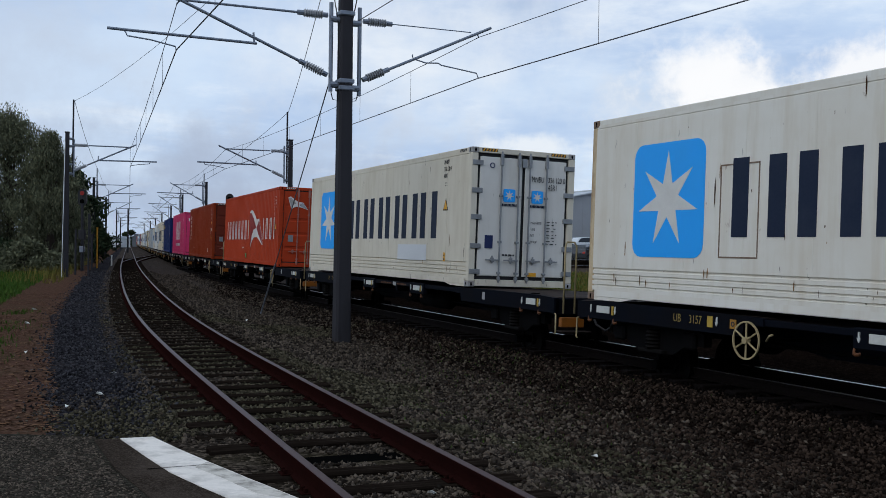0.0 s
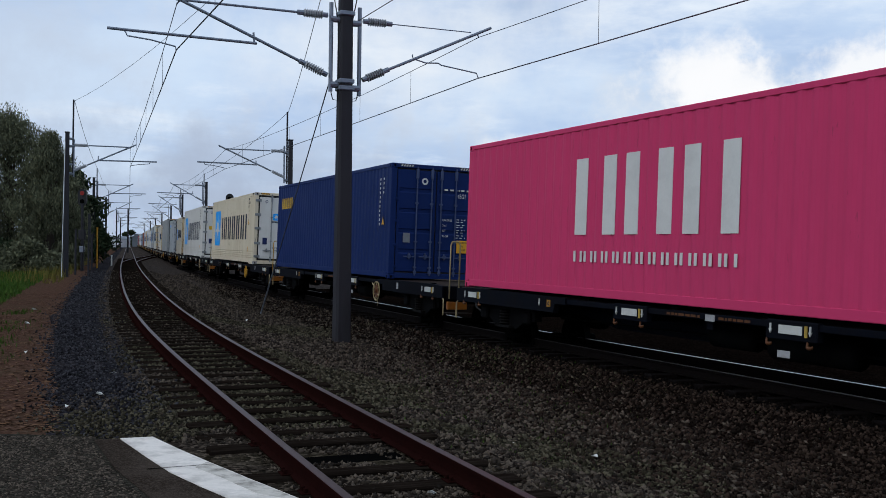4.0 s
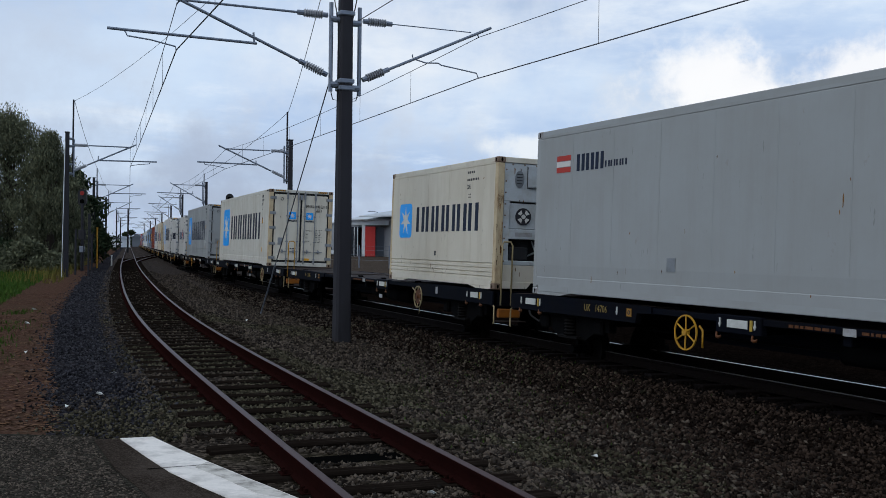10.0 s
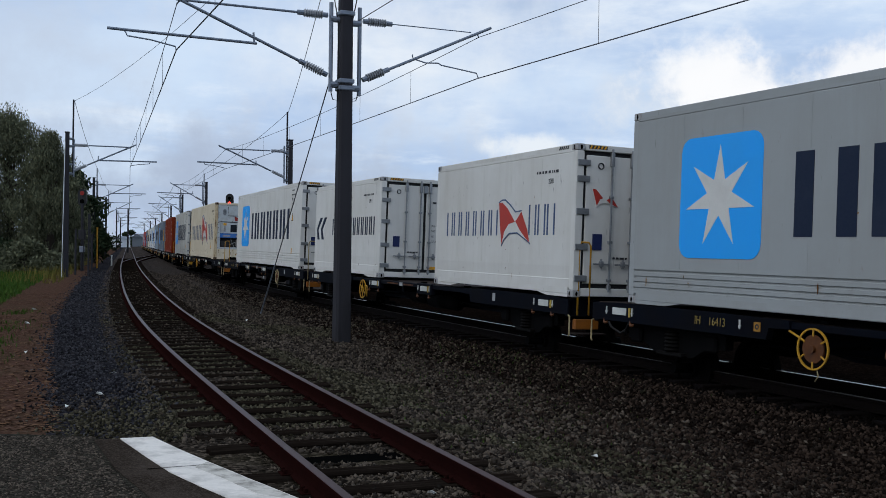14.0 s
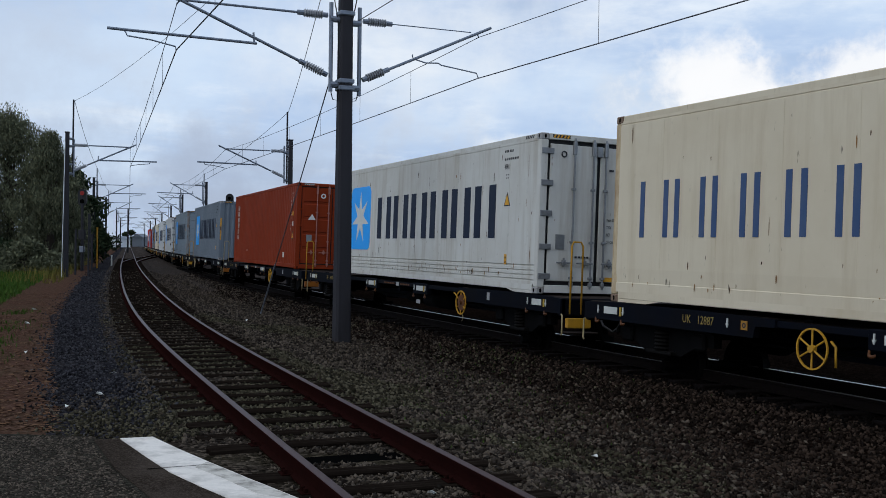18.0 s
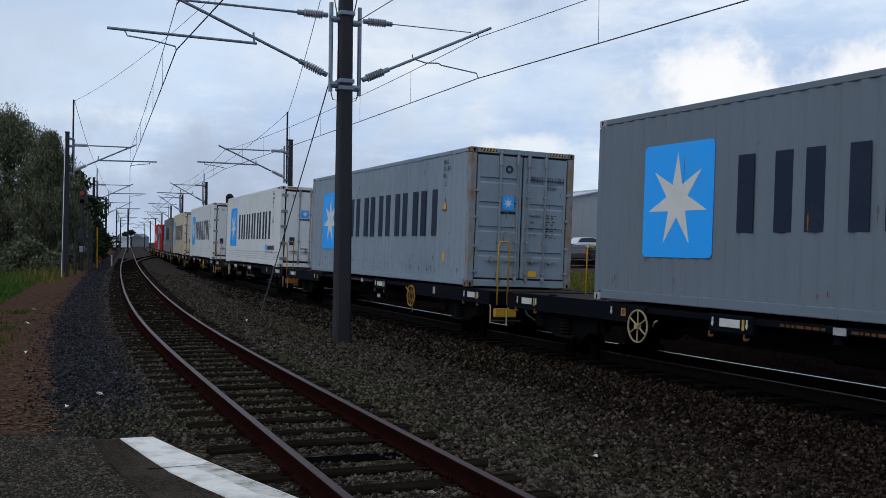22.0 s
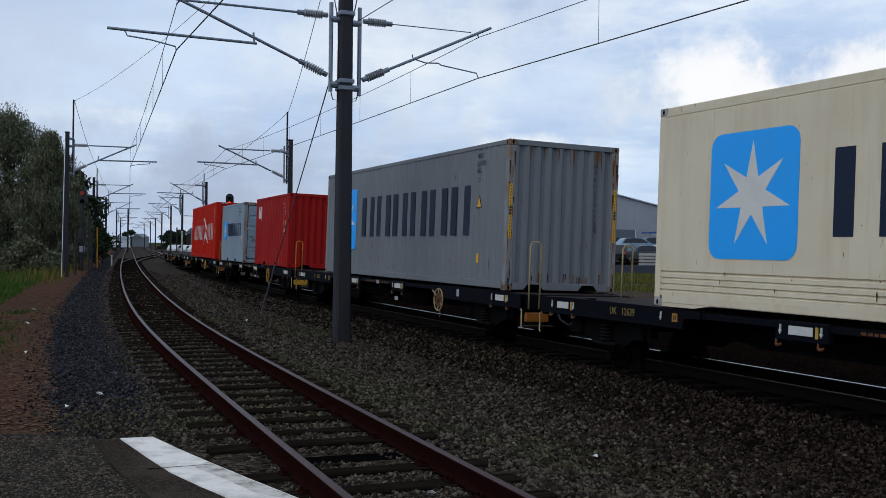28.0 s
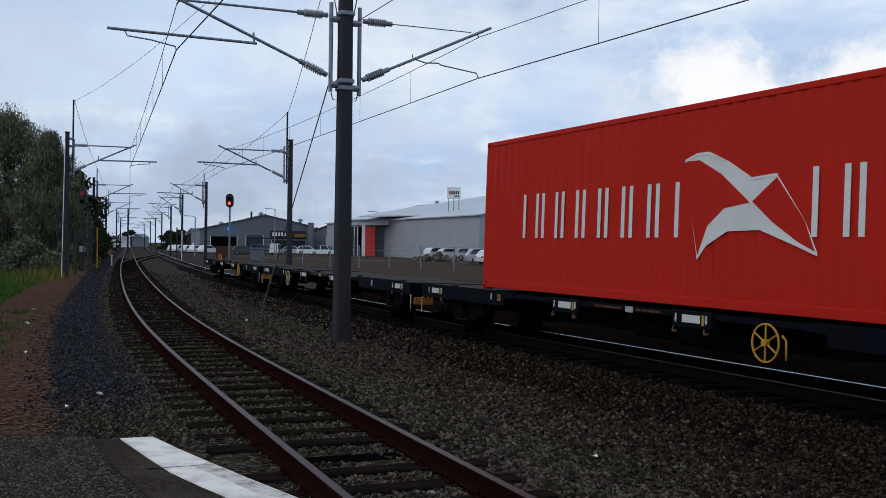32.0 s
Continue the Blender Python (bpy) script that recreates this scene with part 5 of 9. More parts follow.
def sheet_end(c, ob, L, H, paint):
    x = L / 2
    g = corrugated(-W2 + 0.15, W2 - 0.15, 0.15, H - 0.10, x - 0.012, 0.05, lambda u, d, z: (d, u, z), 0.24)
    part("end_panel", g, paint, ob)
    ink = M["ink_white" if c["dark"] else "ink_black"]
    if c.get("serial"):
        text = "".join(c["serial"]).replace(" ", "")
        t = part("lettering", words("\n".join(text), 0.125, ink), None, ob)
        t.matrix_local = pose(x - 0.006, 0.70, H - 0.36 - 0.0625 * len(text), 90, 0, 90)
    else:
        g = Geo()
        for k in range(11):
            g.box(x - 0.013, x - 0.006, 0.675, 0.725, H - 0.45 - 0.12 * k, H - 0.375 - 0.12 * k)
        part("code_mark", g, ink, ob)
    if c.get("rust_posts"):
        rng = random.Random(int(-c["lead"] * 3))
        g = Geo()
        for k in range(60):
            yy = rng.choice((-1, 1)) * rng.uniform(W2 - 0.13, W2 - 0.01) if k < 34 else rng.uniform(-1.0, 1.0)
            zz = rng.uniform(0.25, H - 0.1) if k < 34 else rng.choice((0.36, 0.30, H - 0.12, H - 0.12))
            w_, h_ = rng.uniform(0.006, 0.022), rng.uniform(0.08, 0.42)
            xx = x + (0.003 if k < 34 else -0.009)
            g.add([(xx, yy - w_, zz), (xx, yy + w_, zz - 0.02), (xx, yy + 0.4 * w_, zz - min(h_, zz - 0.05)), (xx, yy - 0.5 * w_, zz - 0.7 * min(h_, zz - 0.05))], [(0, 1, 2, 3)])
        tagged(part("rust_staining", g, M["rust_streak"], ob, "rust runs on the blank end"), kind="stuff")
    for sy in (-1, 1):
        y0, y1 = sorted((sy * (W2 - 0.02), sy * (W2 - 0.11)))
        if c.get("post_strip"):
            strip = part("post_strip", Geo().box(x - 0.002, x + 0.004, y0 + 0.015, y1 - 0.015, H - 1.9, H - 0.85), M["caution"], ob, "amber strip with black marks")
            g = Geo()
            for k in range(17):
                z = H - 1.87 + 0.06 * k
                wide = 0.022 if k in (7, 8, 9) else 0.036
                g.box(x + 0.002, x + 0.007, y0 + wide, y1 - wide, z, z + (0.052 if k in (7, 8, 9) else 0.03))
            tagged(part("strip_print", g, M["ink_black"], strip), kind="stuff")
    for yy in (-0.6, 0.6):
        part("lifting_recess", Geo().prism([(yy - 0.22, 0.02), (yy + 0.22, 0.02), (yy + 0.13, 0.13), (yy - 0.13, 0.13)], x - 0.05, x + 0.003, "x"), M["hole"], ob)


def fridge_end(c, ob, L, H, paint):
    """The machinery end: hatches above, control panel and fan, an open bay below."""
    x, k_ = L / 2, H / 2.896
    Z = lambda z: z * k_
    starred = c["mark"] == "star"
    skin = M["unit"]
    part("unit_back", Geo().box(x - 0.42, x - 0.36, -W2 + 0.14, W2 - 0.14, Z(0.15), H - 0.1), M["grille"], ob, "dark recess behind the machinery")
    part("upper_panel", Geo().box(x - 0.30, x - 0.02, -W2 + 0.15, W2 - 0.15, Z(1.93), H - 0.11, 0.012), skin, ob, "stained off-white evaporator panel")
    for y0, y1 in ((-0.57, 0.30),) if starred else ((-0.57, 0.02), (0.08, 0.66)):
        hatch = part("access_hatch", Geo().box(x - 0.03, x - 0.008, y0, y1, Z(2.26), Z(2.74), 0.01), skin, ob)
        part("hatch_edge", Geo().tube([(x - 0.006, y0, Z(2.70)), (x - 0.006, y0, Z(2.24)), (x - 0.006, y1, Z(2.24)), (x - 0.006, y1, Z(2.70))], 0.010, 5), M["grille"], hatch, "dark hatch edge")
    part("vent_plate", Geo().prism([(-0.74 + 0.10 * math.cos(a), Z(2.42) + 0.17 * math.sin(a)) for a in [math.pi * j / 8 for j in range(16)]], x - 0.02, x - 0.006, "x"), M["steel"], ob, "oval vent plate")
    for j in range(4):
        part("vent_slot", Geo().box(x - 0.01, x - 0.002, -0.80, -0.68, Z(2.32) + 0.06 * j, Z(2.335) + 0.06 * j), M["grille"], ob)
    # rivets round the edge of the panel
    g = Geo()
    for j in range(9):
        zz = Z(0.62 + 0.25 * j)
        for yy in (-1.03, 1.03):
            g.box(x - 0.02, x - 0.006, yy - 0.015, yy + 0.015, zz - 0.015, zz + 0.015, 0.004)
    for j in range(8):
        g.box(x - 0.02, x - 0.006, -0.91 + 0.26 * j, -0.88 + 0.26 * j, H - 0.155, H - 0.125, 0.004)
    tagged(part("rivets", g, M["casting"], ob, "rusty rivets along the panel edge"), kind="stuff")
    for y0, y1 in ((-W2 + 0.15, -0.93), (0.93, W2 - 0.15)):
        part("jamb_panel", Geo().box(x - 0.30, x - 0.02, y0, y1, Z(0.56), Z(1.93), 0.008), skin, ob)
    part("control_panel", Geo().box(x - 0.26, x - 0.05, -0.93, 0.02, Z(1.34), Z(1.90), 0.012), skin, ob, "off-white control panel")
    part("fan_housing", Geo().box(x - 0.26, x - 0.05, 0.04, 0.93, Z(1.34), Z(1.90), 0.012), skin, ob, "off-white fan housing")
    wy = (0.28, 0.72) if starred else (-0.42, -0.10)
    part("control_window", Geo().box(x - 0.06, x - 0.035, wy[0], wy[1], Z(1.42), Z(1.78), 0.01), M["glass"], ob, "black control window")
    if not starred:
        part("small_box", Geo().box(x - 0.06, x - 0.03, -0.76, -0.66, Z(1.42), Z(1.70), 0.01), M["casting_grey"], ob)
        part("amber_label", Geo().box(x - 0.055, x - 0.045, -0.78, -0.62, Z(1.74), Z(1.86)), M["caution"], ob, "amber label")
    fy, fr = (-0.62, 0.17) if starred else (0.34, 0.25)
    fan = part("condenser_fan", Geo().disc((x - 0.05, fy, Z(1.61)), 0.0, fr, 0.02, "x", 24), M["ink_black"] if starred else M["fan_dust"], ob, "round condenser fan")
    g = Geo()
    if starred:
        g.disc((x - 0.030, fy, Z(1.61)), 0.0, 0.045, 0.006, "x", 16)
        for a in (0.8, 2.37, 3.94, 5.51):
            g.prism([(fy + 0.07 * math.cos(a - 0.4), Z(1.61) + 0.07 * math.sin(a - 0.4)), (fy + 0.14 * math.cos(a - 0.4), Z(1.61) + 0.14 * math.sin(a - 0.4)), (fy + 0.14 * math.cos(a + 0.4), Z(1.61) + 0.14 * math.sin(a + 0.4)), (fy + 0.07 * math.cos(a + 0.4), Z(1.61) + 0.07 * math.sin(a + 0.4))], x - 0.034, x - 0.024, "x")
    else:
        for j in range(9):
            u = -fr + 0.02 + j * (2 * fr - 0.04) / 8
            w_ = math.sqrt(max(fr * fr - u * u, 0.0004))
            g.box(x - 0.032, x - 0.026, fy + u - 0.005, fy + u + 0.005, Z(1.61) - w_, Z(1.61) + w_)
        g.disc((x - 0.028, fy, Z(1.61)), fr - 0.012, fr + 0.012, 0.008, "x", 24)
    part("fan_guard", g, M["ink_white"] if starred else M["grille"], fan)
    part("drip_bar", Geo().box(x - 0.10, x - 0.012, -0.95, 0.95, Z(1.11), Z(1.33), 0.01), M["unit_blue"] if not starred else skin, ob, "blue crossbar with pale marks" if not starred else "off-white crossbar")
    for y0, y1 in ((-0.80, -0.42), (-0.14, 0.28), (0.36, 0.62)):
        part("bar_mark", Geo().box(x - 0.013, x - 0.009, y0, y1, Z(1.17), Z(1.26)), M["casting_grey"], ob)
    part("lower_frame", Geo().box(x - 0.20, x - 0.012, -W2 + 0.15, W2 - 0.15, Z(0.54), Z(0.64), 0.01), skin, ob)
    # machinery in the open bay
    part("battery_box", Geo().box(x - 0.30, x - 0.06, -0.90, -0.48, Z(0.66), Z(0.94), 0.02), M["grille"], ob, "dark control box")
    part("compressor", Geo().tube([(x - 0.20, 0.02, Z(0.66)), (x - 0.20, 0.02, Z(0.72)), (x - 0.20, 0.02, Z(1.0)), (x - 0.20, 0.02, Z(1.06))], [0.10, 0.14, 0.14, 0.08], 14), M["casting_grey"], ob, "grey compressor", True)
    part("compressor_label", Geo().box(x - 0.062, x - 0.055, -0.06, 0.06, Z(0.80), Z(0.96)), M["ink_white"], ob)
    part("receiver_tank", Geo().tube([(x - 0.20, 0.36, Z(0.66)), (x - 0.20, 0.36, Z(0.98))], 0.09, 12), M["wheel_rim"], ob, "", True)
    part("motor", Geo().tube([(x - 0.24, 0.50, Z(0.78)), (x - 0.24, 0.80, Z(0.78))], 0.12, 12), M["steel"], ob, "", True)
    g = Geo().tube([(x - 0.16, -0.46, Z(0.75)), (x - 0.12, -0.2, Z(0.88)), (x - 0.12, 0.2, Z(0.84)), (x - 0.14, 0.6, Z(1.02))], 0.018, 6)
    g.tube([(x - 0.14, 0.16, Z(1.08)), (x - 0.10, 0.25, Z(0.86)), (x - 0.14, 0.55, Z(0.70))], 0.014, 6)
    g.tube([(x - 0.12, -0.38, Z(1.08)), (x - 0.10, -0.32, Z(0.9)), (x - 0.16, -0.2, Z(0.68))], 0.014, 6)
    part("pipework", g, M["steel"], ob)
    part("brace", Geo().tube([(x - 0.04, 0.62, Z(0.66)), (x - 0.04, 0.92, Z(0.92))], 0.035, 6), skin, ob)
    part("lower_panel", Geo().box(x - 0.2, x - 0.015, -W2 + 0.15, W2 - 0.15, Z(0.16), Z(0.54), 0.012), paint, ob)
    part("warning_triangle", Geo().prism([(-0.17, Z(0.24)), (0.15, Z(0.24)), (-0.01, Z(0.48))], x - 0.017, x - 0.006, "x"), M["ink_black"], ob, "black-edged amber triangle")
    part("triangle_face", Geo().prism([(-0.125, Z(0.26)), (0.105, Z(0.26)), (-0.01, Z(0.445))], x - 0.012, x - 0.003, "x"), M["caution"], ob)
    part("drain_gap", Geo().prism([(-0.52, 0.02), (0.52, 0.02), (0.42, 0.14), (-0.42, 0.14)], x - 0.05, x + 0.003, "x"), M["hole"], ob, "dark gap below the panel")
    # rust washed down the posts and the lower panel
    rng = random.Random(int(-c["lead"] * 7))
    g = Geo()
    for j in range(70):
        on_post = j < 46
        yy = rng.choice((-1, 1)) * rng.uniform(W2 - 0.14, W2 - 0.01) if on_post else rng.uniform(-1.0, 1.0)
        zz = rng.uniform(0.2, H - 0.3) if on_post else rng.choice((Z(0.50), Z(0.40), Z(1.98), H - 0.2))
        w_, h_ = rng.uniform(0.003, 0.013), rng.uniform(0.05, 0.24) * (1 if on_post else 0.7)
        xx = x + (0.003 if on_post else -0.010)
        g.add([(xx, yy - w_, zz), (xx, yy + w_, zz - 0.02), (xx, yy + 0.4 * w_, zz - h_), (xx, yy - 0.5 * w_, zz - 0.8 * h_)], [(0, 1, 2, 3)])
    tagged(part("rust_staining", g, M["rust_streak"], ob, "rust runs on the posts"), kind="stuff")
    if starred:
        part("logo_square", Geo().prism(rounded(0.55, 0.9, H - 0.78, H - 0.45, 0.03), x - 0.03, x + 0.003, "x"), M["sky_ink"], ob)
        part("logo_star", Geo().prism(star_points(0.725, H - 0.615, 0.14, 0.05), x - 0.01, x + 0.006, "x"), M["ink_white"], ob)
    else:
        part("flag_mark", Geo().prism([(-0.24, Z(2.20)), (-0.17, Z(2.20)), (0.05, Z(2.06)), (0.22, Z(1.95)), (-0.02, Z(2.02)), (-0.20, Z(1.97))], x - 0.022, x - 0.012, "x"), M["ink_darkred"], ob, "small dark red flag logo")


def container(spec):
    c = dict(spec)
    L, H = (12.192, 2.896) if c["size"] == 40 else (6.058, 2.591)
    c["dark"] = c["paint"] in ("orange", "brown", "pink", "navy", "red", "crimson")
    paint = PAINT[c["paint"]]
    ob = thing("shipping_container", c["label"], "shipping container", "containers on the train")
    cast = M["casting"] if c.get("rust_posts") else (paint if c["dark"] else M["casting_grey"])
    frame_parts(c, ob, L, H, paint, cast)
    sides(c, ob, L, H, paint)
    side_marks(c, ob, L, H)
    rust_marks(c, ob, L, H)
    if c["end"] == "doors":
        doors(c, ob, L, H, PAINT[c.get("doors", c["paint"])], M["steel"] if not c["dark"] else paint)
        hazard(ob, c, L, H)
    elif c["end"] == "sheet":
        sheet_end(c, ob, L, H, paint)
        if c["paint"] not in ("crimson", "steelgrey"):
            hazard(ob, c, L, H)
    else:
        fridge_end(c, ob, L, H, paint)
    if c["kind"] == "reefer":
        for sx in (-1, 1):
            part("end_skirt", Geo().prism([(sx * (L / 2 - 0.18), 0.0), (sx * (L / 2 - 0.9), 0.0), (sx * (L / 2 - 1.3), 0.06), (sx * (L / 2 - 0.18), 0.06)], -W2 + 0.01, -W2 + 0.06), paint, ob)
    else:
        if L < 10:
            for u in (-1.05, 1.05):
                part("fork_pocket", Geo().box(u - 0.18, u + 0.18, -W2 - 0.001, -W2 + 0.05, 0.045, 0.15), M["hole"], ob)
    return ob


def box_spec(kind, size, paint, mark, end, label, lead, **more):
    code = ("45R1" if kind == "reefer" else "45G1") if size == 40 else ("22R1" if kind == "reefer" else "22G1")
    code = "45R5" if lead == -337.60 else code
    return dict(kind=kind, size=size, paint=paint, mark=mark, end=end, label=label, lead=lead, code=code, **more)


STARRED = "refrigerated container with blue star square"
HS = dict(flag=("ink_white", "ink_red"), ink="ink_blue")
BOXES = [
    box_spec("reefer", 40, "stained", "star", "doors", "grubby white " + STARRED, 15.24, rust_posts=True),
    box_spec("reefer", 40, "cream", "star", "doors", "cream-sided " + STARRED + ", white doors", -1.64, serial=("MNBU", "336 120 0"), doors="white"),
    box_spec("dry", 40, "orange", "flagword", "doors", "orange-red corrugated container with white flag logo", -18.57, serial=("SUDU", "575432 1"), ink="ink_white", flag=("ink_white", "ink_darkred"), door_flag=True, stickers=True),
    box_spec("dry", 40, "brown", "column", "doors", "rust-brown corrugated container with upright white marks", -35.52, doors="maroon", serial=("TCNU", "590786 0")),
    box_spec("dry", 40, "pink", "blocks", "doors", "magenta corrugated container with large white word mark", -52.45, serial=("FDCU", "054051 8")),
    box_spec("dry", 40, "navy", "corner_word", "doors", "navy blue corrugated container with small yellow mark", -69.34),
    box_spec("reefer", 40, "deepcream", "star", "doors", "yellowed cream " + STARRED + ", white doors", -86.16, serial=("MNBU", "353 457 0"), doors="white"),
    box_spec("reefer", 40, "white", "star", "doors", "clean white " + STARRED, -103.03, serial=("MNBU", "397 676 7")),
    box_spec("reefer", 20, "cream", "star", "fridge", "short cream refrigerated container, cooling unit leading", -116.73, rust_posts=True),
    box_spec("reefer", 20, "coolgrey", "label", "doors", "short pale grey refrigerated container with small stickers", -126.56, serial=("SZLU", "200496"), ribs=False),
    box_spec("reefer", 40, "palegrey", "small_flag", "doors", "long pale grey refrigerated container with small flag mark", -136.75, serial=("BMOU", "984200 1"), ribs=False, doors="coolgrey"),
    box_spec("reefer", 20, "cream", "star", "fridge", "short scuffed cream refrigerated container with rusty posts", -150.43, rust_posts=True),
    box_spec("reefer", 40, "grubby", "star", "doors", "off-white " + STARRED + ", stained doors", -170.40, serial=("MNBU", "038 231 3"), rust_posts=True, ribs=False, doors="cream"),
    box_spec("reefer", 40, "palegrey", "star", "doors", "pale grey " + STARRED, -187.42, serial=("MNBU", "421 953 6")),
    box_spec("reefer", 20, "white", "flagword", "doors", "short white refrigerated container with red flag logo", -201.18, ribs=False, door_flag=True, **HS),
    box_spec("reefer", 20, "white", "chevron", "doors", "short white refrigerated container with navy chevron logo", -210.98, ribs=False),
    box_spec("reefer", 40, "white", "star", "doors", "white " + STARRED, -218.88),
    box_spec("reefer", 40, "deepcream", "flagword", "fridge", "rusty cream refrigerated container with flag logo, unit leading", -238.48, serial=("SUDU", "519304 9"), ribs=False, rust_posts=True, **HS),
    box_spec("reefer", 40, "grime", "star", "doors", "rust-streaked white " + STARRED, -253.04, door_logo=False),
    box_spec("dry", 40, "brown", "column", "doors", "orange-brown corrugated container with upright white marks", -270.14, serial=("TCNU", "780347 9")),
    box_spec("dry", 40, "bluegrey", "star", "sheet", "blue-grey corrugated container with star, blank end leading", -287.10, post_strip=True),
    box_spec("dry", 40, "lightblue", "star", "doors", "rust-streaked light grey corrugated container with star square", -304.11, serial=("MRKU", "313 120 3"), rust_posts=True),
    box_spec("reefer", 40, "coolwhite", "star", "doors", "clean white " + STARRED + " and round sticker", -320.67, serial=("MMAU", "140 881 4"), roundel=True),
    box_spec("reefer", 40, "coolwhite", "star", "doors", "bright white " + STARRED, -337.60, serial=("MNBU", "438 411 9")),
    box_spec("reefer", 40, "deepcream", "star", "doors", "scratched deep cream " + STARRED, -354.54, doors="cream"),
    box_spec("dry", 40, "steelgrey", "star", "sheet", "grey corrugated container with star, rusty blank end", -371.43, post_strip=True, rust_posts=True, serial=("MRKU", "620 473 0")),
    box_spec("dry", 20, "crimson", "two_marks", "sheet", "short crimson corrugated container with small white mark", -388.40, serial=("CAIU", "627682 6")),
    box_spec("dry", 20, "paleblue", "star", "doors", "short light blue corrugated container with star square and rusty posts", -397.24, rust_posts=True),
    box_spec("dry", 40, "red", "flagword", "sheet", "bright red corrugated container with white flag logo", -405.61, ink="ink_white", flag=("ink_white", "red_same")),
]
M["red_same"] = PAINT["red"]
box_obs = [container(b) for b in BOXES]
for b, ob in zip(BOXES, box_obs):
    if b["lead"] > 15:
        # an access hatch cut into the side wall
        X = -6.096
        for x0, x1, z0, z1 in ((3.17, 3.19, 0.72, 1.98), (3.91, 3.93, 0.72, 1.98), (3.19, 3.91, 1.96, 1.98), (3.19, 3.91, 0.72, 0.74)):
            part("hatch_seam", Geo().box(X + x0, X + x1, -W2 - 0.002, -W2 + 0.004, z0, z1), M["casting"], ob)
    if -2 < b["lead"] < -1:
        part("blank_panel", Geo().box(1.9, 3.75, -W2 - 0.005, -W2, 0.50, 0.86), M["clad_white"], ob, "blank white patch on the side")
    if b.get("roundel"):
        rs = part("round_sticker", Geo().disc((-6.096 + 9.72, -W2 - 0.003, 0.66), 0.0, 0.17, 0.003, "y", 24), M["sky_ink"], ob, "light blue round sticker")
        part("sticker_ring", Geo().disc((-6.096 + 9.72, -W2 - 0.006, 0.66), 0.085, 0.105, 0.003, "y", 20), M["ink_white"], rs)
        bars(ob, -6.096 + 10.0, -6.096 + 11.25, 0.60, 0.76, 8, "ink_black", 0.34)
        part("word_bar", Geo().box(-6.096 + 10.02, -6.096 + 11.0, -W2 - 0.004, -W2, 0.51, 0.54), M["steel"], ob)


# ---------- wagons ----------
HALF, PITCH, COUPLE0, DECK = 8.10, 16.945, 2.4, 0.90
BOGIE_X, AXLE, WHEEL_R = 6.27, 0.86, 0.42


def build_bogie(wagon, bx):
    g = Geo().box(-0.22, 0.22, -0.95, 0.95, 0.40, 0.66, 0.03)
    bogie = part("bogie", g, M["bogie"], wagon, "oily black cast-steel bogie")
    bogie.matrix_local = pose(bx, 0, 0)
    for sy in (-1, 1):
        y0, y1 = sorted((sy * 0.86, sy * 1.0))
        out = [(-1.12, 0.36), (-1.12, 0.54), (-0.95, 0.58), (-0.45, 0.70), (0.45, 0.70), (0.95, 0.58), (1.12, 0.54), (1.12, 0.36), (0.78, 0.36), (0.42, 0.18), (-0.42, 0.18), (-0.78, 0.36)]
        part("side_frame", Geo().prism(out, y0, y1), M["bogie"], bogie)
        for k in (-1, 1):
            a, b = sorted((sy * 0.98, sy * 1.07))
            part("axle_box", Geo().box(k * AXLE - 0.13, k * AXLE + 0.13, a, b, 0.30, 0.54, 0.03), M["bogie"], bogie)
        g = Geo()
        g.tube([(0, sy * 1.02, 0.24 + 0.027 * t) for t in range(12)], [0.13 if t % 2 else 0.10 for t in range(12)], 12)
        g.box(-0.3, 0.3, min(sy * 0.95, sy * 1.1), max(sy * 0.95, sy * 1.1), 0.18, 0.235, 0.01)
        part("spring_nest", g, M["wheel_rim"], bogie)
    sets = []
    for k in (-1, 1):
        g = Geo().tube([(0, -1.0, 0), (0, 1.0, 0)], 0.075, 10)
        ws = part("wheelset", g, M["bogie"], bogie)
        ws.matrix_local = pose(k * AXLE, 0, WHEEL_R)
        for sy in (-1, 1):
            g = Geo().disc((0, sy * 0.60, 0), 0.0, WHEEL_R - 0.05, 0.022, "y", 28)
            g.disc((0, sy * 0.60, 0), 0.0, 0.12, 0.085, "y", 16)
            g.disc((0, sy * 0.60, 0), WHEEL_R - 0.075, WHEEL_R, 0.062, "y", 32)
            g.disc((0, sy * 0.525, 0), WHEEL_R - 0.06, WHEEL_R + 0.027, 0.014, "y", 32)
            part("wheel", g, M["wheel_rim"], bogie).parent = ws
        sets.append(ws)
    return bogie, sets


def hook(wagon, x):
    g = Geo().tube([(x, -1.20, 0.66), (x, -1.215, 0.585), (x + 0.01, -1.22, 0.565), (x + 0.045, -1.225, 0.555), (x + 0.09, -1.225, 0.565), (x + 0.10, -1.225, 0.585)], [0.014, 0.016, 0.022, 0.024, 0.02, 0.010], 7)
    part("twistlock_hook", g, M["lock"], wagon, "dull orange hook-shaped lock handle", True)


def arrow(x, z):
    return Geo().prism([(x - 0.010, z + 0.07), (x + 0.010, z + 0.07), (x + 0.010, z), (x + 0.027, z), (x, z - 0.055), (x - 0.027, z), (x - 0.010, z)], -1.238, -1.222)


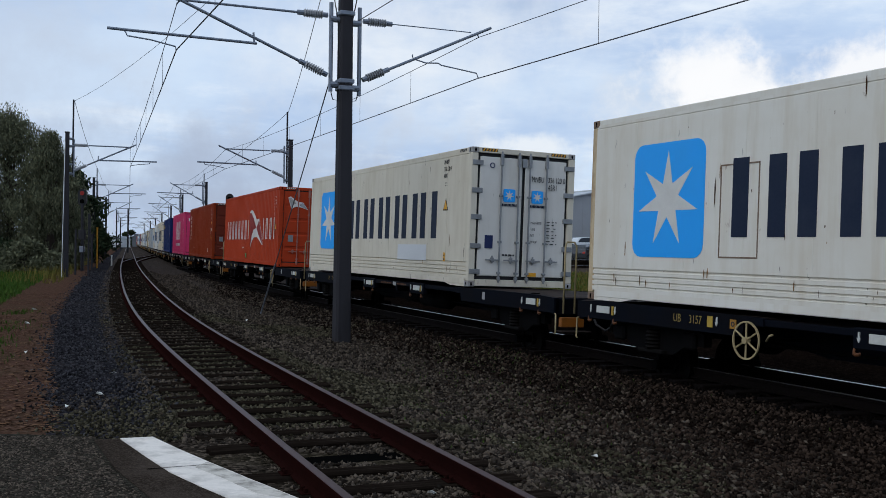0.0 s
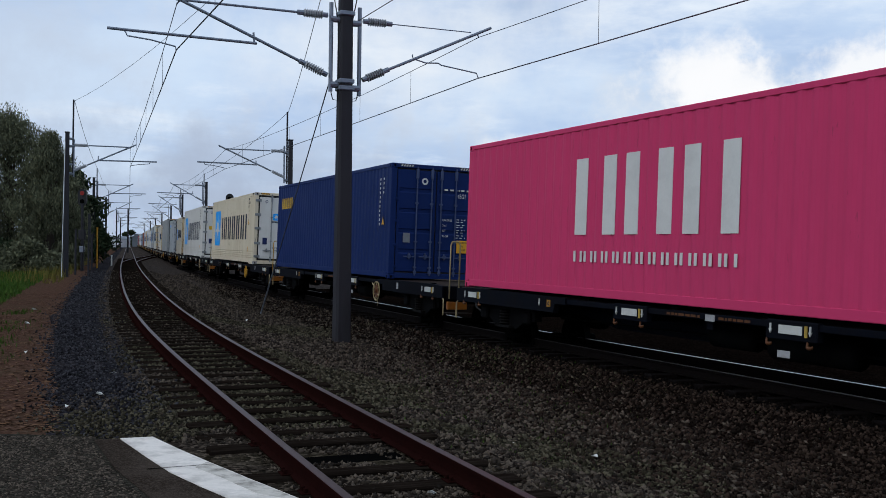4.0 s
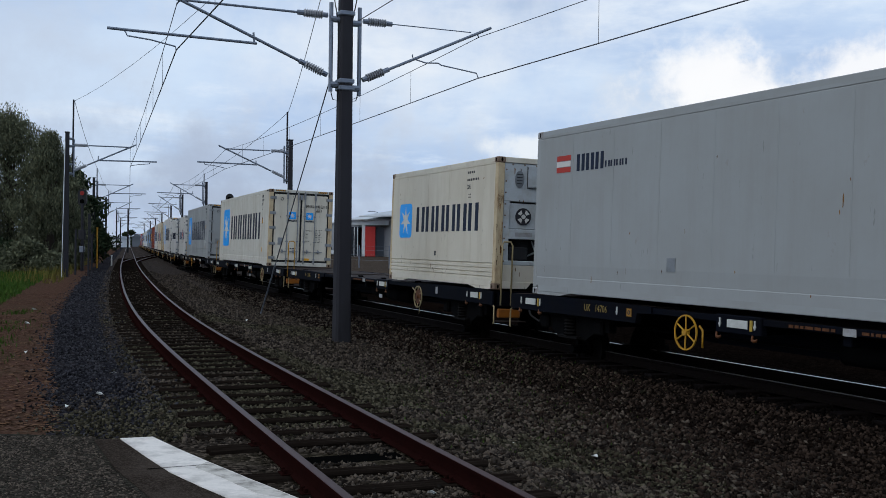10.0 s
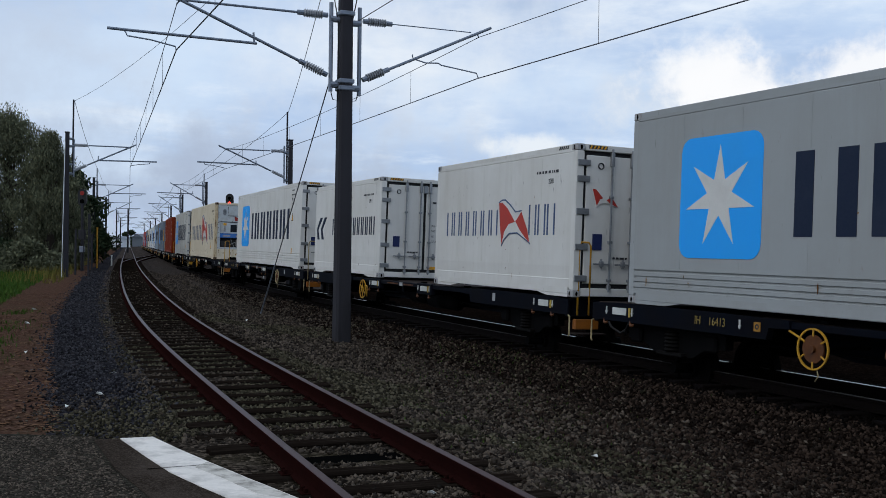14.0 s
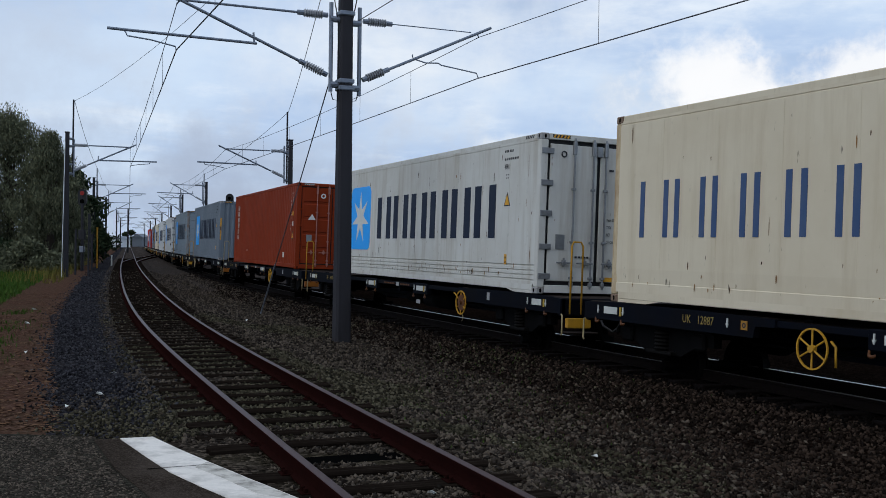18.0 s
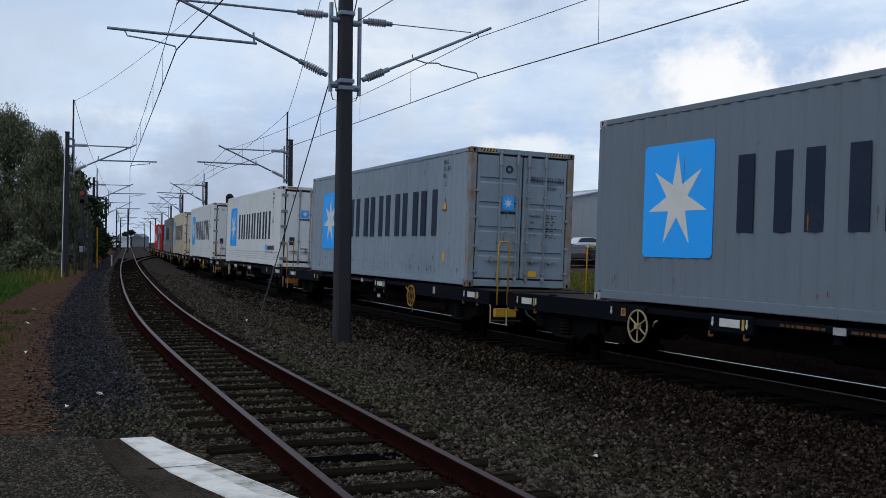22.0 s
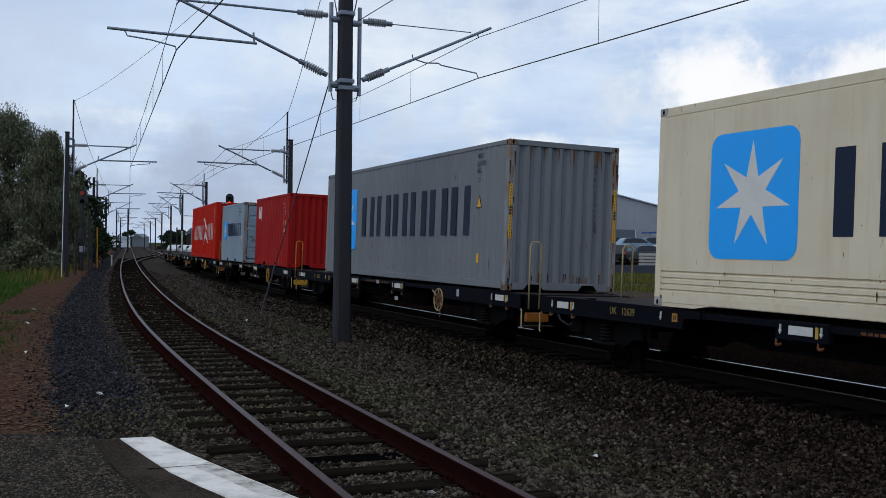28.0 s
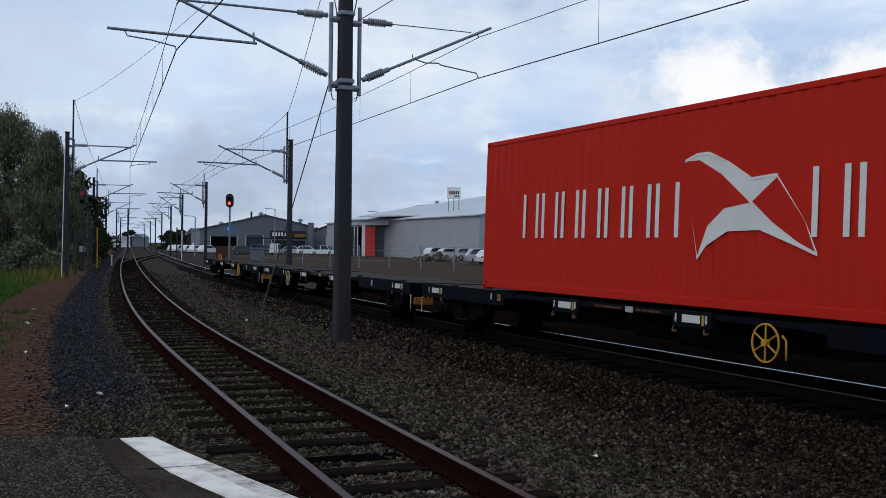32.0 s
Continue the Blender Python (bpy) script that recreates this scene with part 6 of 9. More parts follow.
def sill_panel(wagon, x, w=0.40, arrows=True, plate=True):
    """A bracket plate on the near sill with a white panel, arrows and a lock handle."""
    if plate:
        part("bracket_plate", Geo().box(x - 0.44, x + 0.44, -1.222, -1.10, 0.62, 0.87, 0.015), M["wagon"], wagon)
    part("white_panel", Geo().box(x - w / 2, x + w / 2, -1.232, -1.220, 0.70, 0.81, 0.003), M["white"], wagon, "white stencilled panel")
    if arrows:
        part("arrow_mark", arrow(x - 0.34, 0.75), M["white"], wagon)
        part("arrow_mark", arrow(x + 0.34, 0.75), M["white"], wagon)
    part("yellow_plate", Geo().box(x + 0.245, x + 0.29, -1.234, -1.221, 0.68, 0.82), M["stencil_yellow"], wagon)
    hook(wagon, x - 0.42)
    hook(wagon, x + 0.28)


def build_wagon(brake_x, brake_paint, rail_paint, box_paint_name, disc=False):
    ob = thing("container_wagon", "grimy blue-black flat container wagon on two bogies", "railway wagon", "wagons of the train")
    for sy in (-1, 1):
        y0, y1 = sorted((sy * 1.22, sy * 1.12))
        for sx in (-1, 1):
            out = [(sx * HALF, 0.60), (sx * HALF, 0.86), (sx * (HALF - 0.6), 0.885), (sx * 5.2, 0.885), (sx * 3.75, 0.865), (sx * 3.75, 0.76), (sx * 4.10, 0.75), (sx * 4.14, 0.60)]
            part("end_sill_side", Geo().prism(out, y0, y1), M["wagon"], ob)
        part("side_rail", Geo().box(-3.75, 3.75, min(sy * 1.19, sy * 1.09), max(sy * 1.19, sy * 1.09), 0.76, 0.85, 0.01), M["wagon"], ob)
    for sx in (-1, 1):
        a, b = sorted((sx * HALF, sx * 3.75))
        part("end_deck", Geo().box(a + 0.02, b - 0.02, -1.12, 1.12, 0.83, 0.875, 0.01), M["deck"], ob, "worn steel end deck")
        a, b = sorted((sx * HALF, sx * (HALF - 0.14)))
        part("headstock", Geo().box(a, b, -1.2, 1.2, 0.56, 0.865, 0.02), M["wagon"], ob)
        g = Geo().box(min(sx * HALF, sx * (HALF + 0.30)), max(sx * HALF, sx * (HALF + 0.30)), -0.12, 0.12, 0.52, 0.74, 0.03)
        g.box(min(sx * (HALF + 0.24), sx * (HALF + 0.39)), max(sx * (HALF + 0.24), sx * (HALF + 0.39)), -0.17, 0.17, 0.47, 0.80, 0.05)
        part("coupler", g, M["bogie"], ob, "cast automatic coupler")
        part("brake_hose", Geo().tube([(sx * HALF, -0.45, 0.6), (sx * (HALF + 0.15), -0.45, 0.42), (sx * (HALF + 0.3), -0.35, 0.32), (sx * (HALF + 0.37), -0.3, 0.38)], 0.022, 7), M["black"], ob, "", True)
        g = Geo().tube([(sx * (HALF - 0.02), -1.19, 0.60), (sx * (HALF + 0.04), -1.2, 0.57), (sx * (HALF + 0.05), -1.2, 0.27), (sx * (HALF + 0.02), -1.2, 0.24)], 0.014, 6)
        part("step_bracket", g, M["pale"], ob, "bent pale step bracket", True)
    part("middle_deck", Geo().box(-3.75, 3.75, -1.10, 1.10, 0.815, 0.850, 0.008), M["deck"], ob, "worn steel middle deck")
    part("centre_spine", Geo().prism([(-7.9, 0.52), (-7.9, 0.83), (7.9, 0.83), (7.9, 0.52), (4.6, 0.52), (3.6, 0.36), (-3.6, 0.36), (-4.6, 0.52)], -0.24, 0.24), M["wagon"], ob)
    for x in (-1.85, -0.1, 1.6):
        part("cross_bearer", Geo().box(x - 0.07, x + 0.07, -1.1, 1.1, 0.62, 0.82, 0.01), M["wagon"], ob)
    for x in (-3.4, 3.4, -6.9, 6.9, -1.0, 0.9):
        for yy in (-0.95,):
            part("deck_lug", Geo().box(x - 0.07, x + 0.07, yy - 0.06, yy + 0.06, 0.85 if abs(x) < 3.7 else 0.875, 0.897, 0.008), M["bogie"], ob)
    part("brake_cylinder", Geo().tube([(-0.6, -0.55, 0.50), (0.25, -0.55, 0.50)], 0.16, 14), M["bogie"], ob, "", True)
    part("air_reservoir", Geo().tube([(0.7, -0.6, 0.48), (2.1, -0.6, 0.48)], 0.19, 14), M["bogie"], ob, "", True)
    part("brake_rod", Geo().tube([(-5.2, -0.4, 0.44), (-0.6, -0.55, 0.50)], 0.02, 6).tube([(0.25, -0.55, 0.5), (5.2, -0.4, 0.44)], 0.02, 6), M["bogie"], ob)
    for x in (-1.85, 1.58):
        sill_panel(ob, x)
    for x, a in ((7.25, True), (-7.35, True)):
        sill_panel(ob, x, 0.36, a, False)
    part("end_stencil", Geo().box(5.18, 5.30, -1.226, -1.215, 0.68, 0.83), M["casting_grey"], ob)
    plate = part("amber_plate", Geo().box(-4.36, -4.24, -1.228, -1.215, 0.69, 0.81), M["lock_bright"], ob, "worn amber plate with a dark disc")
    part("plate_mark", Geo().disc((-4.30, -1.228, 0.75), 0.018, 0.036, 0.003, "y", 10), M["ink_black"], plate)
    part("arrow_mark", arrow(-4.62, 0.75), M["white"], ob)
    gb = Geo()
    text_rows(gb, lambda a, b, p, q: gb.box(a, b, -1.196, -1.188, p, q), -0.95, -0.20, 0.76, 0.84, 1, 41)
    text_rows(gb, lambda a, b, p, q: gb.box(a, b, -1.196, -1.188, p, q), 0.20, 0.85, 0.76, 0.84, 1, 42)
    tagged(part("sill_lettering", gb, M["lock"], ob, "small worn stencilled lettering"), kind="stuff")
    part("side_plate", Geo().box(-0.08, 0.12, -1.197, -1.188, 0.75, 0.84), M["casting_grey"], ob, "small grey data plate")
    # handbrake wheel
    g = Geo().disc((0, 0, 0), 0.251, 0.273, 0.011, "y", 36)
    hw = part("handbrake_wheel", g, M[brake_paint], ob, "spoked handbrake wheel")
    r_in = 0.165 if disc else 0.03
    if disc:
        part("wheel_disc", Geo().disc((0, 0.012, 0), 0.0, 0.185, 0.010, "y", 24), M["lock"], hw, "rusty dished wheel centre")
    for k in range(6):
        a = math.pi / 2 + k * math.pi / 3
        part("spoke", Geo().tube([(r_in * math.cos(a), 0, r_in * math.sin(a)), (0.25 * math.cos(a), 0, 0.25 * math.sin(a))], 0.013, 6), M[brake_paint], hw)
    part("hub", Geo().disc((0, 0, 0), 0.0, 0.05, 0.035, "y", 14), M["lock" if disc else brake_paint], hw)
    hw.matrix_local = pose(brake_x, -1.235, 0.56) @ Matrix.Diagonal((0.92, 1, 0.92, 1))
    arm = [(-0.06, 0.03, 0.04), (-0.28, 0.03, 0.13), (-0.46, 0.03, 0.20)] if disc else [(0.30, 0.02, 0.12), (0.40, 0.0, 0.06), (0.41, 0.0, -0.20)] if brake_paint == "yellow" else [(0.38, 0.02, 0.02), (0.46, 0.0, 0.10), (0.52, 0.0, 0.12)]
    if disc:
        part("release_plate", Geo().box(1.34, 1.56, -1.2, -1.19, 0.40, 0.49, 0.003), M["casting_grey"], ob, "small grey plate below the sill")
        part("brake_chain", Geo().tube([(0.05, 0.02, -0.25), (0.08, 0.03, -0.34), (0.02, 0.03, -0.42)], 0.009, 5), M["pale"], hw, "", True)
    part("brake_lever", Geo().tube(arm, 0.016, 6), M[brake_paint], hw, "", True)
    part("brake_shaft", Geo().tube([(brake_x, -1.22, 0.56), (brake_x, -0.3, 0.56)], 0.025, 8), M["bogie"], ob)
    # lead end: hoop rail, step box
    g = Geo().tube([(HALF + 0.12, -1.10, 0.60), (HALF + 0.12, -1.10, 1.76), (HALF + 0.12, -1.07, 1.83), (HALF + 0.12, -0.92, 1.83), (HALF + 0.12, -0.88, 1.76), (HALF + 0.12, -0.88, 0.60)], 0.017, 7)
    part("hand_hoop", g, M[rail_paint], ob, "yellow hooped hand rail", True)
    g = Geo().tube([(HALF + 0.12, 1.10, 0.60), (HALF + 0.12, 1.10, 1.76), (HALF + 0.12, 1.07, 1.83), (HALF + 0.12, 0.92, 1.83), (HALF + 0.12, 0.88, 1.76), (HALF + 0.12, 0.88, 0.60)], 0.017, 7)
    part("hand_hoop", g, M[rail_paint], ob, "yellow hooped hand rail", True)
    part("step_box", Geo().box(HALF, HALF + 0.10, -1.12, -0.66, 0.36, 0.53, 0.012), M[box_paint_name], ob, "orange shunter's step box")
    part("step_tread", Geo().box(HALF - 0.05, HALF + 0.22, -1.18, -0.58, 0.28, 0.30, 0.006), M["deck"], ob)
    for bx in (-BOGIE_X, BOGIE_X):
        build_bogie(ob, bx)
    return ob


def couple_s(n):
    return COUPLE0 - PITCH * n


PROTOS = [build_wagon(0.0, "pale", "pale", "orange"), build_wagon(0.0, "yellow", "yellow", "orange"), build_wagon(0.0, "pale", "pale", "orange", True), build_wagon(0.0, "yellow", "yellow", "yellow", True), build_wagon(0.0, "yellow", "yellow", "orange", True)]
BRAKES = {-1: (0, -4.03), 0: (0, -4.0), 1: (2, 3.68), 2: (2, 3.66), 3: (2, 3.74), 4: (2, 3.7), 5: (1, 3.13), 6: (2, 3.9), 7: (1, 3.37), 8: (1, -2.9), 9: (2, 4.15), 10: (2, 4.26), 11: (4, -3.33), 12: (1, -2.75), 13: (2, 4.1), 14: (1, -3.1), 15: (3, 3.95), 16: (1, 3.07), 17: (0, -3.9), 18: (3, 3.85), 19: (0, -3.6), 20: (1, 3.48), 21: (1, 3.35), 22: (2, 4.22), 23: (3, 4.2), 24: (1, 3.1), 25: (0, -3.9), 26: (1, 3.2)}
NUMBERS = {-1: "UB 3157", 0: "IA 7770", 1: "IH 11787", 2: "IH 15967", 7: "UK 10359", 8: "UK 14706", 9: "IH 11545", 11: "IH 16413", 13: "IH 7620", 14: "UK 12887", 15: "IH 9474", 16: "UK 11502", 22: "IH 8636", 19: "IH 11384", 21: "UK 12639", 23: "UB 2120"}
wagons, used = {}, set()
for n in range(-1, 27):
    k, brake_x = BRAKES[n]
    if k in used:
        wagons[n] = copy_thing(PROTOS[k], Matrix.Identity(4))
    else:
        wagons[n], _ = PROTOS[k], used.add(k)
    for o in wagons[n].children:
        if o.name.split(".")[0] in ("handbrake_wheel", "brake_shaft"):
            o.location.x = brake_x
for n in (25, 26):
    for o in [c for c in wagons[n].children if c.name.split(".")[0] in ("hand_hoop", "step_tread")]:
        bpy.data.objects.remove(o)
# some hoops were repainted yellow; on three wagons the far one is gone
hoops = lambda w: sorted([c for c in w.children if c.name.split(".")[0] == "hand_hoop"], key=lambda c: c.data.vertices[0].co.y)
for n in (10, 19, 24):
    for o, fresh in zip(hoops(wagons[n]), hoops(PROTOS[1])):
        o.data = fresh.data
for n in (10, 14, 23):
    for o in [c for c in wagons[n].children if c.name.split(".")[0] == "hand_hoop" and c.data.vertices[0].co.y > 0]:
        bpy.data.objects.remove(o)
for n, text in NUMBERS.items():
    x = -5.18 if BRAKES[n][1] < 0 else -5.55
    for word_, dx in zip(text.split(), (-0.30, 0.10)):
        t = part("lettering", words(word_, 0.165, M["stencil_dim"], "lettering", False, 0.85), None, wagons[n], "yellow wagon number")
        t.matrix_local = pose(x + dx, -1.223, 0.75, 90, 0, 0)
    if text.startswith("UB"):
        part("yellow_plate", Geo().box(-4.82, -4.71, -1.228, -1.215, 0.675, 0.825), M["stencil_yellow"], wagons[n], "worn yellow stencil plate")


# ---------- masts and overhead line ----------
WIRE_Z = 5.67


def insulator(a, b, ob):
    a, b = Vector(a), Vector(b)
    d = b - a
    e = d.normalized()
    pts, rad = [a], [0.03]
    for k in range(8):
        p = a + d * (0.12 + 0.74 * k / 7)
        pts += [p - e * 0.020, p - e * 0.014, p + e * 0.012, p + e * 0.020]
        rad += [0.034, 0.092, 0.070, 0.034]
    g = Geo().tube(pts + [b], rad + [0.03], 12)
    ins = part("insulator", g, M["insulator"], ob, "ribbed grey insulator")
    part("end_clamp", Geo().tube([a - e * 0.08, a + e * 0.05], 0.055, 8), M["galv"], ins)
    part("end_clamp", Geo().tube([b - e * 0.05, b + e * 0.08], 0.055, 8), M["galv"], ins)


def bracket(ob, base, way, reach, near, pull, lift=0.0):
    """A hinged bracket: upright tube, top tie, strut, registration tube, steady arm.
    way: from the mast to the track; pull: the registration tube reaches past the wire."""
    o = Vector((base[0], base[1], 0))
    P = lambda u, dz: o + way * u + Vector((0, 0, WIRE_Z + lift + dz))
    n = 8 if near else 6
    k = 1.0 if near else 1.25
    part("bracket_tube", Geo().tube([P(0.32, -0.60), P(0.32, 1.30)], 0.045, n), M["galv"], ob)
    for dz in (-0.45, 0.95):
        part("bracket_clamp", Geo().tube([P(0.05, dz), P(0.34, dz)], 0.07, n), M["galv"], ob)
    s0, tip = P(0.36, -0.27), P(reach + 0.30, 1.17)
    e = (tip - s0).normalized()
    t0, t1 = P(0.36, 1.02), P(reach + (0.02 if pull else -0.2), 1.02)
    e2 = (t1 - t0).normalized()
    if near:
        insulator(s0 + e * 0.12, s0 + e * 0.62, ob)
        insulator(t0 + e2 * 0.12, t0 + e2 * 0.62, ob)
    else:
        part("insulator", Geo().tube([s0, s0 + e * 0.62], 0.075, 6), M["insulator"], ob)
        part("insulator", Geo().tube([t0, t0 + e2 * 0.62], 0.075, 6), M["insulator"], ob)
    part("strut_tube", Geo().tube([s0 + e * 0.66, tip], 0.032 * k, n), M["galv"], ob)
    part("top_tie", Geo().tube([t0 + e2 * 0.66, t1], (0.012 if not pull else 0.026) * k, n), M["galv"], ob)
    part("wire_hanger", Geo().tube([P(reach - 0.08, 1.02), P(reach - 0.02, 0.96), P(reach, 0.93)], 0.016 * k, n), M["galv"], ob)
    if pull:
        part("registration_tube", Geo().tube([P(reach - 1.63, 0.28), P(reach + 1.33, 0.32)], 0.030 * k, n), M["galv"], ob)
        part("drop_clip", Geo().tube([P(reach - 1.58, 0.28), P(reach - 1.56, 0.50)], 0.022 * k, n), M["galv"], ob)
        part("steady_arm", Geo().tube([P(reach + 1.0, 0.30), P(reach + 0.95, 0.20), P(reach + 0.5, 0.16), P(reach + 0.02, 0.07), P(reach, 0.0)], 0.015 * k, n), M["galv"], ob)
    else:
        part("steady_arm", Geo().tube([P(reach - 1.62, 0.40), P(reach - 1.60, 0.31), P(reach - 1.30, 0.24), P(reach - 1.00, 0.26), P(reach - 0.92, 0.22), P(reach - 0.05, 0.11), P(reach, 0.0)], 0.015 * k, n), M["galv"], ob)
        if not near:
            part("registration_tube", Geo().tube([P(reach - 1.6, 0.36), P(reach + 1.2, 0.32)], 0.030, n), M["galv"], ob)
    return P(reach, 0.0), P(reach, 0.93)


def post(label, x, y, ztop, w0, w1, pole=None, turn=None):
    """A tapered, chamfered mast; pole: height of a thin pole beside it."""
    ob = thing("catenary_mast", label, "catenary mast", "catenary masts")
    z0 = ground_z(x, y) - 0.2
    d, r = slope(main_x, min(y, 800))
    a = math.degrees(math.atan2(r.y, r.x))
    v, zs = [], [z0, z0 + 2, (z0 + ztop) / 2, ztop]
    for z in zs:
        w = w0 + (w1 - w0) * (z - z0) / (ztop - z0)
        c = w * 0.14
        h = w / 2
        v += [(h, c - h, z), (h, h - c, z), (h - c, h, z), (c - h, h, z), (-h, h - c, z), (-h, c - h, z), (c - h, -h, z), (h - c, -h, z)]
    f = [(8 * j + k, 8 * j + (k + 1) % 8, 8 * j + 8 + (k + 1) % 8, 8 * j + 8 + k) for j in range(3) for k in range(8)] + [tuple(range(24, 32))]
    p = part("mast_post", Geo().add(v, f), M["mast"], ob)
    p.matrix_local = pose(x, y, 0, 0, 0, a)
    part("mast_cap", Geo().box(-w1 * 0.6, w1 * 0.6, -w1 * 0.6, w1 * 0.6, ztop, ztop + 0.05, 0.01), M["mast"], ob).matrix_local = pose(x, y, 0, 0, 0, a)
    if pole:
        off, top = pole
        q = Vector((x, y, 0)) + r * off
        part("upper_pole", Geo().tube([(q.x, q.y, ztop - 2.2), (q.x, q.y, top)], 0.045, 7), M["mast"], ob)
        for z in (ztop - 1.6, ztop - 0.3):
            part("pole_clamp", Geo().tube([(x, y, z), (q.x, q.y, z)], 0.06, 6), M["galv"], ob)
    return ob, r


main_supports, side_supports = [], []
# the mast between the tracks, with a bracket to each
MAST = (-2.16, 22.0)
big, r0 = post("tall dark steel mast with brackets over both tracks", MAST[0], MAST[1], 9.6, 0.345, 0.245)
c1, k1 = bracket(big, MAST, r0, 3.17, True, False, -0.05)
c2, k2 = bracket(big, MAST, -r0, 3.55, True, True)
main_supports.append((c1, k1))
side_supports.append((c2, k2))
for dz, y_ in ((5.15, 0.0), (5.3, 0.0), (6.75, 0.0)):
    part("mast_band", Geo().box(-0.17, 0.17, -0.17, 0.17, dz - 0.05, dz + 0.05, 0.02), M["galv"], big).matrix_local = pose(MAST[0], MAST[1], 0, 0, 0, math.degrees(math.atan2(r0.y, r0.x)))
for sgn in (-1, 1):
    q = lambda u, z: (MAST[0] + r0.x * u * sgn, MAST[1] + r0.y * u * sgn - 0.05, z)
    part("bonding_cable", Geo().tube([q(0.30, 5.05), q(0.26, 4.90), q(0.16, 4.88), q(0.14, 5.2), q(0.16, 6.6), q(0.3, 7.3)], 0.012, 6), M["black"], big, "", True)
# guy wire to its anchor
guy = thing("guy_wire", "thin steel guy wire from mast to ground anchor", "guy wire")
top, foot = Vector((-2.46, 21.9, 5.35)), Vector((-5.36, 30.2, ground_z(-5.36, 30.2)))
mid = foot + (top - foot) * 0.27
part("stay_rope", Geo().tube([top, mid], 0.013, 6), M["wire"], guy)
part("anchor_rod", Geo().tube([mid, foot], 0.022, 6), M["galv"], guy)


def row_of(side, rows):
    for px, y, ztop, pole in rows:
        x = (px - 784) / 1810 * y
        f = side_x if side > 0 else main_x
        ob, r = post("dark steel mast with a bracket over the track", x, y, ztop, 0.27, 0.21, pole)
        yy = y
        for _ in range(5):
            reach = (Vector((f(yy), yy, 0)) - Vector((x, y, 0))).dot(r) * side
            yy = y + r.y * side * reach
        reach = max(reach, 1.4) + (0.85 if side < 0 else -0.17 if y < 60 else 0.0)
        (main_supports if side < 0 else side_supports).append(bracket(ob, (x, y), r * side, reach, False, True, -0.2 if side < 0 and y < 60 else 0.0))


row_of(+1, [(117, 52.0, 7.3, (0.28, 9.0)), (165, 88.0, 7.25, (0.25, 8.1)), (187, 128.0, 7.3, (0.3, 8.2)), (206, 175.0, 7.2, None), (213, 235.0, 7.2, None)])
row_of(-1, [(512, 52.0, 7.05, (-0.18, 8.5)), (364, 87.4, 6.95, (-0.2, 7.7)), (322, 112.0, 7.0, (-0.2, 7.6)), (302, 143.0, 6.9, None), (286, 180.0, 6.9, None), (275, 215.0, 6.9, None), (266, 250.0, 6.9, None), (256, 300.0, 6.9, None)])
post("dark steel mast standing between the far tracks", -53.0, 172.0, 7.3, 0.3, 0.24)


def sag(a, b, drop, n=10):
    return [a.lerp(b, k / n) - Vector((0, 0, 4 * drop * (k / n) * (1 - k / n))) for k in range(n + 1)]


def overhead(name, supports, ahead):
    ob = thing(name, "contact wire hung by droppers from a sagging catenary wire", "overhead line", kind="structure")
    supports = sorted(supports, key=lambda s: s[0].y)
    pts = [(supports[0][0] + ahead[0], supports[0][1] + ahead[1])] + supports
    for i, ((ca, ka), (cb, kb)) in enumerate(zip(pts, pts[1:])):
        far = i > 2
        r = 0.011 if not far else 0.02
        con = sag(ca, cb, 0.03)
        low = (0.15, 0.22)[i] if i < 2 else 0.4
        cat = sag(ka, kb, low)
        part("contact_wire", Geo().tube(con, r * 1.15, 5), M["wire"], ob)
        part("catenary_wire", Geo().tube(cat, r * 0.8, 5), M["wire"], ob)
        if not far:
            n = 7
            for k in range(1, n):
                t = 1 - (k - 0.27) / n if i == 0 else k / n
                p = ca.lerp(cb, t)
                q = ka.lerp(kb, t) - Vector((0, 0, 4 * low * t * (1 - t)))
                part("dropper", Geo().tube([p, q], 0.006 if i < 2 else 0.01, 4), M["wire"], ob)
    return ob


overhead("running_overhead_line", main_supports, (Vector((20.2, -39.2, 0.2)), Vector((20.2, -39.2, 0.3))))
overhead("siding_overhead_line", side_supports, (Vector((15.5, -36.0, 0.0)), Vector((15.5, -36.0, 0.1))))
# earth wire over the mast tops
ew = thing("earth_wire", "thin aerial wire between mast tops", "overhead line", kind="structure")
tops = [Vector((-0.36 * 52 - 0.1, 52.1, 8.95)), Vector((-2.3, 22.0, 9.8)), Vector((9.0, -10.0, 9.8))]
for a, b in zip(tops, tops[1:]):
    part("aerial_wire", Geo().tube(sag(a, b, 0.55), 0.008, 5), M["wire"], ew)
tops = [Vector((-28.75, 111.97, 7.6)), Vector((-20.44, 87.37, 7.68)), Vector((-7.95, 51.97, 8.48)), Vector((-2.2, 22.0, 9.2))]
for a, b in zip(tops, tops[1:]):
    part("aerial_wire", Geo().tube(sag(a, b, 0.3), 0.012, 5), M["wire"], ew)

tops = [Vector((-41.9, 128.12, 8.15)), Vector((-29.82, 88.11, 8.05)), Vector((-18.87, 52.13, 8.95))]
for a, b in zip(tops, tops[1:]):
    part("aerial_wire", Geo().tube(sag(a, b, 0.35), 0.013, 5), M["wire"], ew)
a = Vector((-1.86, 21.9, 6.6))
part("aerial_wire", Geo().tube(sag(a, a + 20 * Vector((0.91, -1.4, 0.2)), 0.05), 0.010, 5), M["wire"], ew)
# ---------- ground details near the camera ----------
def slab(points, z0, z1, name, material, label, category):
    g = Geo().prism(points, z0, z1, "z")
    return solid(name, g, M[material], label, category, kind="structure")


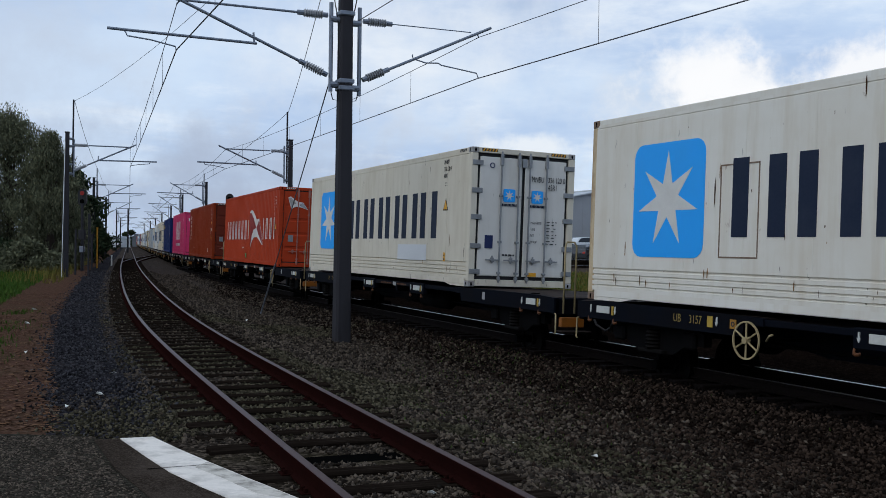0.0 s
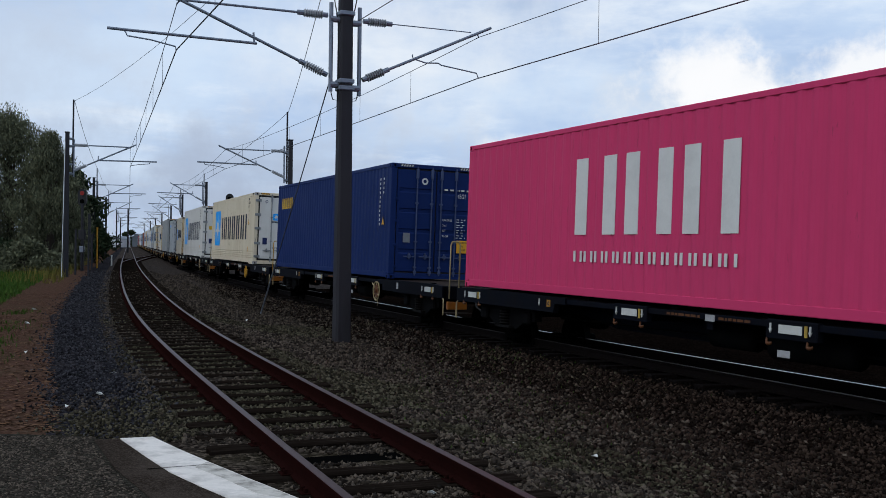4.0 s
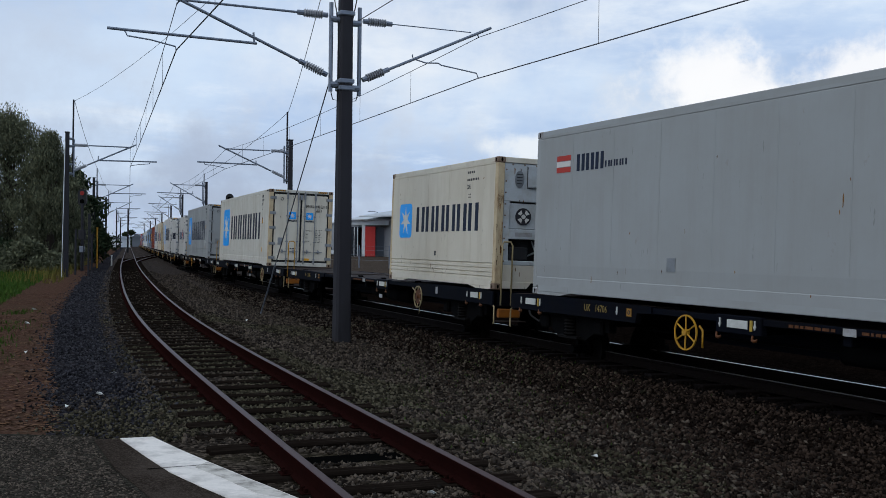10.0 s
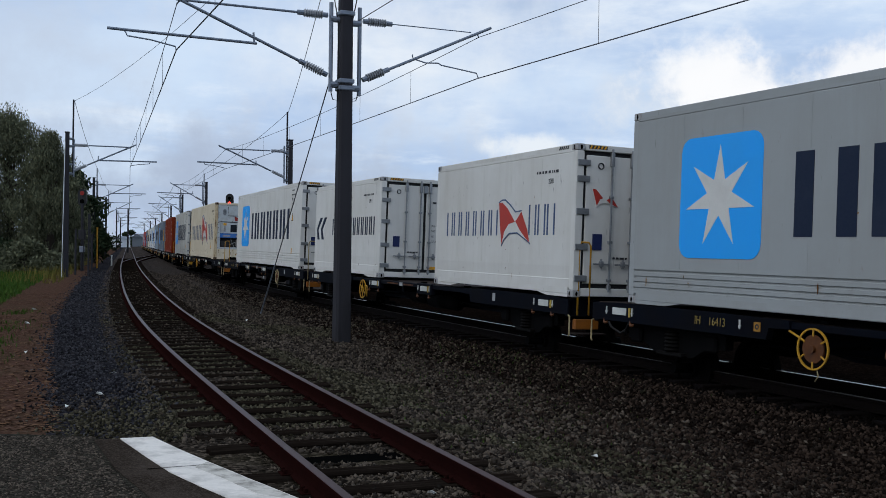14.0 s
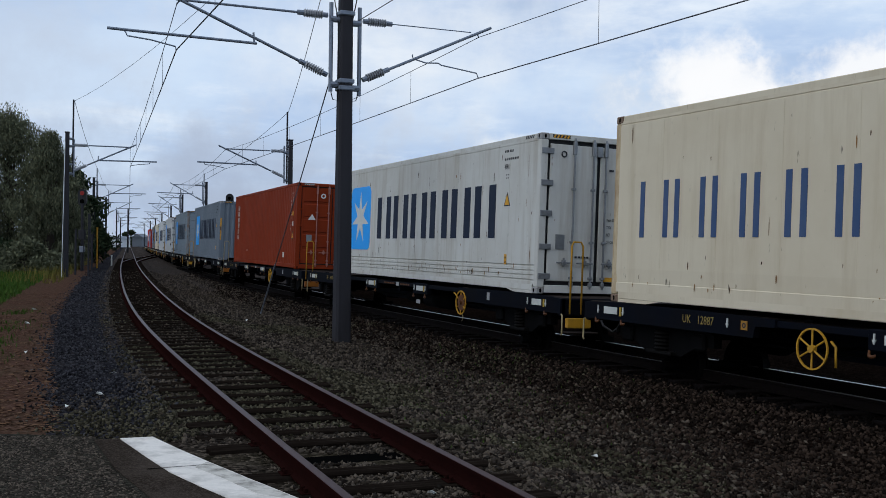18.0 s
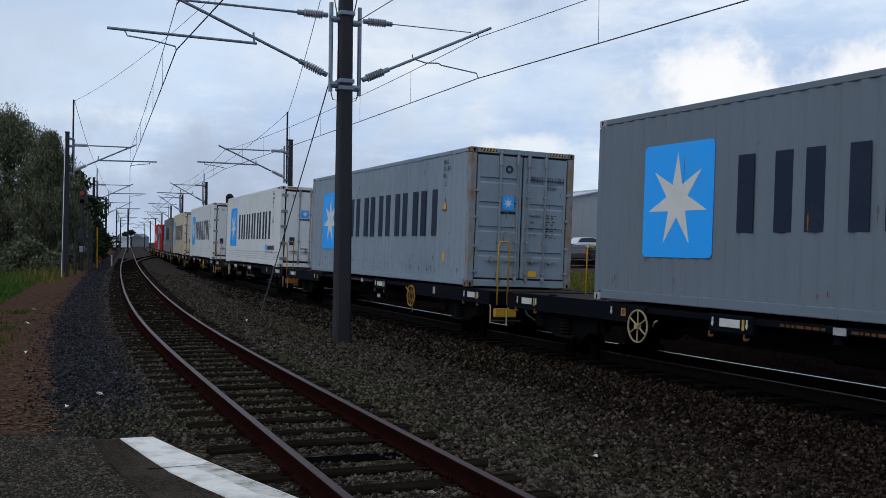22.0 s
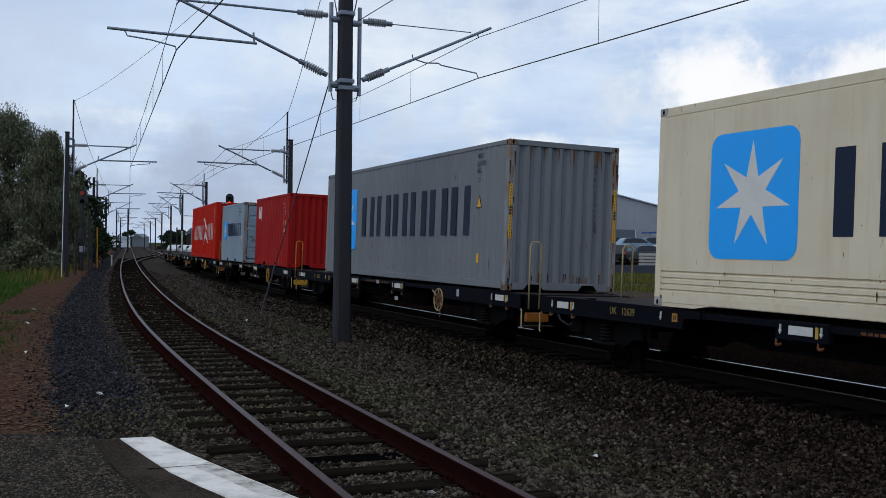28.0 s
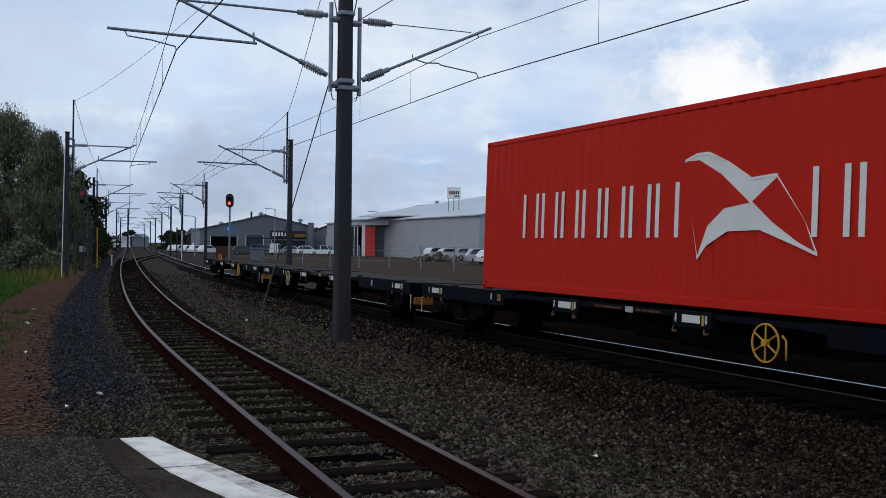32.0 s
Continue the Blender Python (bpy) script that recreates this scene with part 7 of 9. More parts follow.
beside = lambda gap: [(side_x(y) - gap, y) for y in (6.0, 4.5, 3.0, 1.5, 0.0, -3.0)]
G0 = side_x(7.09) + 1.976
EDGE_L = [(-3.13, 9.242), (-2.562, 8.069), (-1.976, 7.09)] + beside(G0)
LINE_L = [(-2.914, 9.291), (-2.445, 8.509), (-2.093, 7.941), (-1.76, 7.511), (-1.428, 7.1)] + beside(G0 - 0.50)
EDGE_R = [(-2.641, 9.389), (-2.249, 8.831), (-1.907, 8.372), (-1.467, 7.795), (-0.929, 7.11)] + beside(G0 - 1.00)
slab(EDGE_L + EDGE_R[::-1], -0.12, 0.008, "crossing_edge", "asphalt", "dark asphalt edge strip beside the siding", "pavement")
slab(LINE_L + EDGE_R[::-1], 0.008, 0.014, "painted_line", "line", "worn white painted edge line with chipped patches", "road marking")
slab([(-60, 9.6), (-8, 9.75), (-5.0, 9.55), (-3.22, 9.45)] + EDGE_L[1:] + [(-60, -3)], -0.14, 0.0, "sealed_path", "seal", "worn chip-sealed path", "pavement")
slab([(-1.95, 8.13), (-1.66, 7.78), (-1.30, 7.30), (-0.935, 7.10), (-1.475, 7.785), (-1.90, 8.345)], 0.014, 0.0155, "worn_line_edge", "worn_line", "paint worn through to asphalt along the line", "road marking")
crack = Geo().box(-0.26, 0.26, -0.006, 0.006, 0.013, 0.0155)
cr = solid("paving_joint", crack, M["hole"], "dark joint across the asphalt strip", "joint", kind="structure")
cr.matrix_world = pose(-2.07, 8.15, 0, 0, 0, 24)


# ---------- grass, leaves, litter ----------
def blades(name, n, place, h0, h1, w, material, label, seed):
    rng = np.random.default_rng(seed)
    v = np.zeros((n, 5, 3), np.float32)
    for i in range(n):
        x, y = place(rng)
        z = ground_z(x, min(y, 880)) - 0.02
        a = rng.random() * 6.283
        h = rng.uniform(h0, h1)
        dx, dy = math.cos(a), math.sin(a)
        lean = rng.uniform(0.1, 0.55) * h
        ww = w * rng.uniform(0.6, 1.4)
        s = np.array((-dy, dx, 0)) * ww
        b = np.array((x, y, z))
        m_ = b + np.array((dx * lean * 0.35, dy * lean * 0.35, h * 0.6))
        v[i] = (b - s, b + s, m_ + s * 0.7, m_ - s * 0.7, b + np.array((dx * lean, dy * lean, h)))
    base = np.arange(n, dtype=np.int32)[:, None] * 5
    f = np.concatenate([base + np.array([(0, 1, 2)]), base + np.array([(0, 2, 3)]), base + np.array([(3, 2, 4)])])
    tagged(new(name, raw_mesh(name, v.reshape(-1, 3), f, M[material], 3)), label, "grass", kind="stuff")


def verge(rng):
    y = 24 + 46 * rng.random() ** 1.3
    s = side_x(y)
    return s - 4.1 - abs(rng.normal(0, 4.5)) - 0.3 * rng.random(), y


blades("verge_grass", 26000, verge, 0.05, 0.18, 0.012, "blade", "rank green grass on the verge below the trees", 3)
blades("dry_verge_grass", 2200, lambda r: ((lambda y: (side_x(y) - 3.3 - abs(r.normal(0, 1.6)), y))(44 + 50 * r.random())), 0.15, 0.6, 0.012, "blade_dry", "dry tall grass beside the mast", 4)


def strip(rng):
    while True:
        y = 46 + 30 * rng.random()
        x = y * (0.055 + 0.42 * rng.random())
        if noise.noise((x * 0.25, y * 0.25, 5.0)) > -0.22:
            return x, y


blades("yard_grass", 26000, strip, 0.06, 0.30, 0.020, "blade_dry", "yellowing rough grass before the yard fence", 6)
blades("yard_green_grass", 14000, strip, 0.06, 0.28, 0.020, "blade", "green weeds among the rough grass", 7)


def tufts(rng):
    k = int(rng.integers(0, 9))
    c = [(-7.4, 16.3), (-6.6, 14.0), (-8.3, 18.6), (-7.9, 18.0), (-6.9, 15.2), (-9.6, 22.6), (-10.8, 26.0), (-9.0, 21.0), (-5.9, 12.6)][k]
    return c[0] + rng.normal(0, 0.22), c[1] + rng.normal(0, 0.4)


blades("grass_tufts", 900, tufts, 0.04, 0.13, 0.010, "blade", "small green tufts in the leaf-strewn dirt", 8)


def weeds(rng):
    k = rng.random()
    y = 9 + 12 * rng.random()
    return -0.6 + 0.04 * y + rng.normal(0, 0.9) + (y - 9) * -0.05 + 1.1, y


blades("ballast_weeds", 1500, weeds, 0.02, 0.07, 0.008, "blade", "sparse low weeds growing through the ballast", 9)


def flat_bits(name, n, place, size, material, label, category, seed):
    rng = np.random.default_rng(seed)
    v, f = [], []
    for i in range(n):
        x, y = place(rng)
        z = ground_z(x, y) + 0.012
        a = rng.random() * 6.28
        s = size * rng.uniform(0.5, 1.5)
        c, d = math.cos(a), math.sin(a)
        for u, w, h in ((-1, 0, 0), (0, -0.5, 0.25), (1, 0, 0.1), (0, 0.5, 0.35)):
            v.append((x + s * (u * c - w * d), y + s * (u * d + w * c), z + s * h * rng.random()))
        f.append((4 * i, 4 * i + 1, 4 * i + 2, 4 * i + 3))
    tagged(new(name, raw_mesh(name, v, f, M[material], 4)), label, category, kind="stuff")


flat_bits("fallen_leaves", 5200, lambda r: ((lambda y: (side_x(y) - 2.4 - 2.6 * r.random() ** 1.2, y))(9.8 + 26 * r.random() ** 1.4)), 0.035, "leaf_litter", "brown fallen leaves on the dirt strip", "leaf litter", 11)
def chips(rng):
    while True:
        y = 5.8 + 3.6 * rng.random()
        x = -0.46 * y + rng.random() * 3.2
        if x < np.interp(-y, [-9.24, -8.07, -7.09, -5.18], [-3.13, -2.56, -1.98, -0.88]) - 0.03:
            return x, y


def chip_stones():
    rng = np.random.default_rng(15)
    base = np.array([(1, 0, 0), (-1, 0, 0), (0, 1, 0), (0, -1, 0), (0, 0, 1)], np.float32)
    tri = np.array([(0, 2, 4), (2, 1, 4), (1, 3, 4), (3, 0, 4)], np.int32)
    vs, fs = [], []
    for i in range(9000):
        x, y = chips(rng)
        r = rng.uniform(0.006, 0.017)
        a = rng.random() * 6.28
        rot = np.array(((math.cos(a), -math.sin(a), 0), (math.sin(a), math.cos(a), 0), (0, 0, 0.6)))
        vs.append((base * rng.uniform(0.6, 1.3, 3) * r) @ rot.T + np.array((x, y, 0.0)))
        fs.append(tri + 5 * i)
    me = raw_mesh("seal_chips", np.concatenate(vs), np.concatenate(fs), M["stone"], 3)
    tagged(new("seal_chips", me), "loose stone chips on the worn sealed path", "gravel", kind="stuff")


chip_stones()
LITTER = [(1057, 757, 0.05), (438, 552, 0.09), (180, 702, 0.06), (122, 725, 0.05), (62, 553, 0.09), (50, 578, 0.09), (48, 630, 0.07), (914, 757, 0.03), (770, 870, 0.04), (205, 664, 0.04)]
for px, py, s in LITTER:
    y = 1.82 * 1810 / (py - 431)
    x = (px - 784) / 1810 * y
    g = Geo().add([(-s, 0, 0), (0, -0.4 * s, 0.3 * s), (s, 0.1 * s, 0.05 * s), (0.2 * s, 0.5 * s, 0.55 * s), (0, 0, -0.01)], [(0, 1, 3), (1, 2, 3), (0, 1, 4), (1, 2, 4), (2, 3, 4), (3, 0, 4)])
    o = solid("litter_scrap", g, M["litter"], "pale scrap of litter on the stones", "litter", "litter by the track")
    o.matrix_world = pose(x, y, ground_z(x, y) + 0.02, 0, 0, random.uniform(0, 360))


# ---------- trees ----------
def tree(x, y, height, spread, material, label, seed, leaves=9000, leaf=0.16, trunk_h=0.25, droop=0.0, base_gap=0.12, clumps=60):
    rng = np.random.default_rng(seed)
    z0 = ground_z(x, y) - 0.1
    ob = thing("tree", label, "tree", "trees")
    g = Geo()
    g.tube([(0, 0, 0), (0.1, 0, height * 0.2), (-0.05, 0.1, height * 0.5), (0.05, 0, height * 0.85)], [height * 0.035, height * 0.028, height * 0.018, height * 0.005], 9)
    cen = []
    for k in range(clumps):
        a, u = rng.random() * 6.283, rng.random()
        h = height * (base_gap + (0.97 - base_gap) * u)
        prof = math.sin(math.pi * min(1, 0.18 + 0.82 * u) ** 0.8) ** 0.7
        rr = spread * prof * rng.uniform(0.35, 1.0)
        c = np.array((rr * math.cos(a), rr * math.sin(a), h))
        cen.append((c, spread * rng.uniform(0.16, 0.30)))
        if k < 16:
            b = height * rng.uniform(0.15, 0.6)
            g.tube([(0, 0, min(b, h)), tuple(c * np.array((0.5, 0.5, 1)) * np.array((1, 1, 0.9))), tuple(c)], [height * 0.012, height * 0.007, height * 0.002], 5)
    part("trunk", g, M["bark"], ob)
    per = leaves // clumps
    n = per * clumps
    v = np.zeros((n, 4, 3), np.float32)
    i = 0
    for c, r in cen:
        d = rng.normal(size=(per, 3))
        d /= np.linalg.norm(d, axis=1)[:, None]
        p = c + d * (r * rng.random(per)[:, None] ** 0.45) * np.array((1, 1, 0.8 + droop))
        p[:, 2] = np.maximum(p[:, 2], 0.1)
        a = rng.normal(size=(per, 3)); a /= np.linalg.norm(a, axis=1)[:, None]
        b = np.cross(a, rng.normal(size=(per, 3))); b /= np.linalg.norm(b, axis=1)[:, None]
        if droop:
            a[:, 2] -= 1.2; a /= np.linalg.norm(a, axis=1)[:, None]
        s = leaf * rng.uniform(0.6, 1.4, (per, 1))
        v[i:i + per, 0], v[i:i + per, 1], v[i:i + per, 2], v[i:i + per, 3] = p - a * s, p + b * s * 0.38, p + a * s, p - b * s * 0.38
        i += per
    f = np.arange(n * 4, dtype=np.int32).reshape(-1, 4)
    part("crown", raw_mesh("crown", v.reshape(-1, 3), f, M[material], 4), None, ob)
    ob.matrix_world = pose(x, y, z0)
    return ob


WILLOW = "broad dull-green tree with a ragged willow-like crown"
tree(-29.7, 70, 10.4, 5.0, "leaf_dark", WILLOW, 21, 76000, 0.10, droop=0.3, base_gap=0.02, clumps=190)
tree(-25.4, 66, 8.7, 2.8, "leaf_dark", WILLOW, 22, 44000, 0.095, droop=0.3, base_gap=0.02, clumps=130)
tree(-34.5, 66, 9.5, 4.8, "leaf_dark", WILLOW, 23, 40000, 0.11, droop=0.3, base_gap=0.02, clumps=120)
tree(-31.0, 84, 8.0, 3.6, "leaf_far", "dark tree behind the signal posts", 24, 9000, 0.22, base_gap=0.02)
tree(-38.0, 104, 8.5, 4.0, "leaf_far", "dark tree in the line along the railway", 25, 9000, 0.25, base_gap=0.02)
tree(-47.5, 132, 8.0, 3.4, "leaf_far", "dark tree in the line along the railway", 26, 8000, 0.28, base_gap=0.02)
tree(-58.0, 165, 7.5, 3.4, "leaf_far", "dark tree in the line along the railway", 27, 8000, 0.32, base_gap=0.02)
tree(-71.0, 200, 6.5, 4.2, "leaf_far", "dark tree in the line along the railway", 28, 7000, 0.36, base_gap=0.02)
tree(-27.6, 62, 2.2, 2.6, "leaf_far", "low dark shrubs under the trees", 29, 7000, 0.12, base_gap=0.02)
tree(-24.6, 60, 1.9, 2.2, "leaf_dark", "low green shrubs under the trees", 30, 6000, 0.11, base_gap=0.02)
tree(20.0, 75, 6.6, 2.5, "leaf_gold", "small tree with yellowing sparse leaves", 31, 9000, 0.11, base_gap=0.08, clumps=80)


def palm(x, y, height, seed):
    rng = np.random.default_rng(seed)
    ob = thing("palm_tree", "stout palm with a dense dark green head of fronds", "palm tree")
    g = Geo()
    n = 14
    for k in range(n):
        z = height * 0.72 * k / n
        g.tube([(0, 0, z), (0, 0, z + height * 0.72 / n * 0.7), (0, 0, z + height * 0.72 / n)], [0.34, 0.27, 0.34], 10)
    part("trunk", g, M["bark"], ob)
    for k in range(84):
        a = rng.random() * 6.283
        el = rng.uniform(-0.5, 1.35)
        ln = rng.uniform(1.75, 2.35)
        d = np.array((math.cos(a) * math.cos(el), math.sin(a) * math.cos(el), math.sin(el)))
        tip = d * ln + np.array((0, 0, -0.35 * ln * math.cos(el)))
        o = np.array((0, 0, height * 0.74))
        g = Geo().tube([tuple(o), tuple(o + d * ln * 0.5), tuple(o + tip * 0.8)], [0.03, 0.02, 0.01], 4)
        side = np.cross(d, (0, 0, 1)); side /= np.linalg.norm(side) + 1e-6
        up = np.cross(side, d)
        c = o + tip * 0.62
        for j in range(13):
            b = (j - 6) / 6 * 1.25
            e = d * math.cos(b) + side * math.sin(b)
            L = 0.75 * (1 - 0.25 * abs(b))
            w = np.cross(e, up) * 0.06
            q = c + e * L + np.array((0, 0, -0.12))
            g.add([tuple(c - w), tuple(c + w), tuple(c + e * L * 0.6 + w * 1.3), tuple(q), tuple(c + e * L * 0.6 - w * 1.3)], [(0, 1, 2, 3, 4)])
        part("frond", g, M["leaf_palm"], ob)
    ob.matrix_world = pose(x, y, ground_z(x, y) - 0.05)


palm(23.5, 81.0, 7.7, 5)


# ---------- yard fence and its clutter ----------
fence = thing("yard_fence", "black board fence with white scrawls", "fence")
FY = 73.0
x = 18.6
while x < 46:
    part("fence_board", Geo().box(x, x + 0.56, FY - 0.02, FY + 0.02, ground_z(x, FY) - 0.1, 1.98 + random.uniform(-0.03, 0.03), 0.006), M["fence"], fence)
    x += 0.57
part("low_wall", Geo().box(12.3, 18.6, FY - 0.05, FY + 0.1, -0.1, 0.62, 0.02), M["fence"], fence)
for k in range(10):
    part("fence_post", Geo().box(18.5 + 3 * k, 18.62 + 3 * k, FY + 0.02, FY + 0.14, -0.1, 2.1), M["fence"], fence)
for z in (0.5, 1.6):
    part("fence_rail", Geo().box(18.6, 46, FY + 0.02, FY + 0.07, z, z + 0.1), M["fence"], fence)


def scrawl(x0, z0, s, seed):
    """A bubble-like painted mark: grey filled shapes with white strokes on them."""
    rng = random.Random(seed)
    for k in range(2):
        c = x0 + 0.62 * k * s
        out = [(c + (0.36 + rng.uniform(-0.06, 0.06)) * s * math.cos(a) * (1 + 0.25 * math.cos(2 * a)), z0 + 0.55 * s + (0.50 + rng.uniform(-0.07, 0.07)) * s * math.sin(a)) for a in [2 * math.pi * j / 14 for j in range(14)]]
        part("painted_scrawl", Geo().prism(out, FY - 0.030 - 0.004 * k, FY - 0.02), M["steel"], fence, "grey spray-painted bubble shape")
        for j in range(3):
            u = c + (-0.22 + 0.2 * j) * s
            pts = [(u, FY - 0.036, z0 + rng.uniform(0.1, 0.3) * s), (u + 0.06 * s, FY - 0.036, z0 + rng.uniform(0.75, 1.0) * s), (u + 0.2 * s, FY - 0.036, z0 + rng.uniform(0.5, 0.9) * s)]
            part("scrawl_stroke", Geo().tube(pts, 0.030 * s, 5), M["ink_white"], fence)


scrawl(25.9, 0.40, 1.15, 1)
scrawl(27.7, 0.40, 1.15, 2)
scrawl(31.4, 0.5, 1.1, 3)
# open wire fence further along
wf = thing("wire_fence", "low post-and-wire fence along the yard", "fence")
for k in range(12):
    xx = -18 + 2.7 * k
    yy = 96 - (xx + 18) * 0.75
    part("fence_post", Geo().tube([(xx, yy, ground_z(xx, yy) - 0.1), (xx, yy, 1.75)], 0.05, 6), M["galv"], wf)
for z in (0.5, 0.95, 1.35, 1.7):
    part("fence_wire", Geo().tube([(-18, 96, z), (11.7, 96 - 29.7 * 0.75, z)], 0.012, 4), M["galv"], wf)
stack = thing("timber_stack", "stack of pale sawn boards on bearers", "timber stack")
for k in range(4):
    for j in range(3):
        part("board", Geo().box(14.6 + 0.15 * j, 18.6 - 0.3 * k + 0.1 * j, 76 + 0.35 * j, 76.3 + 0.35 * j, 0.55 + 0.24 * k, 0.73 + 0.24 * k, 0.01), M["concrete"], stack)
for xx in (15.2, 17.8):
    part("bearer", Geo().box(xx, xx + 0.15, 75.9, 77.2, ground_z(16, 76) - 0.05, 0.55), M["bark"], stack)


# ---------- cars ----------
CAR_PAINT = {}
for nm, col in (("silver", (0.32, 0.34, 0.36)), ("white", (0.60, 0.61, 0.62)), ("black", (0.014, 0.015, 0.018)), ("steel_blue", (0.17, 0.24, 0.30)), ("charcoal", (0.045, 0.05, 0.055))):
    CAR_PAINT[nm] = worn(nm + "_car_paint", col, tuple(c * 0.7 for c in col), 0.28, 0.2, 2.0, 0.3)


def car(x, y, z, turn, paint, style="hatch"):
    tall = {"hatch": 1.48, "wagon": 1.55, "van": 1.95, "ute": 1.75}[style]
    ob = thing("parked_car", paint.replace("_", " ") + " parked " + {"hatch": "hatchback", "wagon": "estate car", "van": "delivery van", "ute": "pickup truck"}[style] + " in the yard", "car", "parked cars")
    lower = [(-2.1, 0.30), (-2.12, 0.72), (-2.0, 0.90), (2.0 if style == "van" else 1.0, 0.95), (1.95, 0.84), (2.12, 0.62), (2.12, 0.30), (1.72, 0.24), (1.0, 0.24), (-0.95, 0.24), (-1.75, 0.24)]
    side = lambda z: 0.84 - 0.07 * max(0, z - 0.55) / 0.4
    loft = lambda pts, wide, grow=0.0: Geo().add([(u, k * (wide(w) + grow), w) for k in (-1, 1) for u, w in pts], [(j, (j + 1) % len(pts), len(pts) + (j + 1) % len(pts), len(pts) + j) for j in range(len(pts))] + [tuple(range(len(pts))), tuple(range(len(pts), 2 * len(pts)))[::-1]])
    part("body", loft(lower, side), CAR_PAINT[paint], ob)
    if style == "ute":
        roof = [(-0.35, 0.92), (-0.28, tall - 0.12), (-0.15, tall), (0.65, tall), (0.82, tall - 0.08), (1.30, 0.93)]
    elif style == "van":
        roof = [(-2.05, 0.9), (-2.03, tall - 0.15), (-1.9, tall), (0.85, tall), (1.05, tall - 0.08), (1.65, 0.95)]
    else:
        roof = [(-1.98, 0.9), (-1.72, tall - 0.22), (-1.45, tall - 0.05), (-0.6, tall), (0.15, tall - 0.03), (0.42, tall - 0.12), (1.20, 0.93)]
    lean_in = lambda z: 0.76 - 0.15 * (z - 0.9) / (tall - 0.9)
    part("cabin", loft(roof, lean_in), CAR_PAINT[paint], ob)
    cx = sum(p[0] for p in roof) / len(roof)
    win = [(cx + (p[0] - cx) * 0.86, 0.97 + (p[1] - 0.9) * 0.80) for p in roof]
    for sy in (-1, 1):
        n = len(win)
        g = Geo().add([(u, sy * (lean_in(w) + o), w) for o in (-0.01, 0.008) for u, w in win], [tuple(range(n)), tuple(range(n, 2 * n))] + [(j, (j + 1) % n, n + (j + 1) % n, n + j) for j in range(n)])
        part("side_window", g, M["glass"], ob)
    p, q = Vector((roof[-2][0], 0, roof[-2][1])), Vector((roof[-1][0], 0, roof[-1][1]))
    nrm = Vector((q.z - p.z, 0, -(q.x - p.x))).normalized() * -0.012
    for (u, w, nn) in ((p, q, nrm),):
        a, b = u.lerp(w, 0.12) + nn, u.lerp(w, 0.92) + nn
        part("windscreen", Geo().add([(a.x, -0.62, a.z), (a.x, 0.62, a.z), (b.x, 0.66, b.z), (b.x, -0.66, b.z), (a.x - 0.02, -0.62, a.z - 0.02), (a.x - 0.02, 0.62, a.z - 0.02), (b.x - 0.02, 0.66, b.z - 0.02), (b.x - 0.02, -0.66, b.z - 0.02)], [(0, 1, 2, 3), (7, 6, 5, 4), (0, 4, 5, 1), (2, 6, 7, 3)]), M["glass"], ob)
    for sx in (-1.32, 1.32):
        for sy in (-1, 1):
            wh = part("wheel", Geo().disc((sx, sy * 0.76, 0.31), 0.17, 0.31, 0.10, "y", 18), M["tyre"], ob)
            part("hub", Geo().disc((sx, sy * 0.775, 0.31), 0.0, 0.17, 0.09, "y", 12), M["steel"], wh)
    for sy in (-0.62, 0.62) if y < 150 else ():
        part("headlight", Geo().box(2.02, 2.13, sy - 0.16, sy + 0.16, 0.62, 0.76, 0.02), M["ink_white"], ob)
        part("tail_light", Geo().box(-2.14, -2.04, sy - 0.12, sy + 0.12, 0.66, 0.84, 0.02), M["ink_red"], ob)
    if y < 150:
        part("bumper", Geo().box(2.06, 2.17, -0.8, 0.8, 0.30, 0.5, 0.03), M["black"], ob)
    ob.matrix_world = pose(x, y, z, 0, 0, turn)
    return ob


def at_px(px, y):
    return (px - 784) / 1810 * y


for px, y, paint, style, turn in ((1128, 99, "steel_blue", "hatch", 12), (1090, 103, "charcoal", "wagon", 20), (1043, 101, "white", "hatch", 25), (1195, 98, "white", "wagon", 170), (1165, 101, "charcoal", "wagon", 15), (985, 106, "charcoal", "van", 30), (1015, 108, "silver", "wagon", 10), (955, 109, "charcoal", "wagon", 40), (960, 95, "silver", "hatch", 15), (1010, 94, "charcoal", "wagon", 5), (1080, 92, "black", "hatch", 10), (1045, 94, "silver", "wagon", 15), (905, 112, "charcoal", "hatch", 15), (880, 100, "white", "hatch", 30), (860, 104, "silver", "wagon", 10), (1350, 92, "charcoal", "hatch", 10), (1408, 91.5, "black", "wagon", 15), (1450, 91, "charcoal", "wagon", 0), (1500, 90.5, "silver", "hatch", 20), (1545, 90, "black", "wagon", 10), (928, 96, "black", "wagon", 35), (985, 93, "black", "hatch", 50), (1030, 92.5, "charcoal", "hatch", 70), (1108, 91.5, "black", "wagon", 60), (1148, 94, "charcoal", "hatch", 25)):
    car(at_px(px, y), y, (1.75 if px > 1300 else 1.36 if y > 95.5 and px > 940 else 0.61 if px > 940 else 0.05), turn, paint, style)
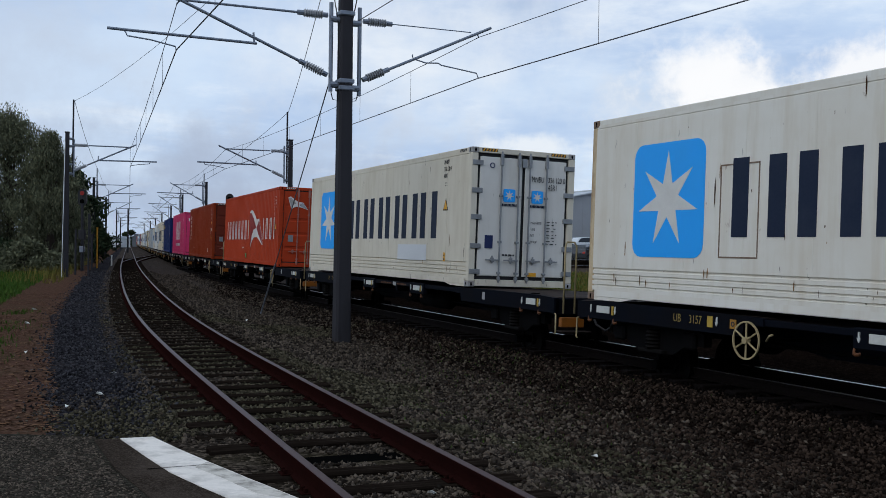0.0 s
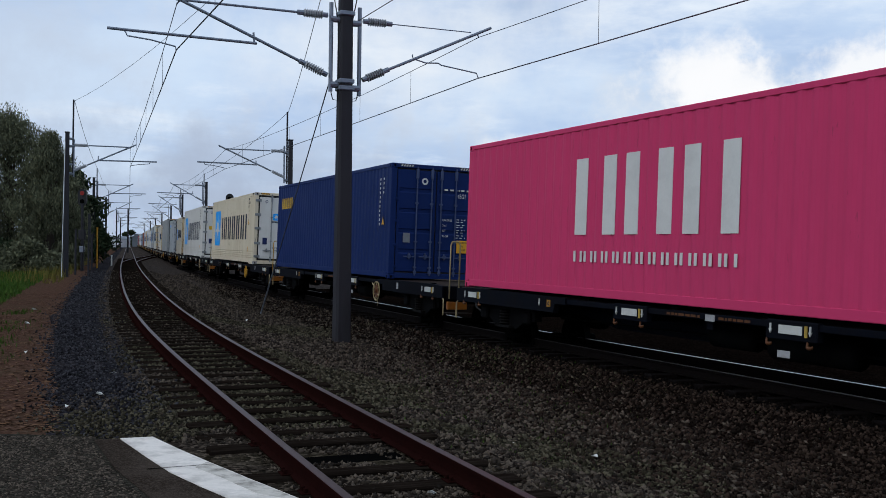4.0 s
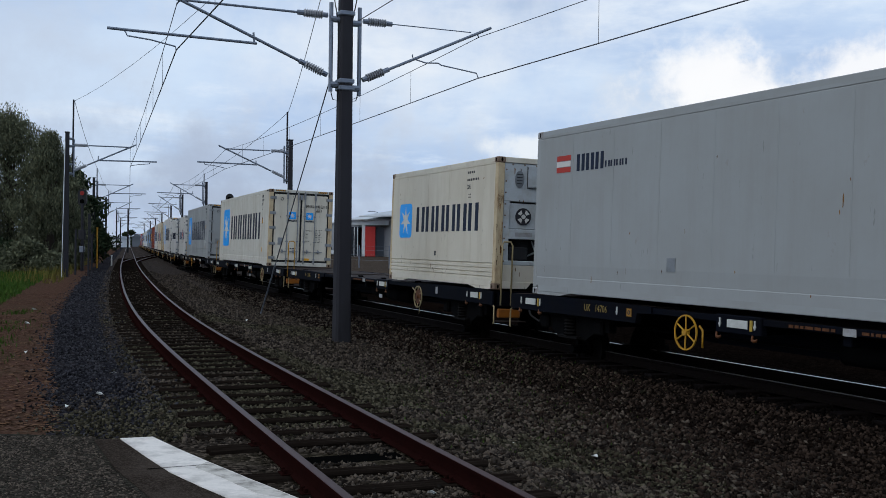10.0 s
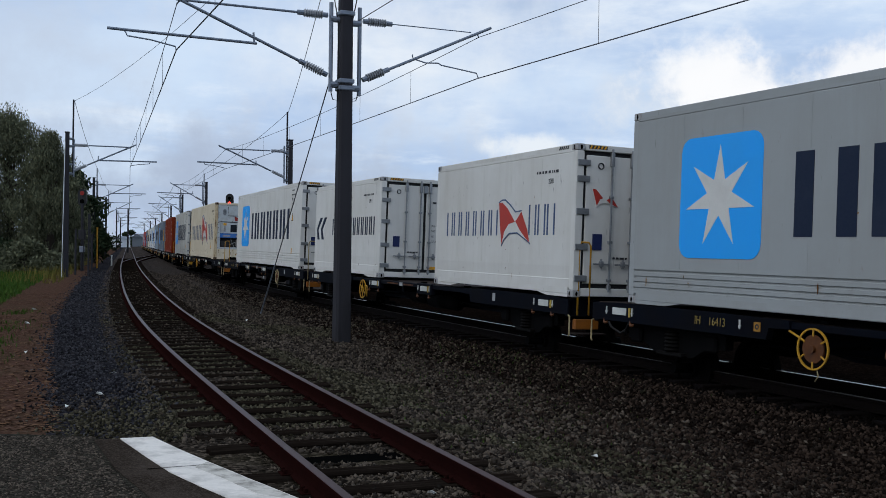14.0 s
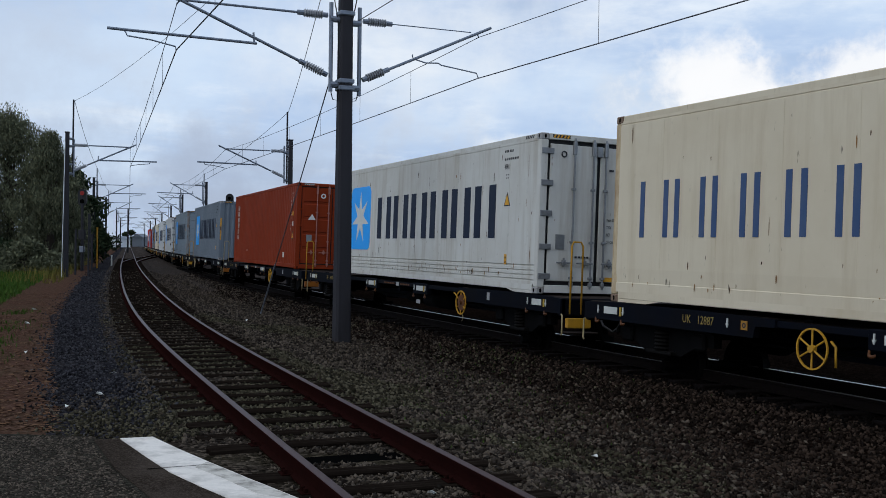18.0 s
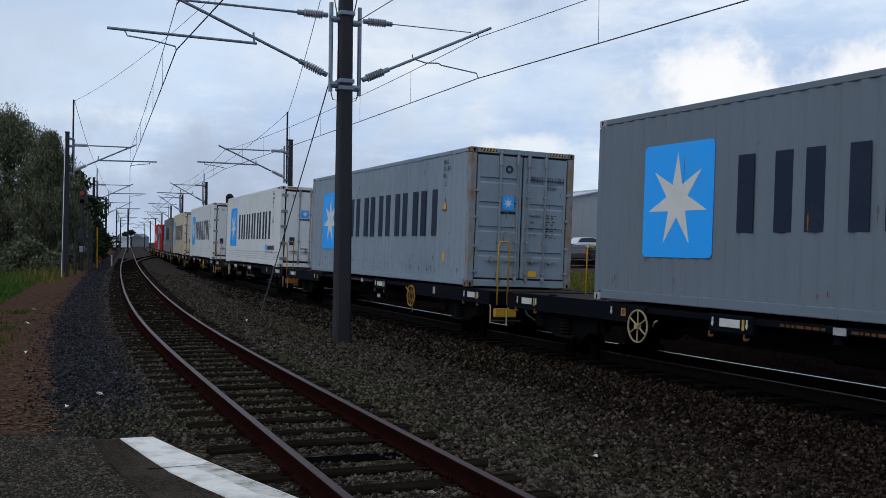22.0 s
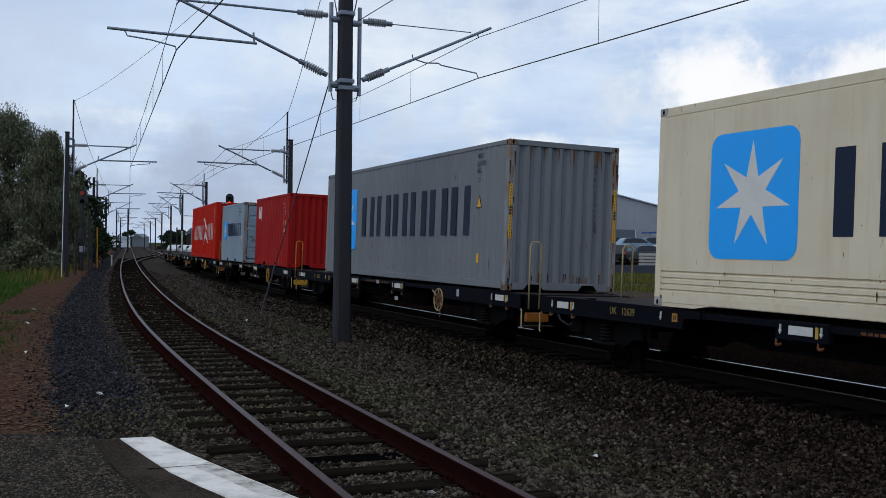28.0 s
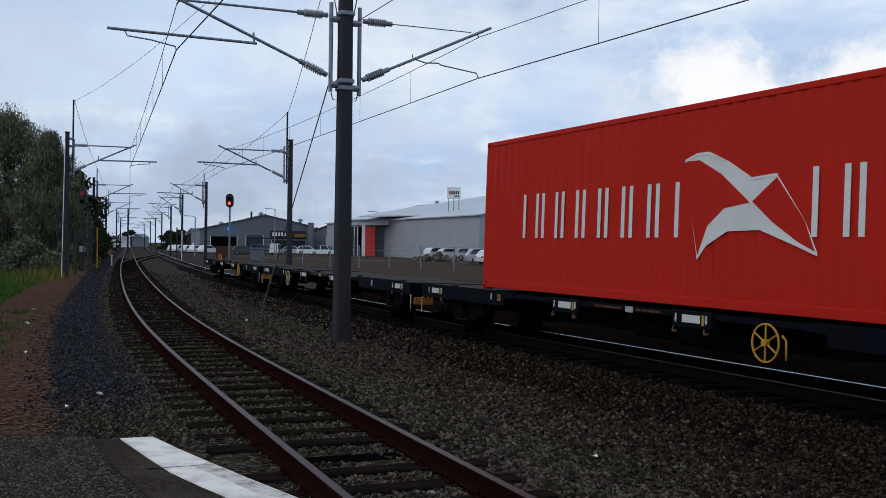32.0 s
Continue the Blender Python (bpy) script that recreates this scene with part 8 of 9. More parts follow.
for px, y, paint, style, turn in ((833, 132, "silver", "wagon", 5), (800, 136, "white", "hatch", 30), (775, 140, "white", "wagon", 40), (845, 142, "charcoal", "wagon", 20), (570, 178, "white", "ute", 5), (545, 182, "white", "wagon", 10), (520, 186, "silver", "hatch", 0), (488, 184, "white", "van", 90), (470, 188, "charcoal", "wagon", 10), (351, 196, "white", "wagon", 62), (337, 204, "white", "hatch", 58), (369, 192, "white", "wagon", 55), (322, 214, "white", "hatch", 60), (358, 222, "white", "van", 40), (312, 222, "white", "wagon", 65), (343, 226, "silver", "hatch", 50), (376, 205, "white", "van", 75), (328, 232, "silver", "wagon", 60), (432, 180, "charcoal", "wagon", 20), (448, 186, "black", "hatch", 15), (415, 184, "charcoal", "hatch", 30), (585, 190, "charcoal", "hatch", 10)):
    car(at_px(px, y), y, ground_z(at_px(px, y), y) + 0.02, turn, paint, style)
# raised hardstand under the yard cars
slab([(26.5, 89.5), (60, 86.5), (62, 92.5), (26.5, 95)], -0.2, 1.73, "yard_terrace", "yard", "gravel terrace behind the board fence", "yard")
slab([(9.5, 105.5), (26, 94.5), (30, 108), (10, 118)], -0.2, 1.34, "yard_terrace", "yard", "gravel terrace under the upper row of cars", "yard")
slab([(8, 94), (45, 88), (70, 93), (26, 94.4), (9.4, 105)], -0.2, 0.585, "yard_hardstand", "yard", "raised gravel hardstand of the car yard", "yard")


# ---------- buildings ----------
def shed(label, p0, p1, depth, eave, ridge, wall, roof, openings=(), peak=0.5, vents=0, name="warehouse"):
    """A gabled shed: p0 to p1 is its gable front in plan, depth goes away from the viewer along its normal."""
    ob = thing(name, label, "building", "buildings beyond the yard")
    a, b = Vector((*p0, 0)), Vector((*p1, 0))
    d = b - a
    nrm = Vector((-d.y, d.x, 0)).normalized()
    if nrm.y < 0:
        nrm = -nrm
    up = lambda p, z: (p.x, p.y, z)
    el, er = eave if isinstance(eave, tuple) else (eave, eave)
    a2, b2 = a + nrm * depth, b + nrm * depth
    m0, m1 = a.lerp(b, peak), a2.lerp(b2, peak)
    g = Geo().add([up(a, -0.3), up(b, -0.3), up(b, er), up(m0, ridge), up(a, el), up(a2, -0.3), up(b2, -0.3), up(b2, er), up(m1, ridge), up(a2, el)], [(0, 1, 2, 3, 4), (9, 8, 7, 6, 5), (1, 6, 7, 2), (0, 4, 9, 5)])
    part("wall", g, M[wall], ob)
    o = (a - b).normalized() * 0.35
    for e0, e1, s in ((a, a2, 1), (b, b2, -1)):
        lo, hi = (el if s > 0 else er) + 0.02, ridge + 0.04
        f0, f1 = e0 + o * s - nrm * 0.3, e1 + o * s + nrm * 0.3
        r0_, r1_ = m0 - nrm * 0.3, m1 + nrm * 0.3
        q = [up(f0, lo - 0.1), up(f1, lo - 0.1), up(r1_, hi), up(r0_, hi)]
        q += [(x_, y_, z_ + 0.14) for x_, y_, z_ in q]
        part("roof_slope", Geo().add(q, [(0, 1, 2, 3), (7, 6, 5, 4), (0, 4, 5, 1), (1, 5, 6, 2), (2, 6, 7, 3), (3, 7, 4, 0)]), M[roof], ob)
    part("ridge_cap", Geo().tube([up(m0 - nrm * 0.3, ridge + 0.2), up(m1 + nrm * 0.3, ridge + 0.2)], 0.16, 6), M[roof], ob)
    n = int(d.length / 1.1)
    for k in range(1, n):
        p = a + d * (k / n)
        t = k / n
        h = el + (ridge - el) * t / peak if t < peak else er + (ridge - er) * (1 - t) / (1 - peak)
        q = p - nrm * 0.03
        part("cladding_rib", Geo().box(q.x - 0.012, q.x + 0.012, q.y + 0.018, q.y + 0.04, 0, h - 0.05), M[wall], ob)
    for t0, t1, z0, z1, mat_, nm in openings:
        p, q = a + d * t0 - nrm * 0.06, a + d * t1 - nrm * 0.06
        part(nm, Geo().add([up(p, z0), up(q, z0), up(q, z1), up(p, z1), up(p + nrm * 0.1, z0), up(q + nrm * 0.1, z0), up(q + nrm * 0.1, z1), up(p + nrm * 0.1, z1)], [(0, 1, 2, 3), (0, 4, 5, 1), (1, 5, 6, 2), (2, 6, 7, 3), (3, 7, 4, 0)]), M[mat_], ob)
        for tt in (p, q):
            part(nm + "_frame", Geo().box(tt.x - 0.06, tt.x + 0.06, tt.y - 0.05, tt.y + 0.03, z0, z1 + 0.06), M["clad_white"], ob)
    for k in range(vents):
        c = m0.lerp(m1, (k + 0.5) / vents)
        part("roof_vent", Geo().tube([(c.x, c.y, ridge), (c.x, c.y, ridge + 0.5)], 0.25, 8).tube([(c.x, c.y, ridge + 0.5), (c.x, c.y, ridge + 0.85)], [0.42, 0.3], 8), M["galv"], ob)
    return ob, a, b, nrm


P = at_px
shed("long grey steel warehouse with a low gable", (P(848, 128), 128), (P(1222, 140), 140), 70, (5.75, 6.5), 9.25, "clad_grey", "roof_grey",
     [(0.26, 0.36, 0.1, 4.3, "clad_slate", "roller_door"), (0.61, 0.72, 0.1, 4.3, "clad_slate", "roller_door")], 0.555, 3)
side_shed, a_, b_, n_ = shed("grey workshop with a wide shallow roof and lean-to", (P(640, 168), 168), (P(866, 150), 150), 26, 5.7, 6.3, "clad_grey", "roof_grey",
     [(0.62, 0.71, 0.0, 3.2, "glass", "doorway"), (0.10, 0.16, 0.0, 3.2, "clad_slate", "doorway")], 0.98, 2, "workshop")
q = [(P(634, 158), 158, 6.1), (P(872, 149.5), 149.5, 6.45), (P(872, 172), 172, 10.4), (P(655, 178), 178, 7.0)]
part("roof_sheet", Geo().add(q + [(x_, y_, z_ + 0.18) for x_, y_, z_ in q], [(0, 1, 2, 3), (7, 6, 5, 4), (0, 4, 5, 1), (1, 5, 6, 2), (2, 6, 7, 3), (3, 7, 4, 0)]), M["roof_grey"], side_shed, "pale sheet-metal roof")
shop = thing("shopfront", "low shopfront with red panels and white fascia", "building", "buildings beyond the yard")
for px0, px1, z0, z1, mt, nm in ((621, 640, 0, 4.6, "glass", "window"), (640, 646, 0, 4.9, "clad_white", "pillar"), (646, 664, 0, 4.7, "clad_red", "red_panel"), (634, 640, 1.2, 4.5, "clad_red", "red_panel"), (618, 700, 4.9, 5.6, "clad_white", "fascia"), (664, 757, 0, 4.6, "clad_slate", "recessed_wall")):
    y = 160 if nm != "recessed_wall" else 162
    part(nm, Geo().box(P(px0, y), P(px1, y), y, y + 0.5, z0, z1, 0.03), M[mt], shop)
part("shop_roof", Geo().box(P(616, 160), P(757, 160), 159.5, 168, 5.6, 5.8, 0.03), M["clad_white"], shop)
for px in (626, 632):
    part("mullion", Geo().box(P(px, 160), P(px, 160) + 0.1, 159.9, 160.05, 0, 4.6), M["clad_white"], shop)
part("wall_back", Geo().box(P(619, 160), P(757, 160), 163, 168, -0.2, 5.6), M["clad_grey"], shop)
board = thing("roof_billboard", "white billboard with dark and red bars on a roof frame", "billboard")
y = 150.0
part("panel", Geo().box(P(790, y), P(814, y), y, y + 0.15, 8.75, 10.45, 0.03), M["clad_white"], board)
for k in range(6):
    part("word_bar", Geo().box(P(793 + 3.2 * k, y), P(795 + 3.2 * k, y), y - 0.05, y, 9.4, 9.9), M["ink_red" if k == 0 else "ink_black"], board)
part("word_bar", Geo().box(P(803, y), P(811, y), y - 0.05, y, 9.05, 9.2), M["ink_black"], board)
for px in (793, 802, 811):
    part("frame_leg", Geo().tube([(P(px, y), y + 0.1, 6.3), (P(px, y), y + 0.1, 8.8)], 0.06, 6), M["galv"], board)

store, *_ = shed("slate-grey gabled store with a black and orange sign", (P(353, 200), 200), (P(545, 206), 206), 40, (4.5, 5.55), 7.4, "clad_slate", "clad_slate",
     [(0.42, 0.58, 0.2, 3.4, "glass", "shop_window"), (0.66, 0.98, 0.2, 2.5, "glass", "shop_window"), (0.10, 0.34, 0.2, 3.1, "hole", "roller_door")], 0.6, 0, "store")
for px, z in ((385, 5.35), (456, 7.35), (509, 6.6), (527, 6.15)):
    part("roof_vent", Geo().tube([(P(px, 203.5), 206.5, z - 0.4), (P(px, 203.5), 206.5, z + 0.35)], 0.32, 8).tube([(P(px, 203.5), 206.5, z + 0.35), (P(px, 203.5), 206.5, z + 0.75)], [0.55, 0.35], 8), M["galv"], store, "zinc roof vent")
part("flue", Geo().tube([(P(441, 204), 206, 5.0), (P(441, 204), 206, 8.2)], 0.2, 8), M["mast"], store)
part("corner_tower", Geo().box(P(545, 204), P(553, 204), 203.6, 206.5, -0.2, 6.1, 0.03), M["clad_slate"], store, "grey corner tower")
part("canopy", Geo().box(P(436, 199), P(541, 199), 199.4, 201.4, 2.75, 2.95, 0.03), M["black"], store, "dark flat canopy")
y = 199.0
part("sign_board", Geo().box(P(478, y), P(541, y), y, y + 0.3, 2.9, 4.35, 0.03), M["black"], store)
for k in range(7):
    part("sign_bar", Geo().box(P(482 + 5.2 * k, y), P(485 + 5.2 * k, y), y - 0.05, y, 3.3, 4.0), M["ink_white"], store)
part("sign_bar", Geo().box(P(521, y), P(540, y), y - 0.05, y, 3.2, 3.75), M["orange"], store)
shed("small grey shed with a low gable", (P(556, 215), 215), (P(618, 212), 212), 20, 4.6, 6.0, "clad_slate", "clad_slate", [(0.35, 0.65, 0.2, 3.6, "glass", "doorway")], 0.5, 0, "shed")
shed("bright blue gabled shed", (P(1318, 112), 112), (P(1418, 112), 112), 24, 3.9, 5.35, "clad_blue", "clad_blue", [], 0.45, 0, "shed")
low = thing("shed", "long low shed with a pale ribbed roof behind the fence", "building", "buildings beyond the yard")
x0, x1 = P(1428, 112), P(1760, 112)
part("wall", Geo().box(x0, x1, 112, 136, -0.3, 3.6), M["clad_slate"], low)
part("roof", Geo().prism([(111.5, 3.6), (111.5, 3.75), (124, 5.65), (136.5, 3.75), (136.5, 3.6)], x0 - 0.3, x1 + 0.3, "x"), M["roof_grey"], low)
for k in range(12):
    xx = x0 + (x1 - x0) * k / 11
    part("roof_seam", Geo().tube([(xx, 111.6, 3.78), (xx, 124, 5.68)], 0.05, 4), M["galv"], low)
part("gutter", Geo().tube([(x0, 111.4, 3.62), (x1, 111.4, 3.62)], 0.09, 6), M["clad_white"], low)
part("gable_panel", Geo().box(P(1418, 112), x0, 111.8, 112.2, -0.2, 4.1), M["clad_white"], low)
awn = thing("blue_awning", "blue fabric awning on posts over parked cars", "awning")
part("canopy", Geo().prism([(P(1145, 104), 3.35), (P(1215, 104), 3.55), (P(1215, 104), 3.7), (P(1145, 104), 3.5)], 103, 107), M["clad_blue"], awn)
for px in (1147, 1180, 1213):
    part("awning_post", Geo().tube([(P(px, 104), 103.2, 0.3), (P(px, 104), 103.2, 3.45)], 0.06, 6), M["galv"], awn)
# low far buildings and the town edge at the end of the line
for px0, px1, y, h, mt, lb in ((345, 357, 230, 4.6, "clad_white", "pale house at the end of the yard"), (330, 346, 236, 5.2, "bark", "brown roofed house at the end of the yard"), (234, 251, 420, 5.2, "clad_slate", "grey shed far along the line"), (196, 214, 330, 3.6, "clad_white", "white shed far along the line"), (360, 384, 215, 3.8, "clad_slate", "low dark annexe beside the store")):
    o = thing("far_house", lb, "building", "buildings beyond the yard")
    part("wall", Geo().box(P(px0, y), P(px1, y), y, y + 10, -0.3, h * 0.72), M[mt], o)
    part("roof", Geo().prism([(P(px0, y) - 0.4, h * 0.72), (P(px1, y) + 0.4, h * 0.72), (P((px0 + px1) / 2, y), h)], y - 0.4, y + 10.4), M["clad_slate"], o)
for k, (px, y, h, s) in enumerate(((232, 480, 7, 6), (300, 300, 5.0, 4), (318, 280, 5.5, 4), (560, 300, 6.0, 4.0), (575, 310, 5.5, 4.0), (700, 330, 6.0, 4.0), (1290, 170, 6, 4.0), (1500, 190, 6, 4))):
    tree(P(px, y), y, h, s, "leaf_far", "far dark green tree beyond the yard", 60 + k, 2600, 0.45, base_gap=0.02, clumps=26)
heap = Geo()
for k in range(40):
    a = random.random() * 6.28; rr = 2.2 * random.random()
    c = Vector((P(775, 118) + rr * math.cos(a) * 1.5, 118 + rr * math.sin(a), max(0.05, 1.3 - 0.55 * rr) * random.random()))
    s = random.uniform(0.15, 0.5)
    heap.tube([c + Vector((0, 0, -s)), c, c + Vector((0.1, 0, s * 0.8))], [s * 0.6, s, s * 0.3], 6)
solid("spoil_heap", heap, M["earth"], "heap of earth and rubble in the yard", "rubble heap", kind="stuff")


# ---------- signals, cabinets, small posts ----------
sig = thing("railway_signal", "black colour-light signal showing red on a slim post", "railway signal")
SX_, SY_ = P(406, 76), 76.0
part("signal_post", Geo().tube([(SX_, SY_, -0.2), (SX_, SY_, 5.3)], 0.07, 8), M["galv"], sig)
g = Geo()
outl = [(SX_ + 0.29 * math.cos(a), 4.72 + 0.29 * math.sin(a)) for a in [math.pi * k / 8 + math.pi for k in range(9)]] + [(SX_ + 0.29 * math.cos(a), 5.18 + 0.29 * math.sin(a)) for a in [math.pi * k / 8 for k in range(9)]]
part("signal_head", g.prism(outl, SY_ - 0.12, SY_ - 0.04), M["black"], sig)
for z, mt in ((5.12, "hole"), (4.74, "signal_red")):
    part("hood", Geo().disc((SX_, SY_ - 0.22, z), 0.13, 0.16, 0.10, "y", 16), M["black"], sig)
    part("lens", Geo().disc((SX_, SY_ - 0.14, z), 0.0, 0.12, 0.02, "y", 16), M[mt], sig)
bs = thing("blue_sign", "small blue sign plate with pale marks on a post", "sign")
part("sign_plate", Geo().box(P(400, 78), P(413, 78), 77.95, 78.0, 2.72, 3.1, 0.01), M["sign_blue"], bs)
part("sign_mark", Geo().box(P(402, 78), P(406, 78), 77.93, 77.96, 2.82, 2.98), M["ink_white"], bs)
part("sign_post", Geo().tube([(P(406.5, 78), 78.05, -0.2), (P(406.5, 78), 78.05, 3.1)], 0.035, 6), M["galv"], bs)
CAB = {"brown": M["maroon"], "bluegrey": M["clad_slate"]}
for px0, px1, y, h, paintname, lb in ((382, 408, 80, 1.75, "brown", "maroon trackside equipment cabinet"), (443, 465, 80, 1.65, "bluegrey", "grey trackside equipment cabinet")):
    cb = thing("equipment_cabinet", lb, "cabinet", "trackside cabinets")
    xa, xb, z = P(px0, y), P(px1, y), ground_z(P(px0, y), y) - 0.05
    part("body", Geo().box(xa, xb, y, y + 0.8, z + 0.12, z + h, 0.02), CAB[paintname], cb)
    part("roof", Geo().box(xa - 0.05, xb + 0.05, y - 0.06, y + 0.86, z + h, z + h + 0.07, 0.02), CAB[paintname], cb)
    part("plinth", Geo().box(xa + 0.02, xb - 0.02, y + 0.03, y + 0.77, z - 0.1, z + 0.12), M["concrete"], cb)
    for k in range(2):
        w = (xb - xa) / 2
        d_ = part("door", Geo().box(xa + k * w + 0.02, xa + (k + 1) * w - 0.02, y - 0.015, y, z + 0.18, z + h - 0.06, 0.006), CAB[paintname], cb)
        part("handle", Geo().box(xa + (k + 0.5) * w - 0.02, xa + (k + 0.5) * w + 0.02, y - 0.04, y - 0.015, z + 0.8, z + 0.95), M["steel"], d_)
yl = thing("yellow_marker", "small yellow arched marker beside the cabinet", "marker")
part("arch", Geo().tube([(P(388, 70), 70, -0.2), (P(388, 70), 70, 0.95), (P(390, 70), 70, 1.05), (P(392, 70), 70, 0.95), (P(392, 70), 70, -0.2)], 0.04, 6), M["yellow"], yl)
ls = thing("railway_signal", "dark colour-light signal with ladder seen from behind", "railway signal")
XL, YL = P(145, 63), 63.0
part("signal_post", Geo().tube([(XL, YL, -0.2), (XL, YL, 4.9)], 0.08, 8), M["mast"], ls)
part("signal_head", Geo().prism([(XL + 0.27 * math.cos(a), 4.5 + (0.25 if math.sin(a) > 0 else -0.25) + 0.27 * math.sin(a)) for a in [2 * math.pi * k / 16 for k in range(16)]], YL - 0.05, YL + 0.1), M["black"], ls)
for s in (-0.2, 0.2):
    part("ladder_stile", Geo().tube([(XL + 0.35 + s, YL - 0.1, -0.1), (XL + 0.35 + s, YL - 0.1, 3.4)], 0.022, 6), M["mast"], ls)
for k in range(10):
    part("ladder_rung", Geo().tube([(XL + 0.15, YL - 0.1, 0.3 + 0.32 * k), (XL + 0.55, YL - 0.1, 0.3 + 0.32 * k)], 0.014, 5), M["mast"], ls)
part("conduit", Geo().tube([(P(109.5, 51.7), 51.7, -0.2), (P(113, 51.7), 51.7, 6.8)], 0.020, 6), M["clad_white"], thing("mast_conduit", "pale conduit pipe strapped to the steel mast", "pipe"))
for z in (4.75, 4.25):
    part("lens", Geo().disc((XL, YL - 0.07, z), 0.0, 0.13, 0.03, "y", 14), M["ink_darkred"] if z > 4.5 else M["hole"], ls)
part("lamp_case", Geo().box(XL - 0.2, XL + 0.2, YL - 0.1, YL + 0.1, 1.9, 2.5, 0.04), M["mast"], ls)
part("lamp_case", Geo().box(XL - 0.15, XL + 0.15, YL - 0.1, YL + 0.1, 1.1, 1.5, 0.04), M["galv"], ls)
for px, y, top, mt, lb in ((157, 58, 3.3, "mast", "slim dark post beside the siding"), (163, 62, 2.2, "mast", "short dark post beside the siding"), (172, 70, 2.7, "yellow", "yellow painted post beside the siding"), (134, 56, 2.4, "mast", "dark post at the tree edge"), (322, 104, 2.9, "ink_white", "white marker post beside the running line"), (198, 78, 0.7, "ink_white", "short white marker post"), (313, 128, 3.6, "mast", "dark post beside the line"), (345, 150, 5.6, "galv", "slim street lamp post beyond the yard"), (486, 170, 7.5, "galv", "slim street lamp post beyond the yard"), (667, 180, 7.6, "galv", "slim street lamp post beyond the yard"), (909, 96, 7.6, "galv", "slim street lamp post beyond the yard")):
    o = thing("lamp_post" if "lamp" in lb else "marker_post", lb, "post", "posts")
    x = P(px, y)
    part("shaft", Geo().tube([(x, y, ground_z(x, y) - 0.2), (x, y, top)], 0.055 if y < 110 else 0.08, 7), M[mt], o)
    if "lamp" in lb:
        part("lamp_arm", Geo().tube([(x, y, top - 0.05), (x - 0.5, y, top + 0.1), (x - 1.4, y, top + 0.12)], 0.05, 6), M[mt], o)
        part("lamp_head", Geo().box(x - 1.7, x - 1.1, y - 0.12, y + 0.12, top + 0.06, top + 0.17, 0.03), M[mt], o)
    else:
        part("post_cap", Geo().tube([(x, y, top), (x, y, top + 0.05)], 0.07 if y < 110 else 0.1, 7), M[mt], o)

# ---------- sleepers and loose stone ----------
sleepers(siding, side_x, 3.0, 110, 0.004, 0.62, 2.13)
plates(siding, side_x, 3.0, 26, 0.0)
# These sleepers take the shade-dark tone in place of the timber colour.
sleepers(running, main_x, 8.0, 78, -0.118, 0.62, 2.2, True, material="line_shade_dark")


HOLLOW_Y = 8.72
# one sleeper has sunk between the rails; a near-black slab paints its hollow's shade
for o in siding.children:
    p = o.matrix_world.translation
    if o.name.startswith("sleeper") and abs(p.y - HOLLOW_Y) < 0.31:
        o.matrix_world = Matrix.Translation((0, HOLLOW_Y - p.y, -0.085)) @ o.matrix_world if abs(p.y - HOLLOW_Y) < 0.24 else o.matrix_world
hollow = solid("ballast_hollow", Geo().box(-0.50, 0.50, -0.15, 0.15, -0.060, -0.024, 0.004), M["hole"], "near-black slab painted as the shade of a hollow over a sunken sleeper", "hollow", kind="structure")
d_, r_ = slope(side_x, HOLLOW_Y)
hollow.matrix_world = pose(side_x(HOLLOW_Y), HOLLOW_Y, 0.0, 0, 0, math.degrees(math.atan2(r_.y, r_.x)))


